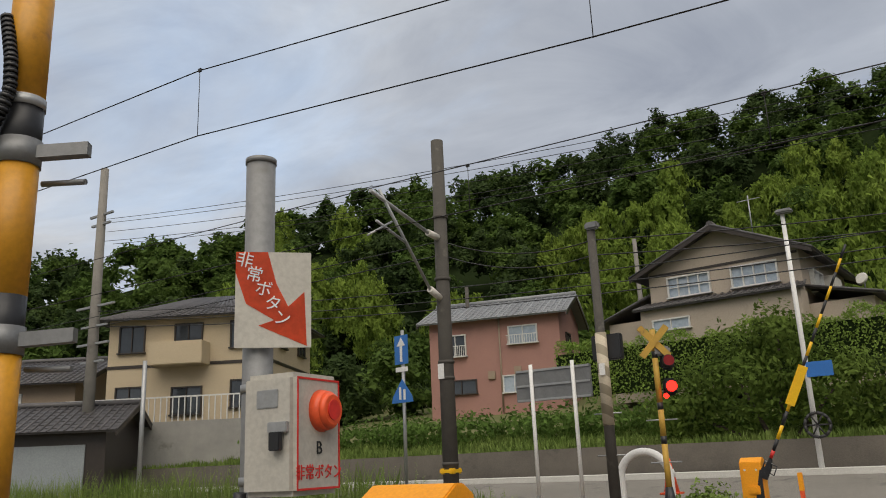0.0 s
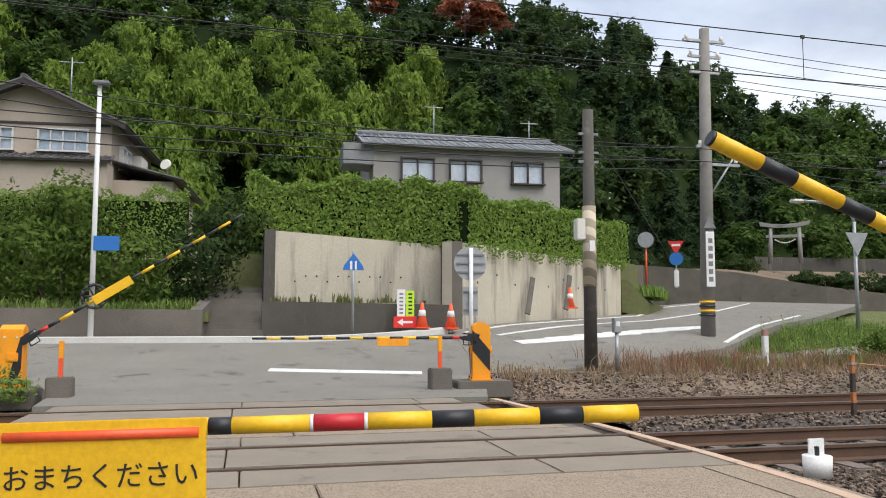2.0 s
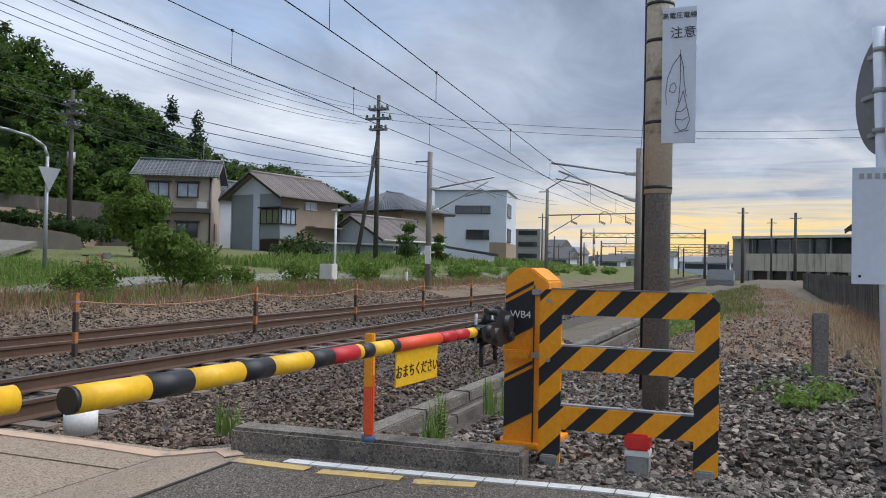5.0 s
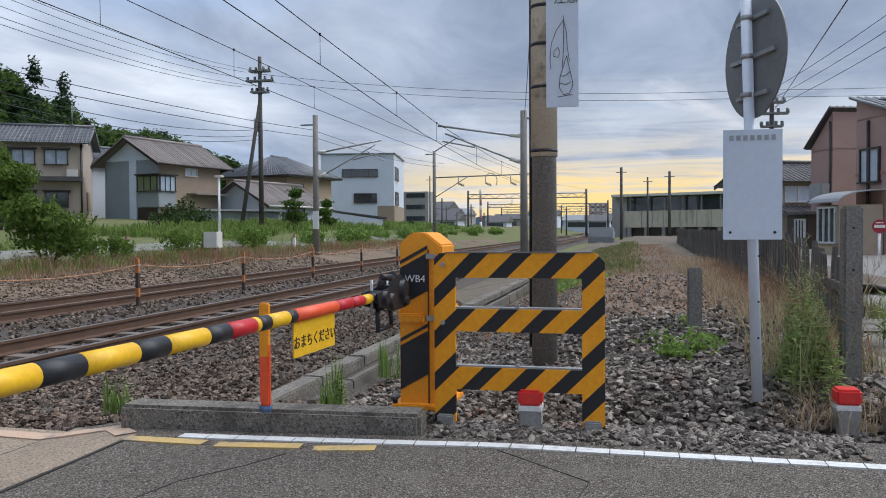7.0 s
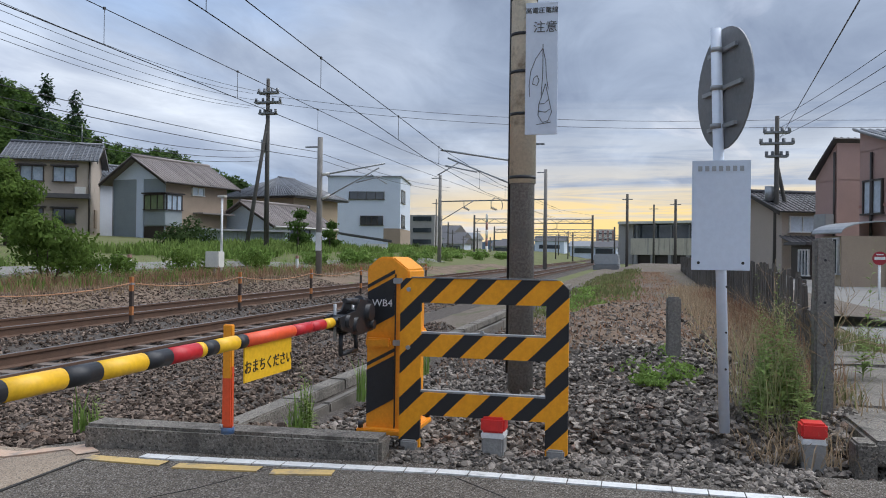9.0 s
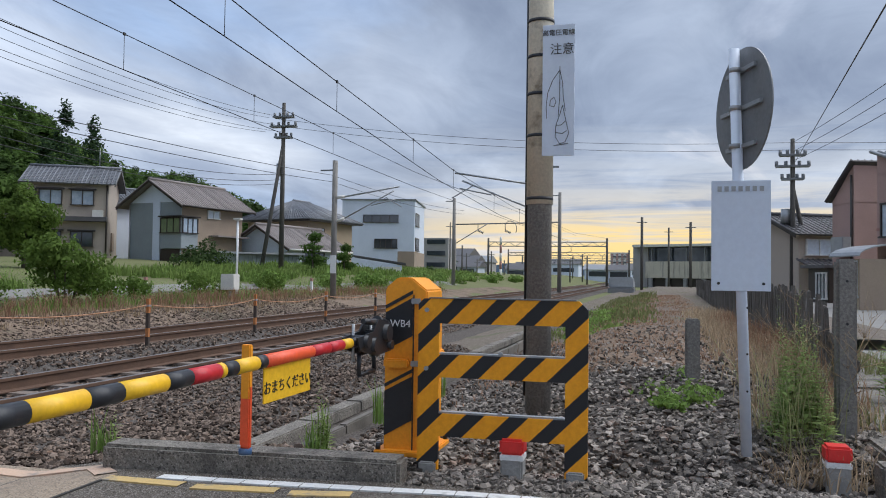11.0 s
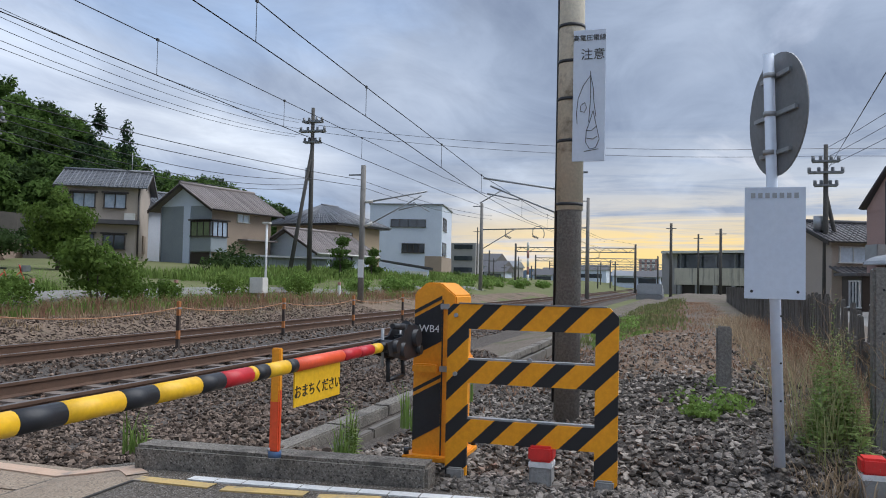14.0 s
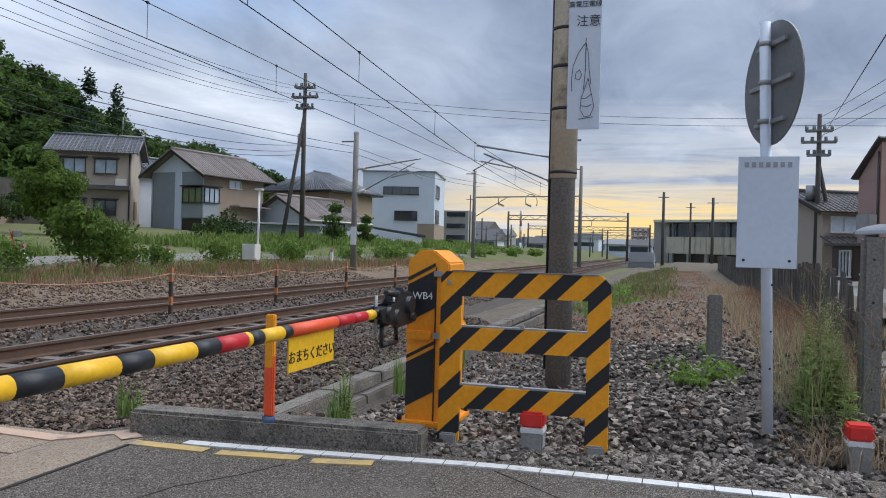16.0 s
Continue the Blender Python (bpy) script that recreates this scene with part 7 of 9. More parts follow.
# orange posts and rope between the tracks
M["rope_orange"] = material("faded_orange", (0.50, 0.19, 0.055), (0.38, 0.15, 0.055), 0.8, scale=8, fine=60, bump=0.2, stain=(0.2, 0.1, 0.05), stain_scale=9)
M["rope_dark"] = material("faded_black", (0.07, 0.05, 0.04), (0.045, 0.035, 0.03), 0.85, scale=8, fine=60, bump=0.2)
posts = []
for k, x in enumerate((3.69, 7.45, 11.0, 14.6, 18.2, 21.8, 25.4)):
    p = thing("rope_post", pose(x, 2.22, -0.09), "orange and black post carrying a rope between tracks", "post", "rope posts between the tracks")
    for a, b, c in ((0, 0.2, "rope_dark"), (0.2, 0.34, "rope_orange"), (0.34, 0.58, "rope_dark"), (0.58, 0.81, "rope_orange")):
        boxpart("band", (0, 0, (a + b) / 2), (0.055, 0.055, b - a - 0.001), M[c], p, 0.004)
    boxpart("rope_clip", (0, 0, 0.70), (0.075, 0.075, 0.03), M["galv"], p, 0.004)
    posts.append(x)
M["rope"] = material("orange_rope", (0.45, 0.23, 0.12), None, 0.8, bump=0)
for a, b in zip(posts, posts[1:]):
    bm = bmesh.new()
    n = 8
    for k in range(n):
        p, q = ((a + (b - a) * j / n, 2.22, 0.62 - 0.4 * (j / n) * (1 - j / n)) for j in (k, k + 1))
        tube(bm, p, q, 0.009, seg=5)
    solid("rope", bm, M["rope"], "faded orange rope between posts", "rope", group="ropes")

M["post_dark"] = material("post_dark", (0.235, 0.22, 0.20), (0.165, 0.153, 0.139), 0.9, scale=3, fine=60, bump=0.3, stain=(0.2, 0.19, 0.17), stain_scale=4, grain=0.5)
M["sign_ink"] = material("sign_ink", (0.07, 0.072, 0.08), None, 0.6, bump=0)
# ---- near roadside: concrete pole with a sign, round sign, fence ----
hp = taper_pole(1.97, -4.80, 0.3, 4.6, 0.092, 0.08, M["post_dark"], "concrete pole, cream above, with a warning sign", "catenary_mast")
tubepart("cream_sleeve", (0, 0, 1.37), (0, 0, 4.31), 0.096, M["cream_pole"], hp, 0.086, 18)
for z in (1.40, 1.85, 2.15, 2.42, 2.68):
    tubepart("strap", (0, 0, z), (0, 0, z + 0.022), 0.097, M["black"], hp, seg=18)
plate = boxpart("warning_plate", (-0.10, -0.14, 2.17), (0.012, 0.225, 0.93), M["pale_blue"], hp, 0.002, "white sheet warning of high voltage", Matrix.Rotation(radians(0), 3, "Z"))
lettering("sign_letters", "高電圧電線", 0.046, Matrix.Translation((-0.108, -0.14, 2.575)) @ SIDE, M["sign_ink"], plate)
lettering("sign_letters", "注意", 0.086, Matrix.Translation((-0.108, -0.165, 2.455)) @ SIDE, M["sign_ink"], plate)
bm = bmesh.new()
def drawn(*pts):
    """A thin line on the sheet through points: sideways from its middle, height."""
    for (u0, z0), (u1, z1) in zip(pts, pts[1:]):
        box_line(bm, Vector((-0.1075, u0 - 0.14, z0)), Vector((-0.1075, u1 - 0.14, z1)), 0.003, 0.004, Vector((1, 0, 0)))


drawn((-0.01, 2.34), (-0.01, 2.12), (0.0, 1.98))
drawn((-0.01, 2.31), (0.04, 2.24), (0.075, 2.15), (0.085, 2.05), (0.08, 1.97))
drawn((-0.01, 2.31), (-0.03, 2.22), (-0.035, 2.12), (-0.05, 2.02))
drawn((0.055, 2.10), (0.03, 2.12), (0.015, 2.085), (0.03, 2.05), (0.06, 2.06), (0.055, 2.10))
drawn((-0.03, 2.06), (-0.055, 1.95), (-0.075, 1.86), (-0.05, 1.80), (-0.01, 1.79), (0.02, 1.84), (0.015, 1.92), (-0.01, 1.99), (-0.03, 2.06))
drawn((-0.055, 1.95), (-0.02, 1.92), (0.015, 1.92))
drawn((-0.06, 1.88), (-0.03, 1.86), (0.02, 1.87))
drawn((-0.07, 1.79), (0.03, 1.775))
part("line_drawing", bm, M["sign_ink"], plate)
tubepart("cable_pipe", (0.02, 0.10, 0.0), (0.02, 0.092, 4.2), 0.012, M["black"], hp, seg=8)

rs = thing("road_sign", pose(0.88, -6.09, 0.20), "round sign seen from behind over a blank white plate", "road sign")
tubepart("post", (0, 0, 0), (0, 0.068, 2.22), 0.029, M["pale_blue"], rs, seg=16)
back = Vector((0.34, -0.94, 0))
flat = Vector((0.94, 0.34, 0))
tubepart("disc", Vector((0, 0.062, 1.89)) + back * 0.040, Vector((0, 0.062, 1.89)) + back * 0.050, 0.335, M["grey_metal"], rs, seg=40)
for z in (1.68, 1.89, 2.10):
    w = 0.48 if z == 1.89 else 0.34
    bm = bmesh.new()
    box_line(bm, Vector((0, 0.06, z)) + back * 0.032 - flat * w / 2, Vector((0, 0.06, z)) + back * 0.032 + flat * w / 2, 0.022, 0.022, Vector((0, 0, 1)))
    part("rib", bm, M["galv"], rs)
    tubepart("clamp", (0, 0.06, z - 0.012), (0, 0.06, z + 0.014), 0.034, M["galv"], rs, seg=14)
wp = boxpart("blank_plate", (-0.034, 0.034, 1.19), (0.006, 0.305, 0.60), M["pale_blue"], rs, 0.002)
for k in range(7):
    boxpart("text_bar", (-0.0385, 0.144 - 0.036 * k, 1.445), (0.002, 0.022, 0.028), M["galv"], wp)
for x in (0.115, -0.115):
    tubepart("bolt", (-0.036, x + 0.034, 0.93), (-0.042, x + 0.034, 0.93), 0.008, M["black"], wp, seg=8)
for z in (0.35, 0.55, 0.8):
    tubepart("hole", (-0.028, 0.0, z), (-0.0305, 0.0, z), 0.006, M["black"], rs, seg=8)

fpost = thing("fence_post", pose(1.42, -6.69, 0.1), "old dark concrete post at the end of the fence", "post")
boxpart("shaft", (0, 0, 0.57), (0.105, 0.11, 1.22), M["post_dark"], fpost, 0.015)
for z in (0.3, 0.55, 0.8, 1.05):
    tubepart("hole", (-0.054, 0.0, z), (-0.0565, 0.0, z), 0.008, M["black"], fpost, seg=8)
boxpart("rail_stub", (0.09, -0.06, 0.55), (0.16, 0.05, 0.08), M["wood"], fpost, 0.01)
wpst = thing("wooden_post", pose(2.64, -5.88, 0.36, 0, 2, 0), "short weathered grey post in dry grass", "post")
boxpart("shaft", (0, 0, 0.22), (0.108, 0.108, 0.54), M["post_dark"], wpst, 0.012)


def picket_fence():
    f = thing("fence", pose(0, 0, 0), "dark weathered picket fence along the railway", "fence")
    bm = bmesh.new()
    box(bm, (0, 0, 0), (0.075, 0.03, 1.0), 0.006)
    me = finish("picket", bm, M["wood"])
    x = 2.3
    while x < 42:
        ob = new("picket", me)
        ob.parent = f
        y = -6.86 - 0.02 * x
        ob.location = (x, y, 0.46 + 0.12 * smooth(2.0, 6.0, x) + random.uniform(-0.05, 0.03))
        ob.rotation_euler = (radians(random.uniform(-3, 3)), radians(random.uniform(-2.5, 2.5)), radians(random.uniform(-6, 6)))
        x += 0.16 if x < 4.5 else 0.115 if x < 14 else 0.16
    for z in (0.35, 0.85):
        bm = bmesh.new()
        box_line(bm, Vector((2.25, -6.905, z - 0.15)), Vector((8, -7.05, z)), 0.07, 0.04, Vector((0, 0, 1)))
        box_line(bm, Vector((8, -7.05, z)), Vector((42, -7.73, z)), 0.07, 0.04, Vector((0, 0, 1)))
        part("rail", bm, M["wood"], f)


picket_fence()

# cable trough and gutter slabs
tr = thing("cable_trough", pose(0, 0, 0), "weathered concrete cable trough in the ballast", "cable trough", kind="structure")
for k in range(26):
    x = 1.55 + k * 1.0
    boxpart("lid", (x, -2.98, -0.04 + 0.004 * (k % 3)), (0.985, 0.16, 0.10), M["kerb_old"], tr, 0.01)
    boxpart("side", (x, -3.28, -0.09 + 0.006 * (k % 2)), (0.985, 0.07, 0.16), M["dark_concrete"], tr, 0.01)
gs = thing("gutter_cover", pose(0, 0, 0), "cracked concrete slabs over a roadside gutter", "slab", kind="structure")
for k in range(7):
    boxpart("slab", (1.12 + k * 1.02, -7.30 - 0.012 * k, 0.185 + 0.012 * (k % 2)), (1.0, 1.06, 0.13), M["kerb_old"], gs, 0.018, rot=Matrix.Rotation(radians((0.8, -0.5, 0.4, -1.1, 0.6, 0.3, -0.4)[k]), 3, "X"))
for x, y, sx, sy, z in ((0.66, -6.73, 0.16, 0.10, 0.04), (4.4, -6.76, 7.0, 0.10, -0.03), (4.4, -7.92, 7.2, 0.10, -0.08)):
    boxpart("gutter_wall", (x, y, z), (sx, sy, 0.42), M["kerb_old"], gs, 0.012)
grid_road("road_side", [(0.5, -8.1), (14, -8.6), (60, -11.2)], [(0.9, -14), (14, -13.4), (60, -15.5)], lambda x, y: 0.13 + 0.03 * smooth(3, 9, x), M["lane"], "pale concrete side road behind the fence", 0.2)
can = thing("white_box", pose(0.42, -1.2, -0.03), "small white plastic junction tub by the rail", "box")
tubepart("tub", (0, 0, 0), (0, 0, 0.16), 0.105, M["white"], can, 0.11, 16)
boxpart("back_plate", (0.04, 0.06, 0.17), (0.14, 0.02, 0.22), M["white"], can, 0.004)
boxpart("pin", (0.0, 0.0, 0.17), (0.025, 0.025, 0.12), M["black"], can)

# cabinet beyond the tracks
cb = thing("signal_cabinet", pose(21.9, 9.0, 0.0), "white equipment cabinet on a post beyond the tracks", "cabinet")
tubepart("leg", (0, 0, 0), (0, 0, 0.5), 0.05, M["galv"], cb)
boxpart("case", (0, 0, 0.82), (0.42, 0.52, 0.56), M["off_white"], cb, 0.02)
tubepart("pipe", (0.1, -0.2, 0.4), (0.1, -0.2, 3.05), 0.04, M["white"], cb)
boxpart("lamp", (0.1, -0.2, 3.05), (0.2, 0.3, 0.08), M["off_white"], cb, 0.02)


def bicycle(m):
    b = thing("bicycle", m, "red city bicycle with a front basket, parked", "bicycle")
    for x in (-0.52, 0.52):
        bm = bmesh.new()
        for k in range(18):
            a, c = (2 * math.pi * j / 18 for j in (k, k + 1))
            tube(bm, (x + 0.31 * math.cos(a), 0, 0.33 + 0.31 * math.sin(a)), (x + 0.31 * math.cos(c), 0, 0.33 + 0.31 * math.sin(c)), 0.02, seg=6)
        w = part("wheel", bm, M["black"], b)
        bm = bmesh.new()
        for k in range(8):
            a = math.pi * k / 8
            tube(bm, (x - 0.3 * math.cos(a), 0, 0.33 - 0.3 * math.sin(a)), (x + 0.3 * math.cos(a), 0, 0.33 + 0.3 * math.sin(a)), 0.004, seg=4)
        part("spokes", bm, M["galv"], w)
    bm = bmesh.new()
    for p, q in (((-0.52, 0, 0.33), (-0.05, 0, 0.35)), ((-0.05, 0, 0.35), (0.36, 0, 0.75)), ((-0.05, 0, 0.35), (-0.2, 0, 0.82)), ((0.36, 0, 0.75), (0.52, 0, 0.33)), ((0.36, 0, 0.75), (0.3, 0, 1.0)), ((-0.52, 0, 0.33), (-0.18, 0, 0.75))):
        tube(bm, p, q, 0.022, seg=8)
    part("frame", bm, M["red"], b)
    boxpart("saddle", (-0.22, 0, 0.86), (0.24, 0.16, 0.06), M["black"], b, 0.02)
    tubepart("handlebar", (0.28, -0.26, 1.02), (0.28, 0.26, 1.02), 0.014, M["galv"], b, seg=8)
    boxpart("basket", (0.52, 0, 0.86), (0.28, 0.32, 0.24), M["grey_metal"], b, 0.01)


bicycle(pose(19.9, 18.1, 0.38, 0, 0, -38))
for x, y in ((7.6, 9.5), (15.2, 12.6), (18.6, 15.8), (22.0, 12.5), (30, 9.5)):
    s = thing("lane_marker", pose(x, y, 0.15), "white marker post with a rusty red top", "marker post", "lane marker posts")
    boxpart("post", (0, 0, 0.3), (0.13, 0.10, 0.7), M["white"], s, 0.01)
    boxpart("top", (0, 0, 0.72), (0.14, 0.11, 0.14), M["w_pink"], s, 0.01)


# ---- right-hand buildings and the distance ----
def pink_corner_house():
    h = thing("house", pose(26.64, -13.84, 0.0, 0, 0, 18), "pinkish brown two-storey house with a canopy porch", "house")
    w = 1.75
    walls_of(h, 0, w, -9, 0, -0.5, 5.0, M["w_pink_brown"])
    bm = bmesh.new()
    prism(bm, [(0, 4.95), (w, 4.95), (w, 5.75), (0, 5.15)], -9, 0)
    part("gable_end", bm, M["w_pink_brown"], h)
    tiled_plane((w + 0.12, -9.2, 5.78), (w + 0.12, 0.2, 5.78), (-0.35, 0.2, 5.06), (-0.35, -9.2, 5.06), M["tile_grey"], h)
    for k in range(3):
        boxpart("solar_panel", (w * 0.45, -1.3 - 1.7 * k, 5.62), (w * 0.75, 1.55, 0.06), M["glass"], h, 0.01, rot=Matrix.Rotation(radians(-8), 3, "Y"))
        tubepart("panel_rail", (0.1, -1.3 - 1.7 * k, 5.3), (0.1, -1.3 - 1.7 * k, 5.75), 0.03, M["galv"], h, seg=6)
    for x in (-0.06, w * 0.55):
        tubepart("downpipe", (x, 0.06 if x > 0 else -0.25, -0.3), (x, 0.06 if x > 0 else -0.25, 4.9), 0.05, M["sash_dark"], h)
    boxpart("band", (w / 2, 0.01, 3.0), (w, 0.05, 0.10), M["w_pink"], h)
    window(h, (w * 0.5, 0, 3.3), 1.15, 1.25, "y+", M["sash_dark"], "curtain", 2)
    window(h, (0, -2.4, 3.4), 1.4, 1.1, "x-", M["sash_dark"], "glass", 2)
    bm = bmesh.new()
    for k in range(6):
        a, b = (math.pi * 0.5 * j / 6 for j in (k, k + 1))
        box_line(bm, Vector((w * 0.55, 1.7 - 1.7 * (1 - math.cos(a)), 2.0 + 0.42 * math.sin(a))), Vector((w * 0.55, 1.7 - 1.7 * (1 - math.cos(b)), 2.0 + 0.42 * math.sin(b))), 0.04, w * 1.1, Vector((0, 0, 1)))
    part("canopy", bm, M["galv"], h)
    boxpart("porch_screen", (0.1, 0.85, 0.75), (0.06, 1.6, 2.3), M["w_brown"], h, 0.01)
    boxpart("porch", (w * 0.62, 0.75, 0.75), (w * 0.75, 1.4, 2.3), M["w_cream"], h, 0.02)
    window(h, (w * 0.62, 1.45, 1.2), w * 0.66, 1.3, "y+", M["sash_white"], "glass", 3)
    k = thing("house", pose(34.84, -13.94, 0.0, 0, 0, 18), "tall pinkish house with a slanting roof", "house")
    v = 1.75
    walls_of(k, 0, v, -7, 0, -0.5, 4.6, M["w_pink_brown"])
    bm = bmesh.new()
    prism(bm, [(0, 4.55), (v, 4.55), (v, 4.75), (0, 6.25)], -7, 0)
    part("gable_end", bm, M["w_pink_brown"], k)
    tiled_plane((-0.2, 0.2, 6.36), (-0.2, -7.2, 6.36), (v + 0.2, -7.2, 4.72), (v + 0.2, 0.2, 4.72), M["tile_dark"], k)
    tubepart("downpipe", (v * 0.06, 0.06, 0), (v * 0.06, 0.06, 5.8), 0.05, M["sash_dark"], k)
    boxpart("aircon", (v * 0.3, 0.3, 2.7), (1.0, 0.4, 0.75), M["galv"], k, 0.03)
    boxpart("aircon_shelf", (v * 0.3, 0.3, 2.28), (1.1, 0.5, 0.06), M["sash_dark"], k)
    boxpart("lean_to_roof", (v * 0.5, 0.7, 1.75), (v + 0.3, 1.5, 0.14), M["tile_dark"], k, 0.02, rot=None)
    boxpart("lean_to", (v * 0.5, 0.6, 0.6), (v, 1.1, 2.2), M["sash_dark"], k, 0.02)
    window(k, (v * 0.3, 1.15, 0.9), v * 0.5, 1.2, "y+", M["sash_white"], "glass", 3)
    g = thing("house", pose(42.5, -12.9, 0.0, 0, 0, 25), "tan house with a low tiled roof", "house")
    gl = gable_roof(g, 0, 5, -8, 0, 3.7, 1.0, M["tile_dark"], "y", 0.5)
    walls_of(g, 0, 5, -8, 0, -0.5, 3.7, M["w_beige"], gl)
    window(g, (0, -1.2, 2.9), 1.6, 0.9, "x-", M["sash_white"], "curtain", 2)
    tiled_plane((-0.1, -7, 2.2), (-0.1, 0.2, 2.2), (-1.8, 0.2, 1.6), (-1.8, -7, 1.6), M["tile_dark"], g)
    rsn = thing("stop_plate", pose(17.5, -11.17, 0.2), "round red plate on a white stick by the road", "sign")
    tubepart("stick", (0, 0, -0.2), (0, 0, 0.8), 0.03, M["white"], rsn)
    tubepart("disc", (-0.04, 0, 0.95), (-0.02, 0, 0.95), 0.165, M["stop_red"], rsn, seg=28)
    for z, sz in ((0.95, 0.07), (1.04, 0.025)):
        boxpart("text_bar", (-0.044, 0, z), (0.004, 0.24 - (0.08 if z > 1 else 0), sz), M["white"], rsn)


M["stop_red"] = material("stop_red", (0.36, 0.02, 0.035), None, 0.5, bump=0.02, obj=1)
M["w_pink_brown"] = material("render_pink_brown", (0.45, 0.30, 0.26), (0.38, 0.255, 0.225), 0.85, scale=0.7, fine=30, bump=0.1)
pink_corner_house()


def station():
    s = thing("station_building", pose(116.2, -3.0, 0), "pale elevated station deck with a dark underside and flat roof", "building")
    yaw = Matrix.Rotation(radians(-28), 3, "Z")

    def block(name, c, size, mat, bev=0.03):
        boxpart(name, yaw @ Vector(c), size, M[mat], s, bev, rot=yaw)
    block("block", (1, -1.2, 2.4), (5, 2.4, 7.0), "w_grey")
    block("deck_wall", (0, -14, 2.3), (5, 23, 2.3), "pale_concrete")
    block("underside", (0.4, -14, 0.3), (4.6, 23, 1.7), "sash_dark")
    block("roof", (0.6, -11, 5.65), (6.5, 21, 0.35), "off_white")
    block("glass_band", (0.9, -11, 4.4), (4.4, 18, 1.9), "glass")
    for k in range(8):
        block("column", (-1.9, -3.2 - 2.6 * k, 4.5), (0.22, 0.22, 2.2), "grey_metal")
        block("pier", (-2.2, -3.2 - 2.6 * k, 0.3), (0.5, 0.5, 1.8), "concrete")
    for k in range(5):
        block("wall_joint", (-2.515, -5.2 - 4.0 * k, 2.3), (0.03, 0.06, 2.2), "grey_metal", 0)
    t = thing("tower_block", pose(296, 7.3, 0), "distant red and white apartment block", "building")
    boxpart("wall", (0, 0, 5), (8, 6.6, 9.8), M["off_white"], t)
    for k in range(4):
        boxpart("stripe", (-4.05, -2.7 + 1.8 * k, 5), (0.2, 0.8, 9.4), M["w_pink"], t)
    for k in range(4):
        boxpart("window_band", (-4.08, 0, 2.0 + 2.2 * k), (0.1, 6.0, 0.6), M["glass"], t)
    u = thing("apartment_block", pose(121, 28, 0), "grey distant apartment block", "building")
    boxpart("wall", (0, 0, 3.4), (5, 4, 7.2), M["w_grey"], u)
    for k in range(4):
        boxpart("window_band", (-2.55, 0, 1 + 1.8 * k), (0.1, 3, 0.7), M["glass"], u)
    v = thing("maintenance_car", pose(70, -2.6, -0.55), "pale grey track maintenance vehicle parked on a siding", "vehicle")
    boxpart("chassis", (0, 0, 0.55), (5.5, 2.2, 0.5), M["grey_metal"], v, 0.05)
    boxpart("cab", (-0.8, 0, 1.25), (2.6, 2.1, 1.0), M["galv"], v, 0.12)
    boxpart("bed", (1.6, 0, 1.05), (2.2, 2.1, 0.6), M["galv"], v, 0.05)
    for x in (-1.7, 1.7):
        for y in (-0.6, 0.6):
            tubepart("wheel", (x, y - 0.08, 0.32), (x, y + 0.08, 0.32), 0.32, M["black"], v)
    for x, y, z0, w, d, hh in ((200, 40, 0, 12, 9, 4.6), (230, 52, 0, 16, 10, 7), (128, 24.5, 0, 6, 3.4, 2.6), (165, 34, 0, 8, 6, 4.2), (210, 27, 0, 9, 7, 3.6), (150, 20, 0, 7, 4, 2.4), (200, 8, 0, 9, 7, 3.0), (170, 2, 0, 8, 5, 2.6), (250, 22, 0, 12, 9, 5.0), (270, -2, 0, 12, 12, 4.0)):
        b = thing("distant_building", pose(x, y, z0), "distant plain town building", "building", "distant town buildings")
        boxpart("wall", (0, 0, hh / 2), (w, d, hh), M["w_white" if (x + y) % 3 else "w_grey"], b)
        bm = bmesh.new()
        prism(bm, [(-w / 2 - 0.5, hh), (w / 2 + 0.5, hh), (0, hh + 0.3 + 0.12 * w)], -d / 2 - 0.4, d / 2 + 0.4)
        part("roof", bm, M["tile_dark" if int(x) % 20 else "tile_grey"], b)
        boxpart("window_band", (-w / 2 - 0.05, 0, hh * 0.65), (0.08, d * 0.7, 1.2), M["glass"], b)


station()

# far mountains, the blue haze before them put into their colour
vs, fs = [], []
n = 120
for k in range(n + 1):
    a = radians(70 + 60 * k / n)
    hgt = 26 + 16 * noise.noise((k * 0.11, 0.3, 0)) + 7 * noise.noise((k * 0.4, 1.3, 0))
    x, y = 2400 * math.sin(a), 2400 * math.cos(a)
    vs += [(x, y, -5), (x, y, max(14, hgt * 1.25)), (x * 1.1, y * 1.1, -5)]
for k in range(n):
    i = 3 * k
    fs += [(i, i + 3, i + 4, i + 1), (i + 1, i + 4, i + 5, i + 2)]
M["far_hill_hazed"] = material("far_hill_hazed", (0.16, 0.21, 0.29), (0.14, 0.19, 0.27), 1.0, scale=0.01, fine=0.1, bump=0)
tagged(new("backdrop_hills", raw("backdrop_hills", vs, fs, [M["far_hill_hazed"]])), "hazy blue distant mountains", "mountains", kind="structure")

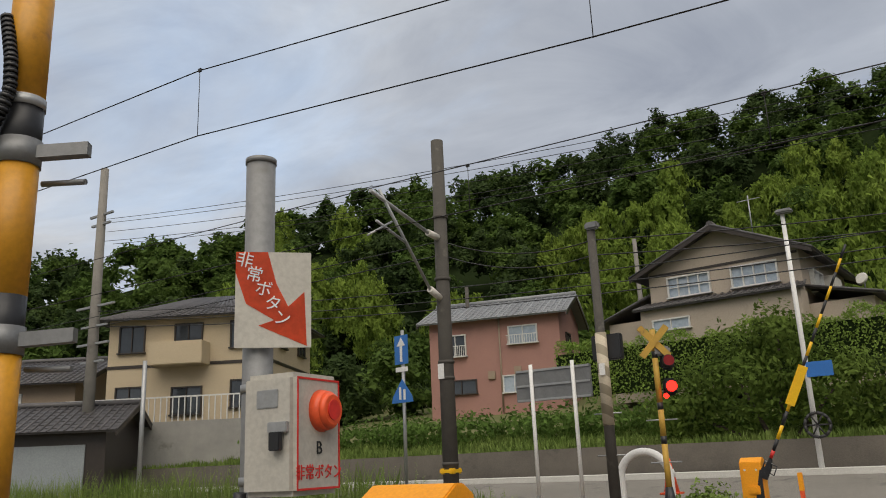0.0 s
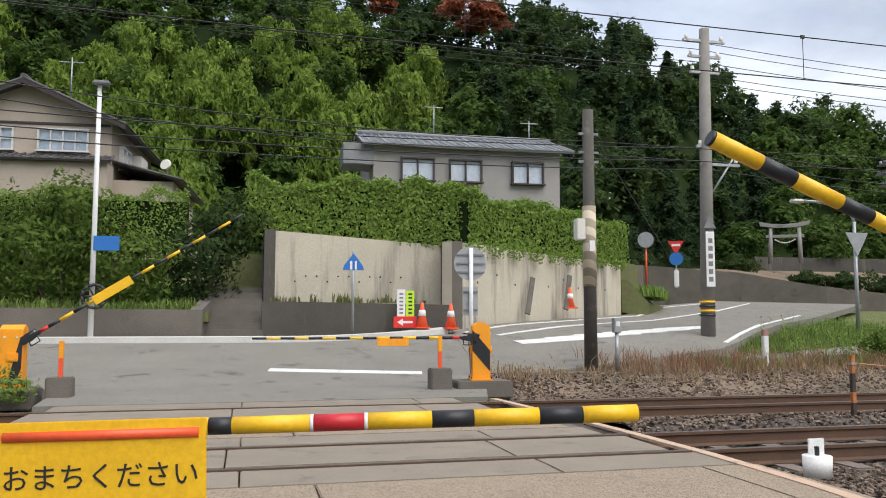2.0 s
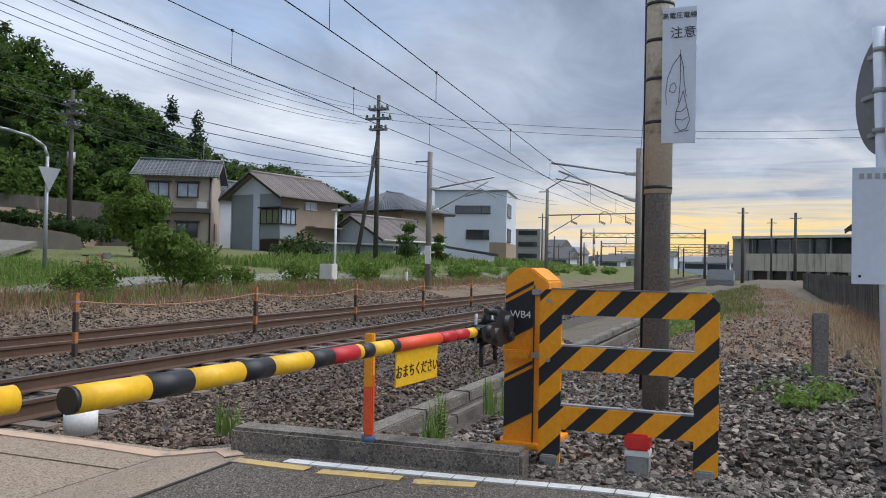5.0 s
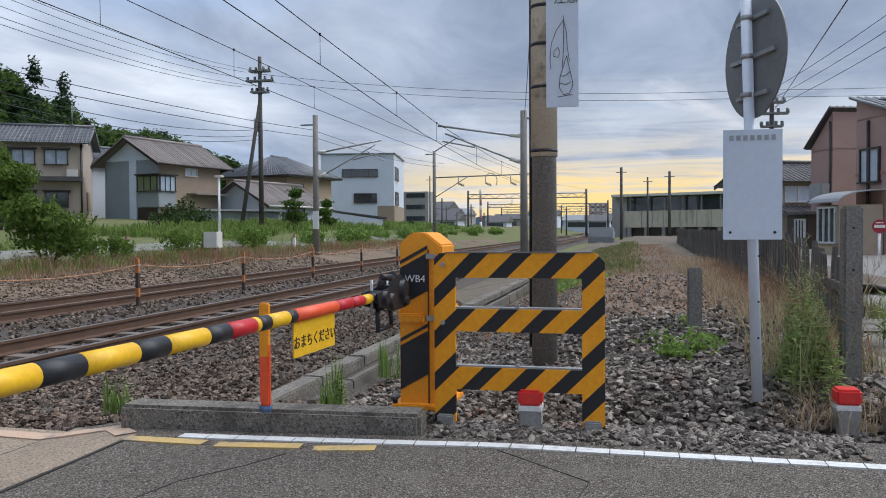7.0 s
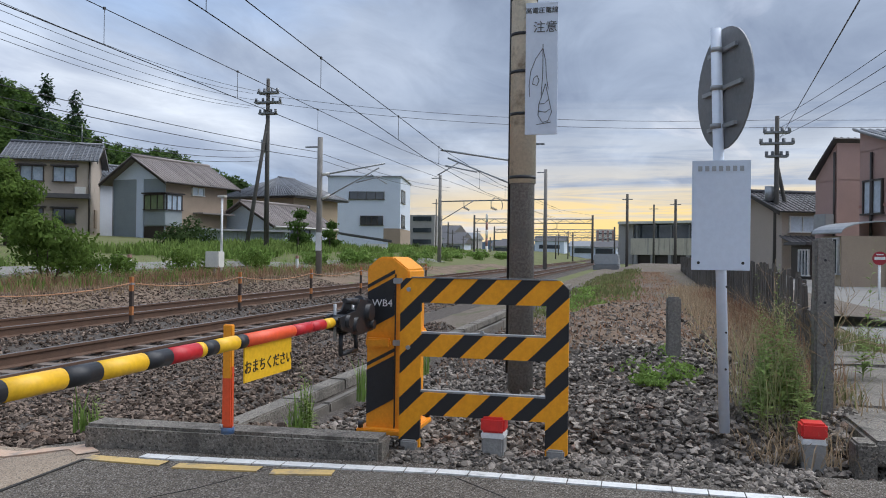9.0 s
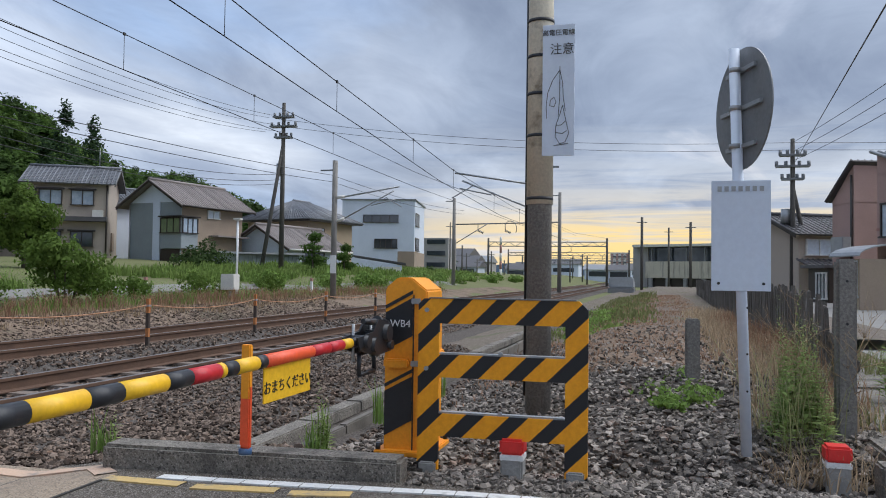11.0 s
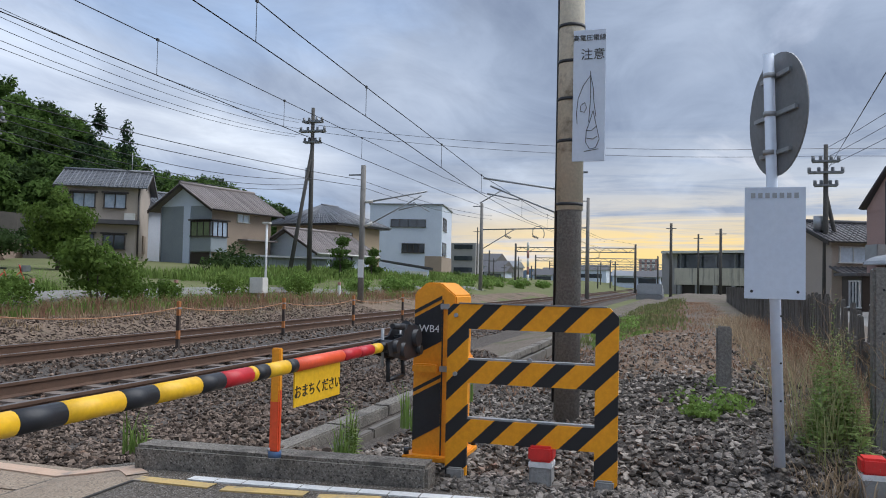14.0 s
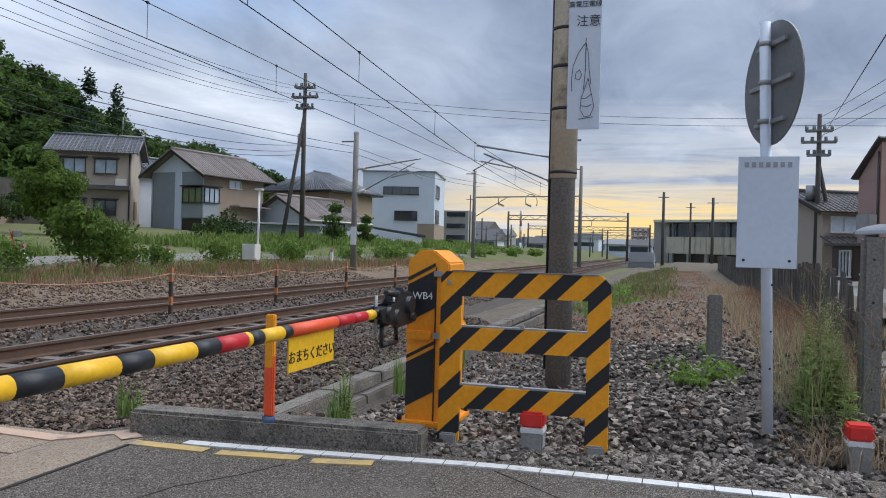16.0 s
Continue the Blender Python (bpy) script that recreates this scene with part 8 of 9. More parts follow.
# ---- dark houses at the far left ----
lh = thing("house", pose(-43, 13.6, 1.2, 0, 0, 32), "dark grey houses with black tiled roofs by the lane", "house")
g = gable_roof(lh, -4, 4, 0, 6, 4.6, 1.2, M["tile_dark"], "x", 0.7)
walls_of(lh, -4, 4, 0, 6, -1, 4.6, M["w_brown"], g)
window(lh, (0.5, 0, 3.5), 2.0, 1.0, "y-", M["sash_white"], "curtain", 3)
tiled_plane((-6, -0.5, 2.9), (5, -0.5, 2.9), (5, -3.4, 2.2), (-6, -3.4, 2.2), M["tile_dark"], lh)
walls_of(lh, -5.5, 4.5, -3.0, -0.5, -1, 2.3, M["w_steel"])
lg = thing("garage", pose(-33.5, 9.4, 0.9, 0, 0, 38), "dark garage with a black tiled roof", "garage")
g = gable_roof(lg, -3.4, 3.4, 0, 4.5, 2.1, 0.9, M["tile_dark"], "x", 0.5)
walls_of(lg, -3.4, 3.4, 0, 4.5, -1, 2.1, M["sash_dark"], g)
boxpart("shutter", (0.4, -0.03, 0.5), (4.6, 0.05, 2.0), M["w_steel"], lg)

# ---- markings ----
def stripe(name, pts, w, zf, mat, label):
    """A painted line along points, lying on the road."""
    vs, fs = [], []
    pts = [Vector((x, y, 0)) for x, y in pts]
    dense = []
    for a, b in zip(pts, pts[1:]):
        m = max(1, int((b - a).length / 0.5))
        dense += [a.lerp(b, k / m) for k in range(m)]
    dense.append(pts[-1])
    for i, p in enumerate(dense):
        d = (dense[min(i + 1, len(dense) - 1)] - dense[max(i - 1, 0)]).normalized()
        s = Vector((-d.y, d.x, 0)) * w / 2
        for q, dz in ((p - s, 0.007), (p + s, 0.007), (p - s, -0.02), (p + s, -0.02)):
            vs.append((q.x, q.y, zf(q.x, q.y) + dz))
    for i in range(len(dense) - 1):
        j = 4 * i
        fs += [(j, j + 4, j + 5, j + 1), (j, j + 2, j + 6, j + 4), (j + 1, j + 5, j + 7, j + 3)]
    return tagged(new(name, raw(name, vs, fs, [mat])), label, "road marking", kind="structure")


def deck_z(x, y):
    return near_z(x, y) + 0.005 if y < -2.2 else -0.006


def up_z(x, y):
    return far_z(x, y) + 0.018


EDGE = [(-7.0, -0.036), (-4.75, -0.03), (-4.37, -0.06), (-3.34, -0.105), (-2.9, -0.12)]
for k in range(23):
    y = -3.15 - 0.155 * k
    stripe("edge_line", [(table(EDGE, y), y), (table(EDGE, y - 0.15), y - 0.15)], 0.075, near_z, M["line_white"], "worn white edge line in short pieces")
for pts in ([(-0.217, -2.90), (-0.219, -3.344)], [(-0.24, -3.42), (-0.202, -3.854)], [(-0.233, -3.93), (-0.178, -4.225)]):
    stripe("edge_line_yellow", pts, 0.085, near_z, M["line_yellow"], "worn yellow line along the road edge")
stripe("edge_line_pink", [(-0.30, 4.9), (-0.10, 3.0), (0.02, 1.3), (0.10, -0.2), (0.09, -1.6), (0.05, -2.2), (0.02, -2.66), (-0.16, -2.86)], 0.11, deck_z, M["line_pink"], "faded pinkish line at the edge of the deck")
grid_road("deck_apron", [(-8.15, -2.9), (-8.1, -2.24)], [(-0.12, -2.9), (0.26, -2.24)], lambda x, y: near_z(x, y) + 0.005, M["slab"], "tan worn apron before the crossing deck", 0.06, 12)
M["tar"] = material("tar_joint", (0.045, 0.042, 0.038), (0.03, 0.028, 0.026), 0.9, bump=0.2)
stripe("road_joint", [(-8.1, -2.9), (-4.0, -2.91), (-0.77, -2.916), (-0.2, -2.905)], 0.016, lambda x, y: near_z(x, y) - 0.001, M["tar"], "dark joint across the approach road")
for pts in ([(-1.9, -3.3), (-1.4, -3.42), (-0.80, -3.55), (-0.55, -3.72), (-0.32, -3.83)], [(-2.6, -4.3), (-2.1, -4.2), (-1.7, -4.45), (-1.1, -4.4)], [(-1.2, -5.6), (-0.8, -5.2), (-0.5, -5.25), (-0.1, -4.8)], [(-5.2, -3.3), (-4.4, -3.2), (-3.6, -3.45), (-2.7, -3.3)]):
    stripe("road_crack", pts, 0.004, lambda x, y: near_z(x, y) - 0.004, M["tar"], "fine dark crack in the old asphalt")
stripe("stop_line", [(-3.45, 9.3), (-0.55, 8.75)], 0.30, far_z, M["line_white"], "white stop line before the crossing")
stripe("corner_line", [(-0.6, 7.9), (-0.25, 7.0)], 0.10, far_z, M["line_yellow"], "yellow corner line by the gate")
for k in range(6):
    x = 2.6 + 0.95 * k
    stripe("crossing_line", [(x, 12.2 + 0.35 * k), (x + 1.9, 12.7 + 0.35 * k)], 0.42, up_z, M["line_white"], "white pedestrian crossing stripe")
stripe("side_line", [(1.7, 13.9), (9.6, 19.5), (14.0, 25.8), (19, 30.5)], 0.13, up_z, M["line_white"], "white line along the climbing road")
stripe("side_line", [(2.4, 13.2), (8.8, 17.0), (14.5, 22.5), (22, 31)], 0.13, up_z, M["line_white"], "white line along the climbing road")
stripe("side_line", [(8.2, 12.0), (12.0, 15.6), (16.6, 20.0)], 0.12, up_z, M["line_white"], "white line along the climbing road")
grid_road("lane", [(7.4, 11.0), (17, 13.8), (24, 13.2), (34, 11.5), (60, 11.3)], [(7.2, 9.9), (17, 12.4), (24, 11.8), (34, 10.1), (60, 9.9)], lambda x, y: max(0.28, land(x, y) + 0.06), M["lane"], "pale concrete lane beside the railway", 0.2)
# stone wall behind the road bend
wall_run("wall_bend", [(15.5, 38.5, 2.0, 4.5), (20.5, 39.8, 2.0, 4.55), (25.5, 37.0, 2.0, 4.0), (29.4, 34.2, 1.5, 3.05), (33.5, 32.5, 1.2, 2.4)], M["dark_concrete"], "low dark stone wall behind the road bend")
grid_road("shrine_bank", [(15.5, 38.8), (20.5, 40.2), (25.6, 37.4), (33.6, 33.0)], [(15.5, 50), (26, 50), (38, 50), (48, 45)], lambda x, y: min(4.35 + 0.06 * max(0.0, y - 39), 3.85 + 0.22 * max(0.0, y - 37) - 0.16 * max(0.0, x - 25.5) + 0.02 * max(0.0, x - 30) * max(0.0, y - 40)), M["dirt"], "bare brown earth bank before the shrine", 2.0)
wall_run("wall_shrine", [(36, 50.5, 2.0, 6.2), (56, 48, 2.0, 6.0), (66, 42, 1.5, 5.4)], M["wall_dark"], "dark stone wall of the shrine ground")


# ---- verges, grass and weeds ----
def verge_z(x, y):
    base = -0.20 + 0.22 * smooth(-1.3, -2.6, y) + 0.03 * noise.noise((x * 1.3, y * 1.3, 0))
    base -= 0.10 * smooth(-2.5, -2.85, y) * (1 - smooth(-3.55, -3.8, y)) * smooth(1.0, 1.4, x)
    return base + 0.22 * smooth(0.45, 1.3, x) * smooth(-3.9, -5.6, y) + 0.16 * smooth(1.5, 3.0, x) * smooth(-3.7, -5.2, y)


def patch(name, x0, x1, y0, y1, step, zf, mat, label):
    nx, ny = int((x1 - x0) / step) + 1, int((y1 - y0) / step) + 1
    vs = [(x0 + (x1 - x0) * i / nx, y0 + (y1 - y0) * j / ny, zf(x0 + (x1 - x0) * i / nx, y0 + (y1 - y0) * j / ny)) for j in range(ny + 1) for i in range(nx + 1)]
    fs = [(j * (nx + 1) + i, j * (nx + 1) + i + 1, (j + 1) * (nx + 1) + i + 1, (j + 1) * (nx + 1) + i) for j in range(ny) for i in range(nx)]
    return tagged(new(name, raw(name, vs, fs, [mat], None, True)), label, "ground", kind="structure")


patch("verge_near", 0.33, 9, -6.95, -1.0, 0.12, verge_z, M["ballast_bed"], "bank of crushed stone beside the near road")
M["gravel"] = material("gravel", (0.18, 0.15, 0.122), (0.10, 0.084, 0.068), 0.95, scale=2.2, fine=24, bump=0.8, grain=0.75, stain=(0.12, 0.12, 0.07), stain_scale=0.6, stain_at=0.52, spec=0.12)
patch("verge_near_far", 9, 80, -9.5, -1.0, 0.8, lambda x, y: verge_z(x, y) - 0.1, M["gravel"], "brown dirt strip along the railway")
patch("verge_corner", 0.33, 9.05, -9.5, -6.9, 0.13, lambda x, y: 0.05 + 0.1 * smooth(0.5, 3, x) - (0.42 if 0.6 < x < 2.2 and -7.88 < y < -6.95 else 0), M["dirt"], "brown dirt strip by the fence")

M["straw_earth"] = material("straw_earth", (0.22, 0.162, 0.117), (0.12, 0.09, 0.067), 0.95, scale=1.3, fine=35, bump=0.8, stain=(0.09, 0.07, 0.054), stain_scale=2.0, stain_at=0.52, grain=0.6, spec=0.12)
patch("path", 2.7, 9.3, -6.85, -4.0, 0.16, lambda x, y: verge_z(min(x, 8.9), y) + 0.03 * noise.noise((x * 2.1, y * 2.1, 4)) + 0.035 - 0.09 * (1 - smooth(2.7, 3.7, x + 0.5 * noise.noise((x, y * 1.7, 9)))) - 0.09 * smooth(-4.7, -4.1, y), M["straw_earth"], "bare brown earth path with trampled straw")


def far_verge_z(x, y):
    return -0.24 + 0.34 * smooth(5.5, 8.0, y) + 0.05 * noise.noise((x * 0.9, y * 0.9, 2)) + 0.05 * smooth(10, 30, x)


patch("verge_far", 0.55, 70, 5.4, 9.9, 0.45, far_verge_z, M["dirt"], "dry dirt bank beyond the far track")
patch("verge_far_left", -60, -8.5, 5.4, 8.9, 0.6, lambda x, y: far_verge_z(x, y) + 0.18 * smooth(-8, -12, x), M["dirt"], "dirt bank by the left lane")
patch("verge_far_corner", -8.6, -6.68, 5.3, 7.3, 0.3, far_verge_z, M["ballast_bed"], "gravel corner round the barrier machine")
patch("verge_near_left", -60, -8.35, -6, -1.0, 0.6, lambda x, y: -0.2 + 0.2 * smooth(-1.3, -2.6, y), M["ballast_bed"], "bank of crushed stone left of the road")


def field_z(x, y):
    return 0.28 + 0.35 * smooth(16, 30, y) + 0.08 * noise.noise((x * 0.3, y * 0.3, 5))


patch("field", 17.5, 46, 13.6, 34, 1.0, field_z, M["ground"], "overgrown green field")


def rock_shapes(n, corners):
    """Broken stones: hulls of a few scattered points."""
    out = []
    for _ in range(n):
        p = unit(rng.normal(0, 1, (corners, 3))) * rng.uniform(0.8, 1.1, (corners, 1)) * rng.uniform([0.9, 0.65, 0.5], [1.25, 1.0, 0.8])
        bm = bmesh.new()
        vs = [bm.verts.new(q) for q in p]
        bmesh.ops.convex_hull(bm, input=vs)
        for v in [v for v in bm.verts if not v.link_faces]:
            bm.verts.remove(v)
        bm.verts.index_update()
        out.append((np.array([q.co[:] for q in bm.verts]), np.array([[q.index for q in f.verts] for f in bm.faces])))
        bm.free()
    return out


ROCKS = rock_shapes(20, 11)
CHIPS = rock_shapes(16, 7)


def stones(name, spots, label):
    """Many stones in one mesh; spots: x, y, z, size."""
    vs, fs, idx, base = [], [], [], 0
    for x, y, z, s in spots:
        v, f = ROCKS[int(rng.integers(0, 20))] if x < 3.6 and y < -1.0 and x > 0 else CHIPS[int(rng.integers(0, 16))]
        a, b = rng.uniform(0, 6.28), rng.uniform(-0.7, 0.7)
        ra = np.array([[math.cos(a), -math.sin(a), 0], [math.sin(a), math.cos(a), 0], [0, 0, 1]])
        rb = np.array([[1, 0, 0], [0, math.cos(b), -math.sin(b)], [0, math.sin(b), math.cos(b)]])
        vs.append(v @ rb.T @ ra.T * s + [x, y, z])
        fs.append(f + base)
        idx.append(np.full(len(f), 0 if y < -3.6 and x > 0 else 1))
        base += len(v)
    me = raw(name, np.concatenate(vs), np.concatenate(fs), [M["stone_a"], M["stone_b"]], np.concatenate(idx))
    return tagged(new(name, me), label, "ballast", kind="stuff")


def ridge_z(y):
    """The ballast is heaped between the two tracks."""
    return 0.15 * smooth(1.35, 2.0, y) * smooth(3.1, 2.45, y)


patch("ballast_ridge", 0.45, 60, 1.2, 3.25, 0.2, lambda x, y: -0.2 + ridge_z(y) - 0.004, M["ballast_bed"], "heaped ballast between the two tracks")


def ballast_spots():
    out = []
    for _ in range(1700):  # spilt over the road's edge
        x, y = 0.05 + 0.42 * rng.uniform() ** 0.6, rng.uniform(-6.45, -4.4)
        s = 0.012 + 0.016 * rng.uniform() ** 1.6
        out.append((x, y, near_z(x, y) + s * 0.35, s))
    for _ in range(44000):  # beside the near road
        x = 0.38 + 8.5 * rng.uniform() ** 1.7
        y = rng.uniform(-6.9, -0.15)
        if x < 0.25 + 0.02 * -y or (-3.45 < y < -2.8 and x > 1.0) or (x > 3.2 and y < -4.6 and rng.uniform() < 0.75):
            continue
        z = (verge_z(x, y) + 0.034 * smooth(2.9, 3.5, x) * smooth(-4.2, -4.6, y)) if y < -1.0 else -0.20
        s = 0.013 + 0.021 * rng.uniform() ** 1.6
        out.append((x, y, z + s * 0.2 + 0.026 * rng.uniform() ** 2, s))
    for _ in range(26000):  # on the track bed
        x = 0.4 + 22 * rng.uniform() ** 1.5
        y = rng.uniform(-1.0, 6.6)
        if min(abs(y - r) for r in RAILS) < 0.07:
            continue
        z = -0.185 + ridge_z(y) if y < 5.4 else far_verge_z(x, y)
        s = 0.022 + 0.024 * rng.uniform()
        out.append((x, y, z, s))
    for _ in range(8500):
        x = -6.58 - 11 * rng.uniform() ** 1.4
        y = rng.uniform(-1.0, 6.8)
        if min(abs(y - r) for r in RAILS) < 0.07:
            continue
        out.append((x, y, -0.185 if y < 5.4 else far_verge_z(x, y) + 0.15 * smooth(-8, -12, x), 0.03 + 0.03 * rng.uniform()))
    for _ in range(13000):
        x, y = 0.6 + 26 * rng.uniform() ** 1.3, rng.uniform(5.4, 8.4)
        out.append((x, y, far_verge_z(x, y), 0.03 + 0.035 * rng.uniform()))
    return out


stones("ballast_stones", ballast_spots(), "grey and brown crushed stones of the ballast")


def sprigs(name, spots, mat, label, category="grass", blades=10, wide=0.012, bend=0.5, kind="stuff"):
    """Tufts of bent blades in one mesh; spots: x, y, z, height, spread."""
    vs, fs = [], []
    for x, y, z, h, sp in spots:
        for _ in range(blades):
            a = rng.uniform(0, 6.283)
            r = sp * rng.uniform() ** 0.5
            bx, by = x + r * math.cos(a), y + r * math.sin(a)
            hh = h * rng.uniform(0.55, 1.1)
            d = rng.uniform(0, 6.283)
            o = bend * hh * rng.uniform(0.2, 1.0)
            sx, sy = -math.sin(d) * wide * rng.uniform(0.6, 1.3), math.cos(d) * wide
            m = len(vs)
            ox, oy = o * math.cos(d), o * math.sin(d)
            vs += [(bx - sx, by - sy, z), (bx + sx, by + sy, z), (bx + sx * 0.8 + ox * 0.3, by + sy * 0.8 + oy * 0.3, z + hh * 0.6), (bx - sx * 0.8 + ox * 0.3, by - sy * 0.8 + oy * 0.3, z + hh * 0.6), (bx + ox, by + oy, z + hh)]
            fs += [(m, m + 1, m + 2, m + 3), (m + 3, m + 2, m + 4)]
    return tagged(new(name, raw(name, vs, fs, [mat])), label, category, kind=kind)


def stalks(name, spots, mat, label, leaves=34, leaf=0.085, category="weed", kind="stuff"):
    """Upright leafy stems: narrow leaves all round, long below and short above; spots: x, y, z, height."""
    vs, fs = [], []
    for x, y, z, h in spots:
        lx, ly = rng.normal(0, 0.07, 2) * h
        m = len(vs)
        vs += [(x - 0.004, y, z), (x + 0.004, y + 0.003, z), (x + lx, y + ly, z + h)]
        fs.append((m, m + 1, m + 2))
        for k in range(leaves):
            t = 0.12 + 0.88 * (k + rng.uniform()) / leaves
            a = 2.4 * k + rng.uniform(-0.4, 0.4)
            l = leaf * (1.25 - 0.95 * t) * rng.uniform(0.7, 1.3)
            px, py, pz = x + lx * t, y + ly * t, z + h * t
            ca, sa = math.cos(a), math.sin(a)
            w = l * 0.16
            up = rng.uniform(-0.1, 0.55) * l
            m = len(vs)
            vs += [(px, py, pz), (px + ca * l * 0.5 - sa * w, py + sa * l * 0.5 + ca * w, pz + up * 0.7), (px + ca * l * 0.5 + sa * w, py + sa * l * 0.5 - ca * w, pz + up * 0.7), (px + ca * l, py + sa * l, pz + up * 0.6)]
            fs += [(m, m + 2, m + 1), (m + 1, m + 2, m + 3)]
    return tagged(new(name, raw(name, vs, fs, [mat])), label, category, kind=kind)


U = rng.uniform
M["dry_red"] = leaf_material("dry_red", (0.27, 0.155, 0.10), (0.36, 0.24, 0.15), scale=0.8)
M["straw"] = leaf_material("straw", (0.44, 0.34, 0.225), (0.27, 0.19, 0.12), scale=2.0)
M["weed_pale"] = leaf_material("weed_pale", (0.25, 0.27, 0.12), (0.36, 0.33, 0.19), scale=3.0)
M["weed_olive"] = leaf_material("weed_olive", (0.17, 0.19, 0.075), (0.24, 0.23, 0.11))
sprigs("field_grass", [(x, y, field_z(x, y) - 0.05, (U(0.2, 0.5) + (0.25 if U() < 0.2 else 0)) * (1 - 0.6 * smooth(22, 30, x)), 0.3) for x, y in ((U(14.5, 45), U(13.2, 31)) for _ in range(5200)) if y > 14 + (x - 17) * -0.02], M["grass"], "tall green grass of the overgrown field", blades=9, wide=0.028)
sprigs("lane_corner_grass", [(x, y, max(0.25, land(x, y)), U(0.12, 0.4) + (0.2 if U() < 0.15 else 0), 0.3) for x, y in ((U(8.5, 18), U(11.2, 20)) for _ in range(2600)) if y < 11.6 + (x - 8.2) * 0.93 and y > 11.3 + (x - 8) * 0.26], M["grass"], "green grass between lane and climbing road", blades=9, wide=0.022)
sprigs("lane_side_grass", [(x, y, land(x, y) + 0.02 if y > 13 else 0.3, U(0.2, 0.6), 0.4) for x, y in ((U(28, 85), U(11.6, 21)) for _ in range(1900))], M["grass"], "green weeds on the open ground by the lane", blades=8, wide=0.05)
sprigs("slope_tufts", [(x, y, 1.32 + 0.155 * max(0, y - 15.2), U(0.15, 0.4), 0.25) for x, y in ((U(-40, -5.2), 14.2 + 5.5 * U() ** 1.3) for _ in range(3200))], M["grass"], "green grass of the slope above the low wall", blades=9, wide=0.03)
sprigs("dry_verge", [(x, y, far_verge_z(x, y), U(0.04, 0.2) + (0.2 if U() < 0.12 else 0), 0.25) for x, y in ((0.8 + 45 * U() ** 1.2, U(6.9, 10.6)) for _ in range(1500))], M["dry_grass"], "dry brown grass on the far bank", blades=9, wide=0.010, bend=0.9)
sprigs("dry_tall", [(x, y, far_verge_z(x, min(y, 9.8)), U(0.2, 0.55), 0.22) for x, y in ((3.4 + 44 * U() ** 1.2, U(7.9, 10.8)) for _ in range(620))], M["dry_red"], "tall rusty dry grass on the far bank", blades=14, wide=0.008, bend=0.7)
sprigs("verge_green", [(x, y, far_verge_z(x, y), U(0.1, 0.4), 0.25) for x, y in ((6 + 45 * U() ** 1.1, U(8.6, 9.8)) for _ in range(480))], M["grass"], "green weeds along the far bank", blades=9, wide=0.018)
sprigs("left_weeds", [(x, y, 0.2, (0.15 + 1.1 * smooth(-11, -16, x)) * U(0.5, 1.0), 0.3) for x, y in ((-10 - 22 * U() ** 0.8, U(6.0, 8.6)) for _ in range(420))], M["grass"], "green weeds by the left lane", blades=12, wide=0.012)
stalks("left_stalks", [(x, y, 0.2, (0.2 + 1.1 * smooth(-11, -16, x)) * U(0.5, 1.0)) for x, y in ((-11 - 18 * U() ** 0.9, U(5.8, 8.6)) for _ in range(260))], M["leaf_goldenrod"], "tall leafy weeds by the left lane", 30, 0.16)
sprigs("left_weeds_dry", [(x, y, 0.15, (0.15 + 0.6 * smooth(-12, -22, x)) * U(0.4, 1.0), 0.3) for x, y in ((U(-26, -9.2), U(5.6, 8.6)) for _ in range(260))], M["dry_grass"], "dry stalks by the left lane", blades=8, wide=0.008)
sprigs("fence_weeds", [(x, y, verge_z(min(x, 8.9), -6.5), U(0.05, 0.24), 0.2) for x, y in ((1.5 + 13 * U() ** 1.2, U(-6.9, -6.25)) for _ in range(620))], M["straw"], "dry straw-coloured grass along the fence", blades=11, wide=0.0045, bend=0.8)
sprigs("fence_brown", [(x, y, verge_z(min(x, 8.9), -6.5), U(0.1, 0.36), 0.16) for x, y in ((1.9 + 9 * U() ** 1.2, U(-6.9, -6.55)) for _ in range(150))], M["dry_red"], "brown withered stalks along the fence", blades=9, wide=0.004, bend=0.5)
sprigs("tall_weeds", [(x, y, 0.18, U(0.35, 0.85), 0.10) for x, y in ((U(0.95, 1.7), U(-6.62, -6.25)) for _ in range(10))], M["weed_pale"], "tall wispy olive weeds by the round sign", blades=8, wide=0.003, bend=1.1)
sprigs("foot_straw", [(x, y, 0.10, U(0.05, 0.22), 0.12) for x, y in ((U(0.62, 1.5), U(-6.75, -6.15)) for _ in range(60))], M["straw"], "broken straw round the marker stub", blades=9, wide=0.0035, bend=1.6)
sprigs("path_grass", [(x, y, verge_z(min(x, 8.9), y) - (0.1 if x > 9 else 0) + 0.02, U(0.02, 0.09), 0.3) for x, y in ((3.0 + 34 * U() ** 1.1, U(-6.6, -3.9)) for _ in range(1500))], M["dry_red"], "trampled dry grass beside the line", blades=8, wide=0.006, bend=2.4)
sprigs("path_green", [(x, y, verge_z(8.9, y) - 0.05, U(0.05, 0.16), 0.35) for x, y in ((11 + 32 * U(), U(-5.4, -3.4)) for _ in range(420))], M["weed_olive"], "low green weeds beside the line", blades=9, wide=0.02)
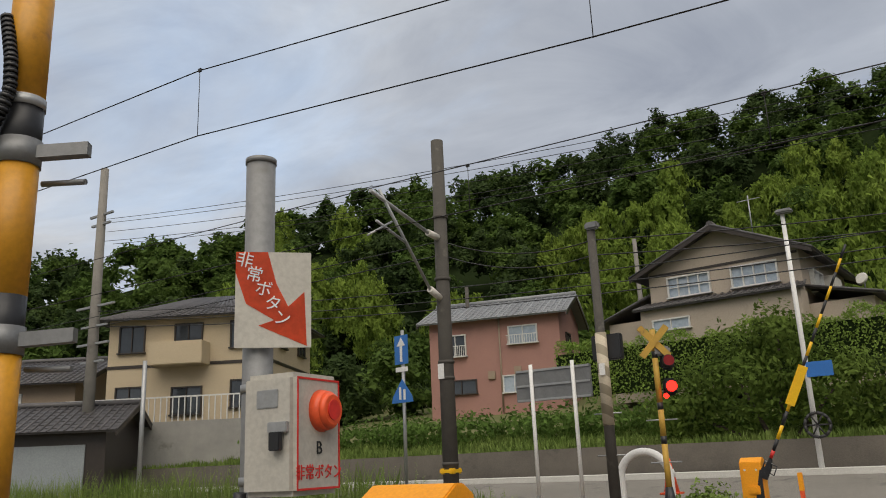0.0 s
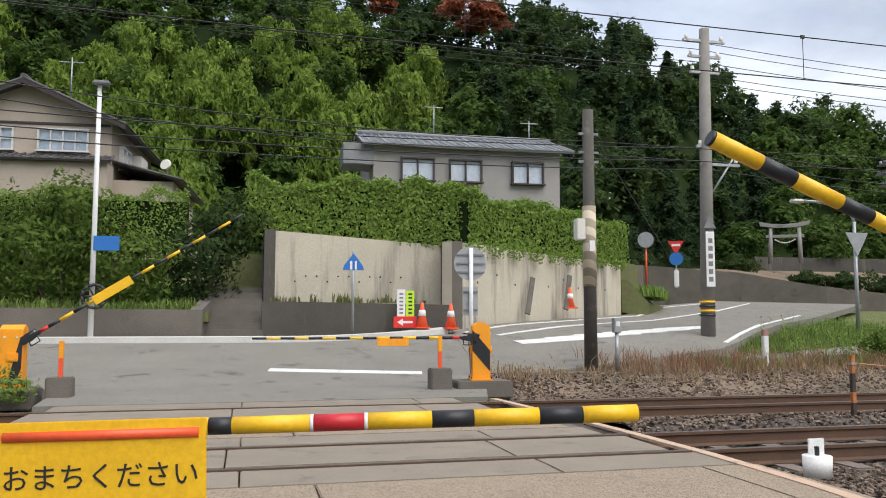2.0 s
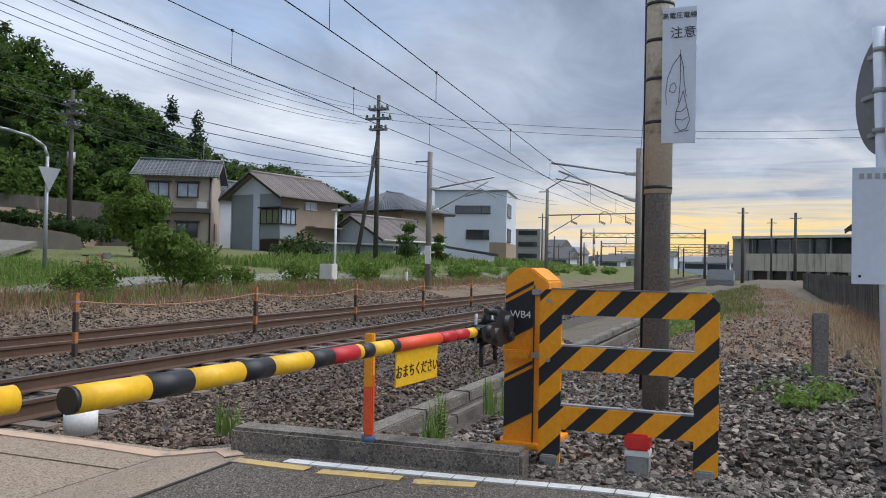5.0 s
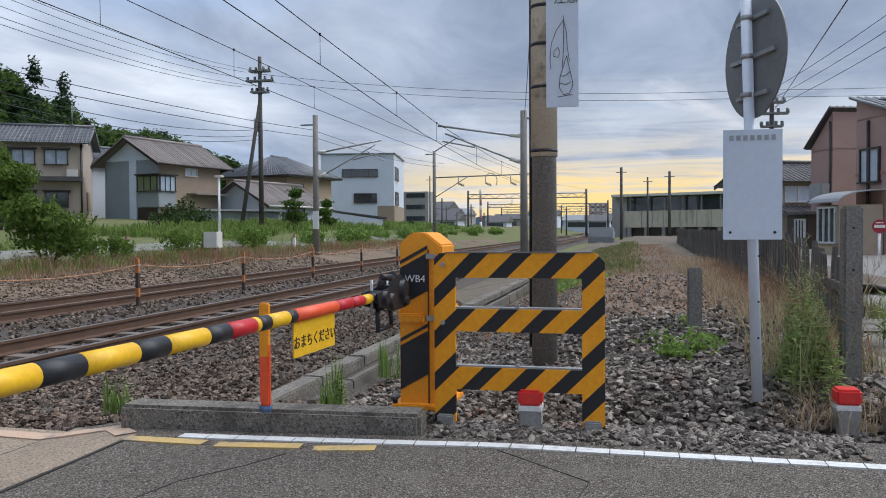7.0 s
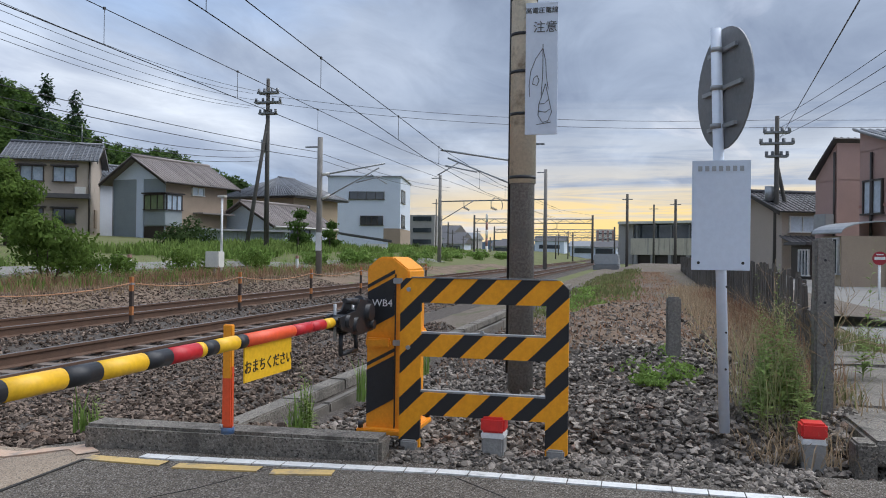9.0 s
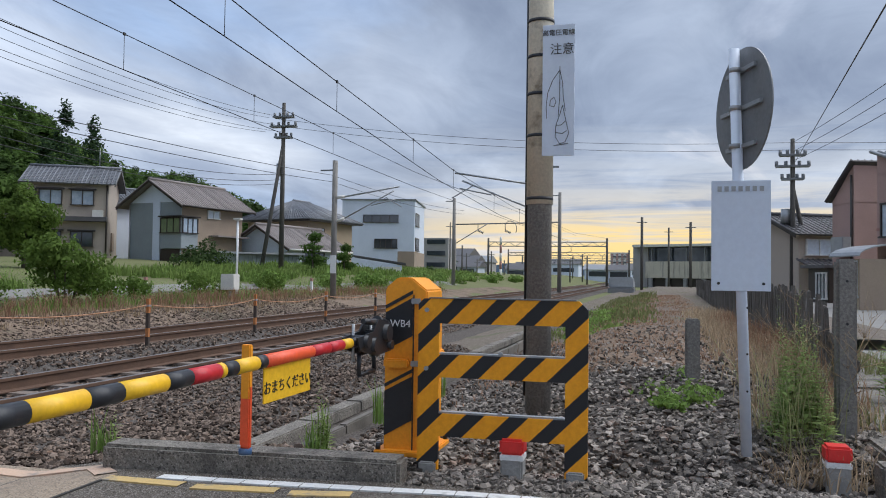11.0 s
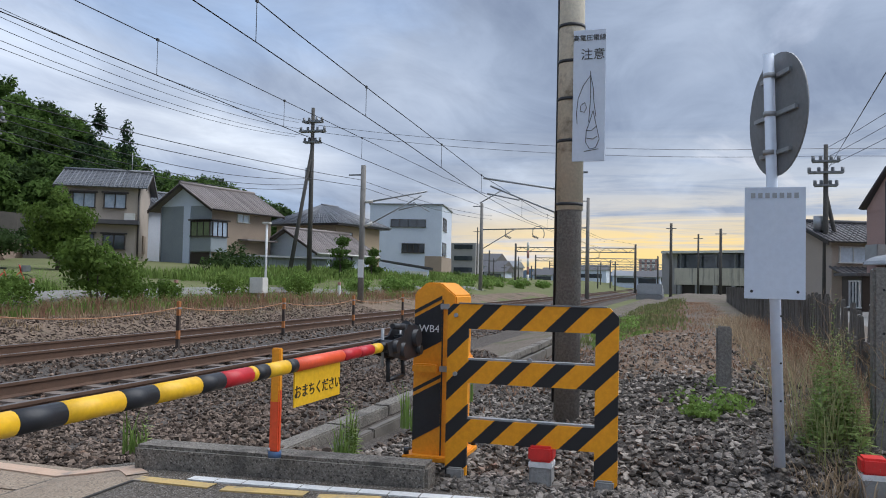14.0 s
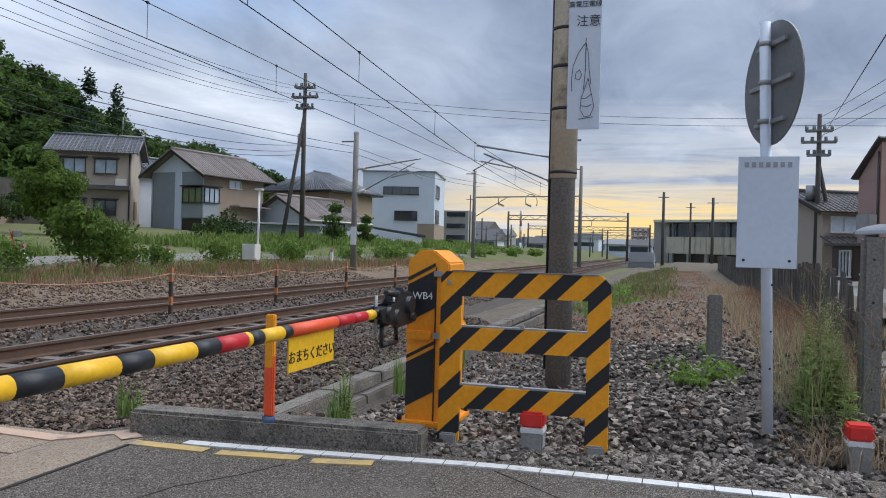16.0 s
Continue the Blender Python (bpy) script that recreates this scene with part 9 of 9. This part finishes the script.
for x, y, z in ((0.62, -2.30, -0.02), (0.75, -3.62, 0.0), (0.55, -3.75, 0.02), (2.4, -3.5, -0.05), (3.6, -3.6, 0.0)):
    sprigs("roadside_weed", [(x + U(-0.06, 0.06), y + U(-0.06, 0.06), z, U(0.18, 0.42), 0.05) for _ in range(5)], M["leaf_weed"], "small green weed in the ballast", "weed", 7, 0.006, 0.35, "stuff")


stalks("goldenrod", [(1.45 + 0.22 * U(-1, 1), -6.45 + 0.13 * U(-1, 1), 0.2, U(0.3, 0.75)) for _ in range(16)] + [(1.02, -6.30, 0.18, 0.62), (1.12, -6.42, 0.18, 0.74), (1.3, -6.36, 0.2, 0.86), (1.38, -6.5, 0.2, 0.7), (1.18, -6.55, 0.18, 0.55), (1.5, -6.42, 0.2, 0.92), (0.95, -6.48, 0.15, 0.42), (1.62, -6.52, 0.2, 0.66), (1.25, -6.25, 0.18, 0.5)], M["leaf_goldenrod"], "leafy green goldenrod stems by the round sign", 90, 0.085)
stalks("goldenrod_roadside", [(3.0, -7.3, 0.24, 1.05), (3.05, -7.36, 0.24, 0.7), (2.2, -7.75, 0.2, 0.6), (2.25, -7.8, 0.2, 0.7), (2.32, -7.78, 0.2, 0.62), (2.28, -7.86, 0.2, 0.5), (2.8, -7.25, 0.24, 0.4)], M["leaf_goldenrod"], "leafy green goldenrod stems on the gutter", 60, 0.11)
stalks("field_weeds", [(x, y, field_z(x, y) - 0.05, U(0.5, 1.25) * (1 - 0.5 * smooth(24, 32, x))) for x, y in [(U(11, 44), U(13.4, 26)) for _ in range(3000)] + [(U(9.5, 18), U(12, 19)) for _ in range(700)] if noise.noise((x * 0.35, y * 0.35, 1)) > -0.05 and 11.9 + (x - 8) * 0.26 < y < 11.4 + (x - 8.2) * 0.93 + (20 if x > 18 else 0)], M["leaf_weed"], "tall leafy weeds in the overgrown field", 16, 0.24)
stalks("lane_edge_weeds", [(x, y, max(0.22, land(x, y)) - 0.02, U(0.3, 0.95)) for x, y in ((9 + 50 * U() ** 1.2, U(9.4, 11.2)) for _ in range(520))], M["leaf_weed"], "leafy weeds along the lane", 18, 0.20)
stalks("ballast_shoots", [(0.75 + U(-0.1, 0.1), -3.62 + U(-0.1, 0.1), 0.0, U(0.25, 0.5)) for _ in range(7)] + [(0.6, -2.35, -0.02, 0.3), (2.5, -3.55, 0.0, 0.3)], M["leaf_goldenrod"], "leafy shoots in the ballast by the gate", 40, 0.07)
sprigs("gutter_grass", [(x, y, 0.2, U(0.08, 0.32), 0.12) for x, y in [(U(2.2, 6.5), U(-7.95, -7.6)) for _ in range(60)] + [(U(1.6, 6), U(-6.95, -6.8)) for _ in range(60)]], M["weed_olive"], "thin grass in the gutter joints", blades=9, wide=0.005, bend=0.8)


def leafage(n, c, r, size, flat=0.0):
    """Leaf quads filling an ellipsoid shell."""
    d = rng.normal(0, 1, (n, 3))
    d /= np.linalg.norm(d, axis=1)[:, None]
    lump = 0.82 + 0.25 * np.sin(d[:, 0] * 5.1 + c[0]) * np.sin(d[:, 1] * 4.3 + c[1]) + 0.15 * np.sin(d[:, 2] * 7)
    p = d * lump[:, None] * rng.uniform(0.6, 1.06, (n, 1)) * r + c
    nr = d + rng.normal(0, 0.5, (n, 3))
    nr /= np.linalg.norm(nr, axis=1)[:, None]
    t = np.cross(nr, rng.normal(0, 1, (n, 3)))
    t /= np.linalg.norm(t, axis=1)[:, None]
    b = np.cross(nr, t)
    s = size * rng.uniform(0.6, 1.3, (n, 1))
    return np.stack([p - t * s, p - b * s * 0.45, p + t * s, p + b * s * 0.45], 1)


def shrub(name, x, y, z, blobs, n, size, mat, label, category="shrub", trunk=0.08):
    s = thing(name, pose(x, y, z), label, category)
    q = np.concatenate([leafage(int(n * w), np.array(c), np.array(r), size) for c, r, w in blobs])
    v = q.reshape(-1, 3)
    me = raw("crown", v, np.arange(len(v)).reshape(-1, 4), [mat])
    ob = new("crown", me)
    ob.parent = s
    bm = bmesh.new()
    for c, r, w in blobs:
        tube(bm, (c[0] * 0.2, c[1] * 0.2, -0.1), (c[0], c[1], c[2]), trunk, trunk * 0.35, 7)
    part("trunk", bm, M["bark"], s)
    return s


q = np.concatenate([leafage(420, np.array(c), np.array(r), 0.022) for c, r in (((2.45, -5.62, 0.33), (0.42, 0.22, 0.07)), ((2.2, -5.9, 0.34), (0.35, 0.16, 0.07)), ((2.9, -5.8, 0.38), (0.5, 0.2, 0.08)), ((2.0, -5.7, 0.30), (0.22, 0.15, 0.05)))])
tagged(new("creeping_weed", raw("creeping_weed", q.reshape(-1, 3), np.arange(len(q) * 4).reshape(-1, 4), [M["leaf_weed"]])), "low creeping green weed on the crushed stone", "weed", kind="stuff")
q = np.concatenate([leafage(300, np.array((x, y, verge_z(8.9, -4.6) - 0.02)), np.array((1.6, 0.5, 0.12)), 0.05) for x, y in ((9.6, -4.5), (11, -4.9), (12.5, -4.1), (13.5, -5.2), (15, -4.4), (17, -5.2), (19, -4.3), (21, -5.4), (24, -4.8))])
tagged(new("path_clover", raw("path_clover", q.reshape(-1, 3), np.arange(len(q) * 4).reshape(-1, 4), [M["leaf_weed"]])), "low green clover beside the line", "weed", kind="stuff")


def dead_bush(x, y, z):
    """Bare twigs that fork and spread."""
    bm = bmesh.new()

    def grow(p, d, l, r, n):
        q = p + d * l
        tube(bm, p, q, r, r * 0.7, 5)
        if n:
            for _ in range(3 if n > 1 else 2):
                e = (d + Vector((rng.normal(0, 0.5), rng.normal(0, 0.5), rng.normal(0, 0.22)))).normalized()
                grow(q, e, l * rng.uniform(0.6, 0.95), r * 0.65, n - 1)
    for k in range(4):
        grow(Vector((x, y, z)), Vector((rng.normal(0, 0.3), rng.normal(0, 0.3), 1)).normalized(), 0.26, 0.006, 4)
    solid("dead_bush", bm, M["straw"], "bare pale twigs of a dead bush at the fence", "shrub")


dead_bush(1.75, -6.68, 0.25)

shrub("garden_tree", -8.6, 15.6, 1.4, [((-0.8, 0, 1.5), (1.9, 1.3, 1.6), 0.45), ((1.4, 0.2, 1.2), (1.8, 1.2, 1.3), 0.4), ((0.3, 0, 2.6), (1.1, 1.0, 1.0), 0.2), ((-2.4, 0, 0.9), (1.3, 1.0, 1.0), 0.2)], 9000, 0.085, M["leaf_garden"], "broad green garden tree by the lamp post", "tree")
shrub("garden_shrub", -5.2, 16.4, 1.5, [((0, 0, 1.2), (1.3, 1.2, 1.5), 0.6), ((0.8, 0.3, 2.2), (1.1, 0.8, 0.9), 0.4)], 5200, 0.085, M["leaf_dark"], "dark green shrub beside the steps", "shrub")
shrub("weed_clump", -7.75, 5.9, 0.0, [((0, 0, 0.38), (0.6, 0.4, 0.42), 0.7), ((0.6, 0, 0.2), (0.45, 0.3, 0.26), 0.3)], 2000, 0.04, M["leaf_weed"], "leafy weeds round the barrier machine", "weed", 0.015)
shrub("field_tree", 29.7, 24.9, 0.7, [((0, 0, 2.9), (1.75, 1.6, 1.9), 1.0), ((0.9, 0, 1.7), (1.0, 1.0, 1.1), 0.3)], 6000, 0.13, M["leaf_garden"], "dark round tree before the houses", "tree", 0.15)
for x, y, z, s in ((40.2, 22.1, 0.4, 1.6), (41.7, 21.9, 0.4, 1.9), (61, 15.5, 0.3, 1.0), (69, 15.0, 0.3, 1.1)):
    shrub("garden_bush", x, y, z, [((0, 0, s * 0.75), (s * 0.8, s * 0.8, s * 0.8), 1.0)], 1500, 0.13, M["leaf_dark"], "dark rounded garden bush by the houses", "shrub")
for x, y, k in ((41.9, 14.7, 1.0), (47.3, 14.8, 0.85)):
    shrub("garden_pine", x, y, 0.2, [((0, 0, 0.9 * k), (1.1 * k, 1.0 * k, 0.5 * k), 0.35), ((0.3, 0.1, 1.8 * k), (0.9 * k, 0.9 * k, 0.45 * k), 0.3), ((-0.3, 0, 2.5 * k), (0.75 * k, 0.7 * k, 0.4 * k), 0.2), ((0.1, 0, 3.2 * k), (0.5 * k, 0.5 * k, 0.4 * k), 0.15)], 2400, 0.10, M["leaf_mid"], "clipped dark pine in tiers by the lane", "tree", 0.09)
for x, y, z, s in ((33, 46, 3.0, 2.0), (36, 44, 2.6, 1.6), (43, 46, 2.8, 2.0), (48, 44.5, 2.6, 2.2), (30, 44, 4.2, 1.5), (29.5, 36.0, 3.0, 1.1), (31.5, 35.2, 2.8, 1.2), (34, 34.6, 2.3, 1.4), (37, 36, 2.2, 1.6)):
    shrub("shrine_bush", x, y, z, [((0, 0, s * 0.5), (s, s, s * 0.6), 1.0)], 1300, 0.15, M["leaf_dark"], "clipped dark bush before the shrine", "shrub")
for k in range(16):
    x, y = 30 + 4.2 * k + U(-1, 1), 10.6 + U(-0.4, 1.8)
    shrub("lane_weeds", x, y, 0.3, [((0, 0, 0.5), (U(0.8, 1.4), 0.7, U(0.5, 0.9)), 1.0)], 700, 0.12, M["leaf_weed"], "green weeds along the lane", "weed", 0.02)
for x, y, hh in ((11.6, 10.6, 0.5), (13.2, 11.4, 0.8), (17.4, 11.0, 0.9), (19.5, 11.2, 0.7), (22.5, 10.8, 0.9), (25, 11.0, 0.7), (28, 10.6, 1.0)):
    shrub("lane_bush", x, y, 0.25, [((0, 0, hh * 0.6), (hh * 0.9, 0.6, hh * 0.6), 0.6), ((hh * 0.7, 0.1, hh * 0.4), (hh * 0.6, 0.5, hh * 0.45), 0.4)], 900, 0.075, M["leaf_garden"], "leafy green bush beside the lane", "shrub", 0.02)
for k in range(22):
    x = -44 + 1.75 * k
    shrub("slope_creeper", x, 18.2 + U(-0.8, 0.8), 1.7, [((0, 0, 0.45), (1.5, 1.5, 0.95), 1.0)], 1300, 0.10, M["leaf_creeper"], "green creeper covering the slope", "creeper", 0.02)


def hedge(name, pts, hgt, deep, n, label):
    """A clipped hedge along points x, y, z."""
    quads = []
    seg = [(Vector(a), Vector(b)) for a, b in zip(pts, pts[1:])]
    total = sum((b - a).length for a, b in seg)
    for a, b in seg:
        d = (b - a).normalized()
        s = Vector((-d.y, d.x, 0)).normalized()
        m = int(n * (b - a).length / total)
        t, u, w = rng.uniform(0, 1, m), rng.uniform(0, 1, m), rng.uniform(0, 1, m)
        face = rng.integers(0, 3, m)
        across = np.where(face == 0, -0.5 + 0.12 * u, np.where(face == 1, u - 0.5, 0.5 - 0.1 * u)) * deep
        up = np.where(face == 1, 1 - 0.1 * w, w ** 0.9)
        top = hgt * (1 + 0.09 * np.sin(t * (b - a).length * 1.7 + a.x) + 0.06 * np.sin(t * (b - a).length * 5.1))
        p = np.array(a)[None] + np.outer(t, np.array(b - a)) + np.outer(across, np.array(s))
        p[:, 2] += up * top
        nr = np.where((face == 1)[:, None], [[0, 0, 1.0]], np.outer(np.sign(across + 1e-6), np.array(s))) + rng.normal(0, 0.5, (m, 3))
        nr /= np.linalg.norm(nr, axis=1)[:, None]
        tt = np.cross(nr, rng.normal(0, 1, (m, 3)))
        tt /= np.linalg.norm(tt, axis=1)[:, None]
        bb = np.cross(nr, tt)
        sz = 0.052 * rng.uniform(0.6, 1.5, (m, 1))
        p = p + rng.normal(0, 0.05, (m, 3))
        quads.append(np.stack([p - tt * sz, p - bb * sz * 0.5, p + tt * sz, p + bb * sz * 0.5], 1))
    v = np.concatenate(quads).reshape(-1, 3)
    h = thing(name, Matrix(), label, "hedge")
    ob = new("leaves", raw("leaves", v, np.arange(len(v)).reshape(-1, 4), [M["leaf_hedge"]]))
    ob.parent = h
    # added dark boxes inside the leaves stand for the hedge's inner shade
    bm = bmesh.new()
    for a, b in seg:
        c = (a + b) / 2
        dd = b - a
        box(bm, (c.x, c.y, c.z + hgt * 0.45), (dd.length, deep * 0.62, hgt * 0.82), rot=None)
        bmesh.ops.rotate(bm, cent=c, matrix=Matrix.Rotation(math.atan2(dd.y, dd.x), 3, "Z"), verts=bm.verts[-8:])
    part("shade_core", bm, M["foliage_shade"], h)
    return h


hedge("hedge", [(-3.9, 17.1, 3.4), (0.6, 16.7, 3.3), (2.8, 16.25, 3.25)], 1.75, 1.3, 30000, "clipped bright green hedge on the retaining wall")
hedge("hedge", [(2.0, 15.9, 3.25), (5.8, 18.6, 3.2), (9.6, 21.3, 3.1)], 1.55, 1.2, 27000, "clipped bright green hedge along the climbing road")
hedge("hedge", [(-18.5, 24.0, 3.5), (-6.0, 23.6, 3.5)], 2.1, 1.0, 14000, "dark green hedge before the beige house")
shrub("field_bush", 15.2, 10.3, 0.2, [((0, 0, 1.1), (1.2, 1.1, 0.85), 0.6), ((0.9, 0.1, 0.8), (0.8, 0.7, 0.6), 0.3), ((-0.6, 0, 1.5), (0.7, 0.6, 0.5), 0.2)], 3200, 0.085, M["leaf_garden"], "leafy green bush by the lane", "shrub", 0.03)
grid_road("bank_green", [(9.5, 20.55), (10.6, 23.0), (13.6, 27.5)], [(10.4, 20.3), (12.6, 23.4), (15.2, 27.6)], lambda x, y: 2.6 - 0.9 * smooth(0, 1.2, (x - 9.6) - (y - 20.5) * 0.58), M["ground"], "green bank at the end of the wall", 1.2)
sprigs("bank_tufts", [(x, y, 2.0, U(0.2, 0.5), 0.25) for x, y in ((9.9 + 0.58 * k + U(0, 1.2), 20.6 + k) for k in (U(0, 6.5) for _ in range(420)))], M["leaf_weed"], "leafy green cover on the bank", blades=12, wide=0.035)
sprigs("ledge_weeds", [(x, 15.4 + U(-0.4, 0.4), 1.6, U(0.1, 0.3), 0.15) for x in [U(-3.2, 1.4) for _ in range(26)]], M["weed_olive"], "small weeds on the ledge of the wall", blades=10, wide=0.02)
for k in range(9):
    shrub("hedge_trail", 2.3 + 0.85 * k, 15.05 + 0.63 * k, 3.05, [((0, 0, 0.12), (0.5, 0.25, 0.28), 1.0)], 260, 0.05, M["leaf_hedge"], "loose hedge shoots hanging over the wall", "hedge", 0.01)


motions()
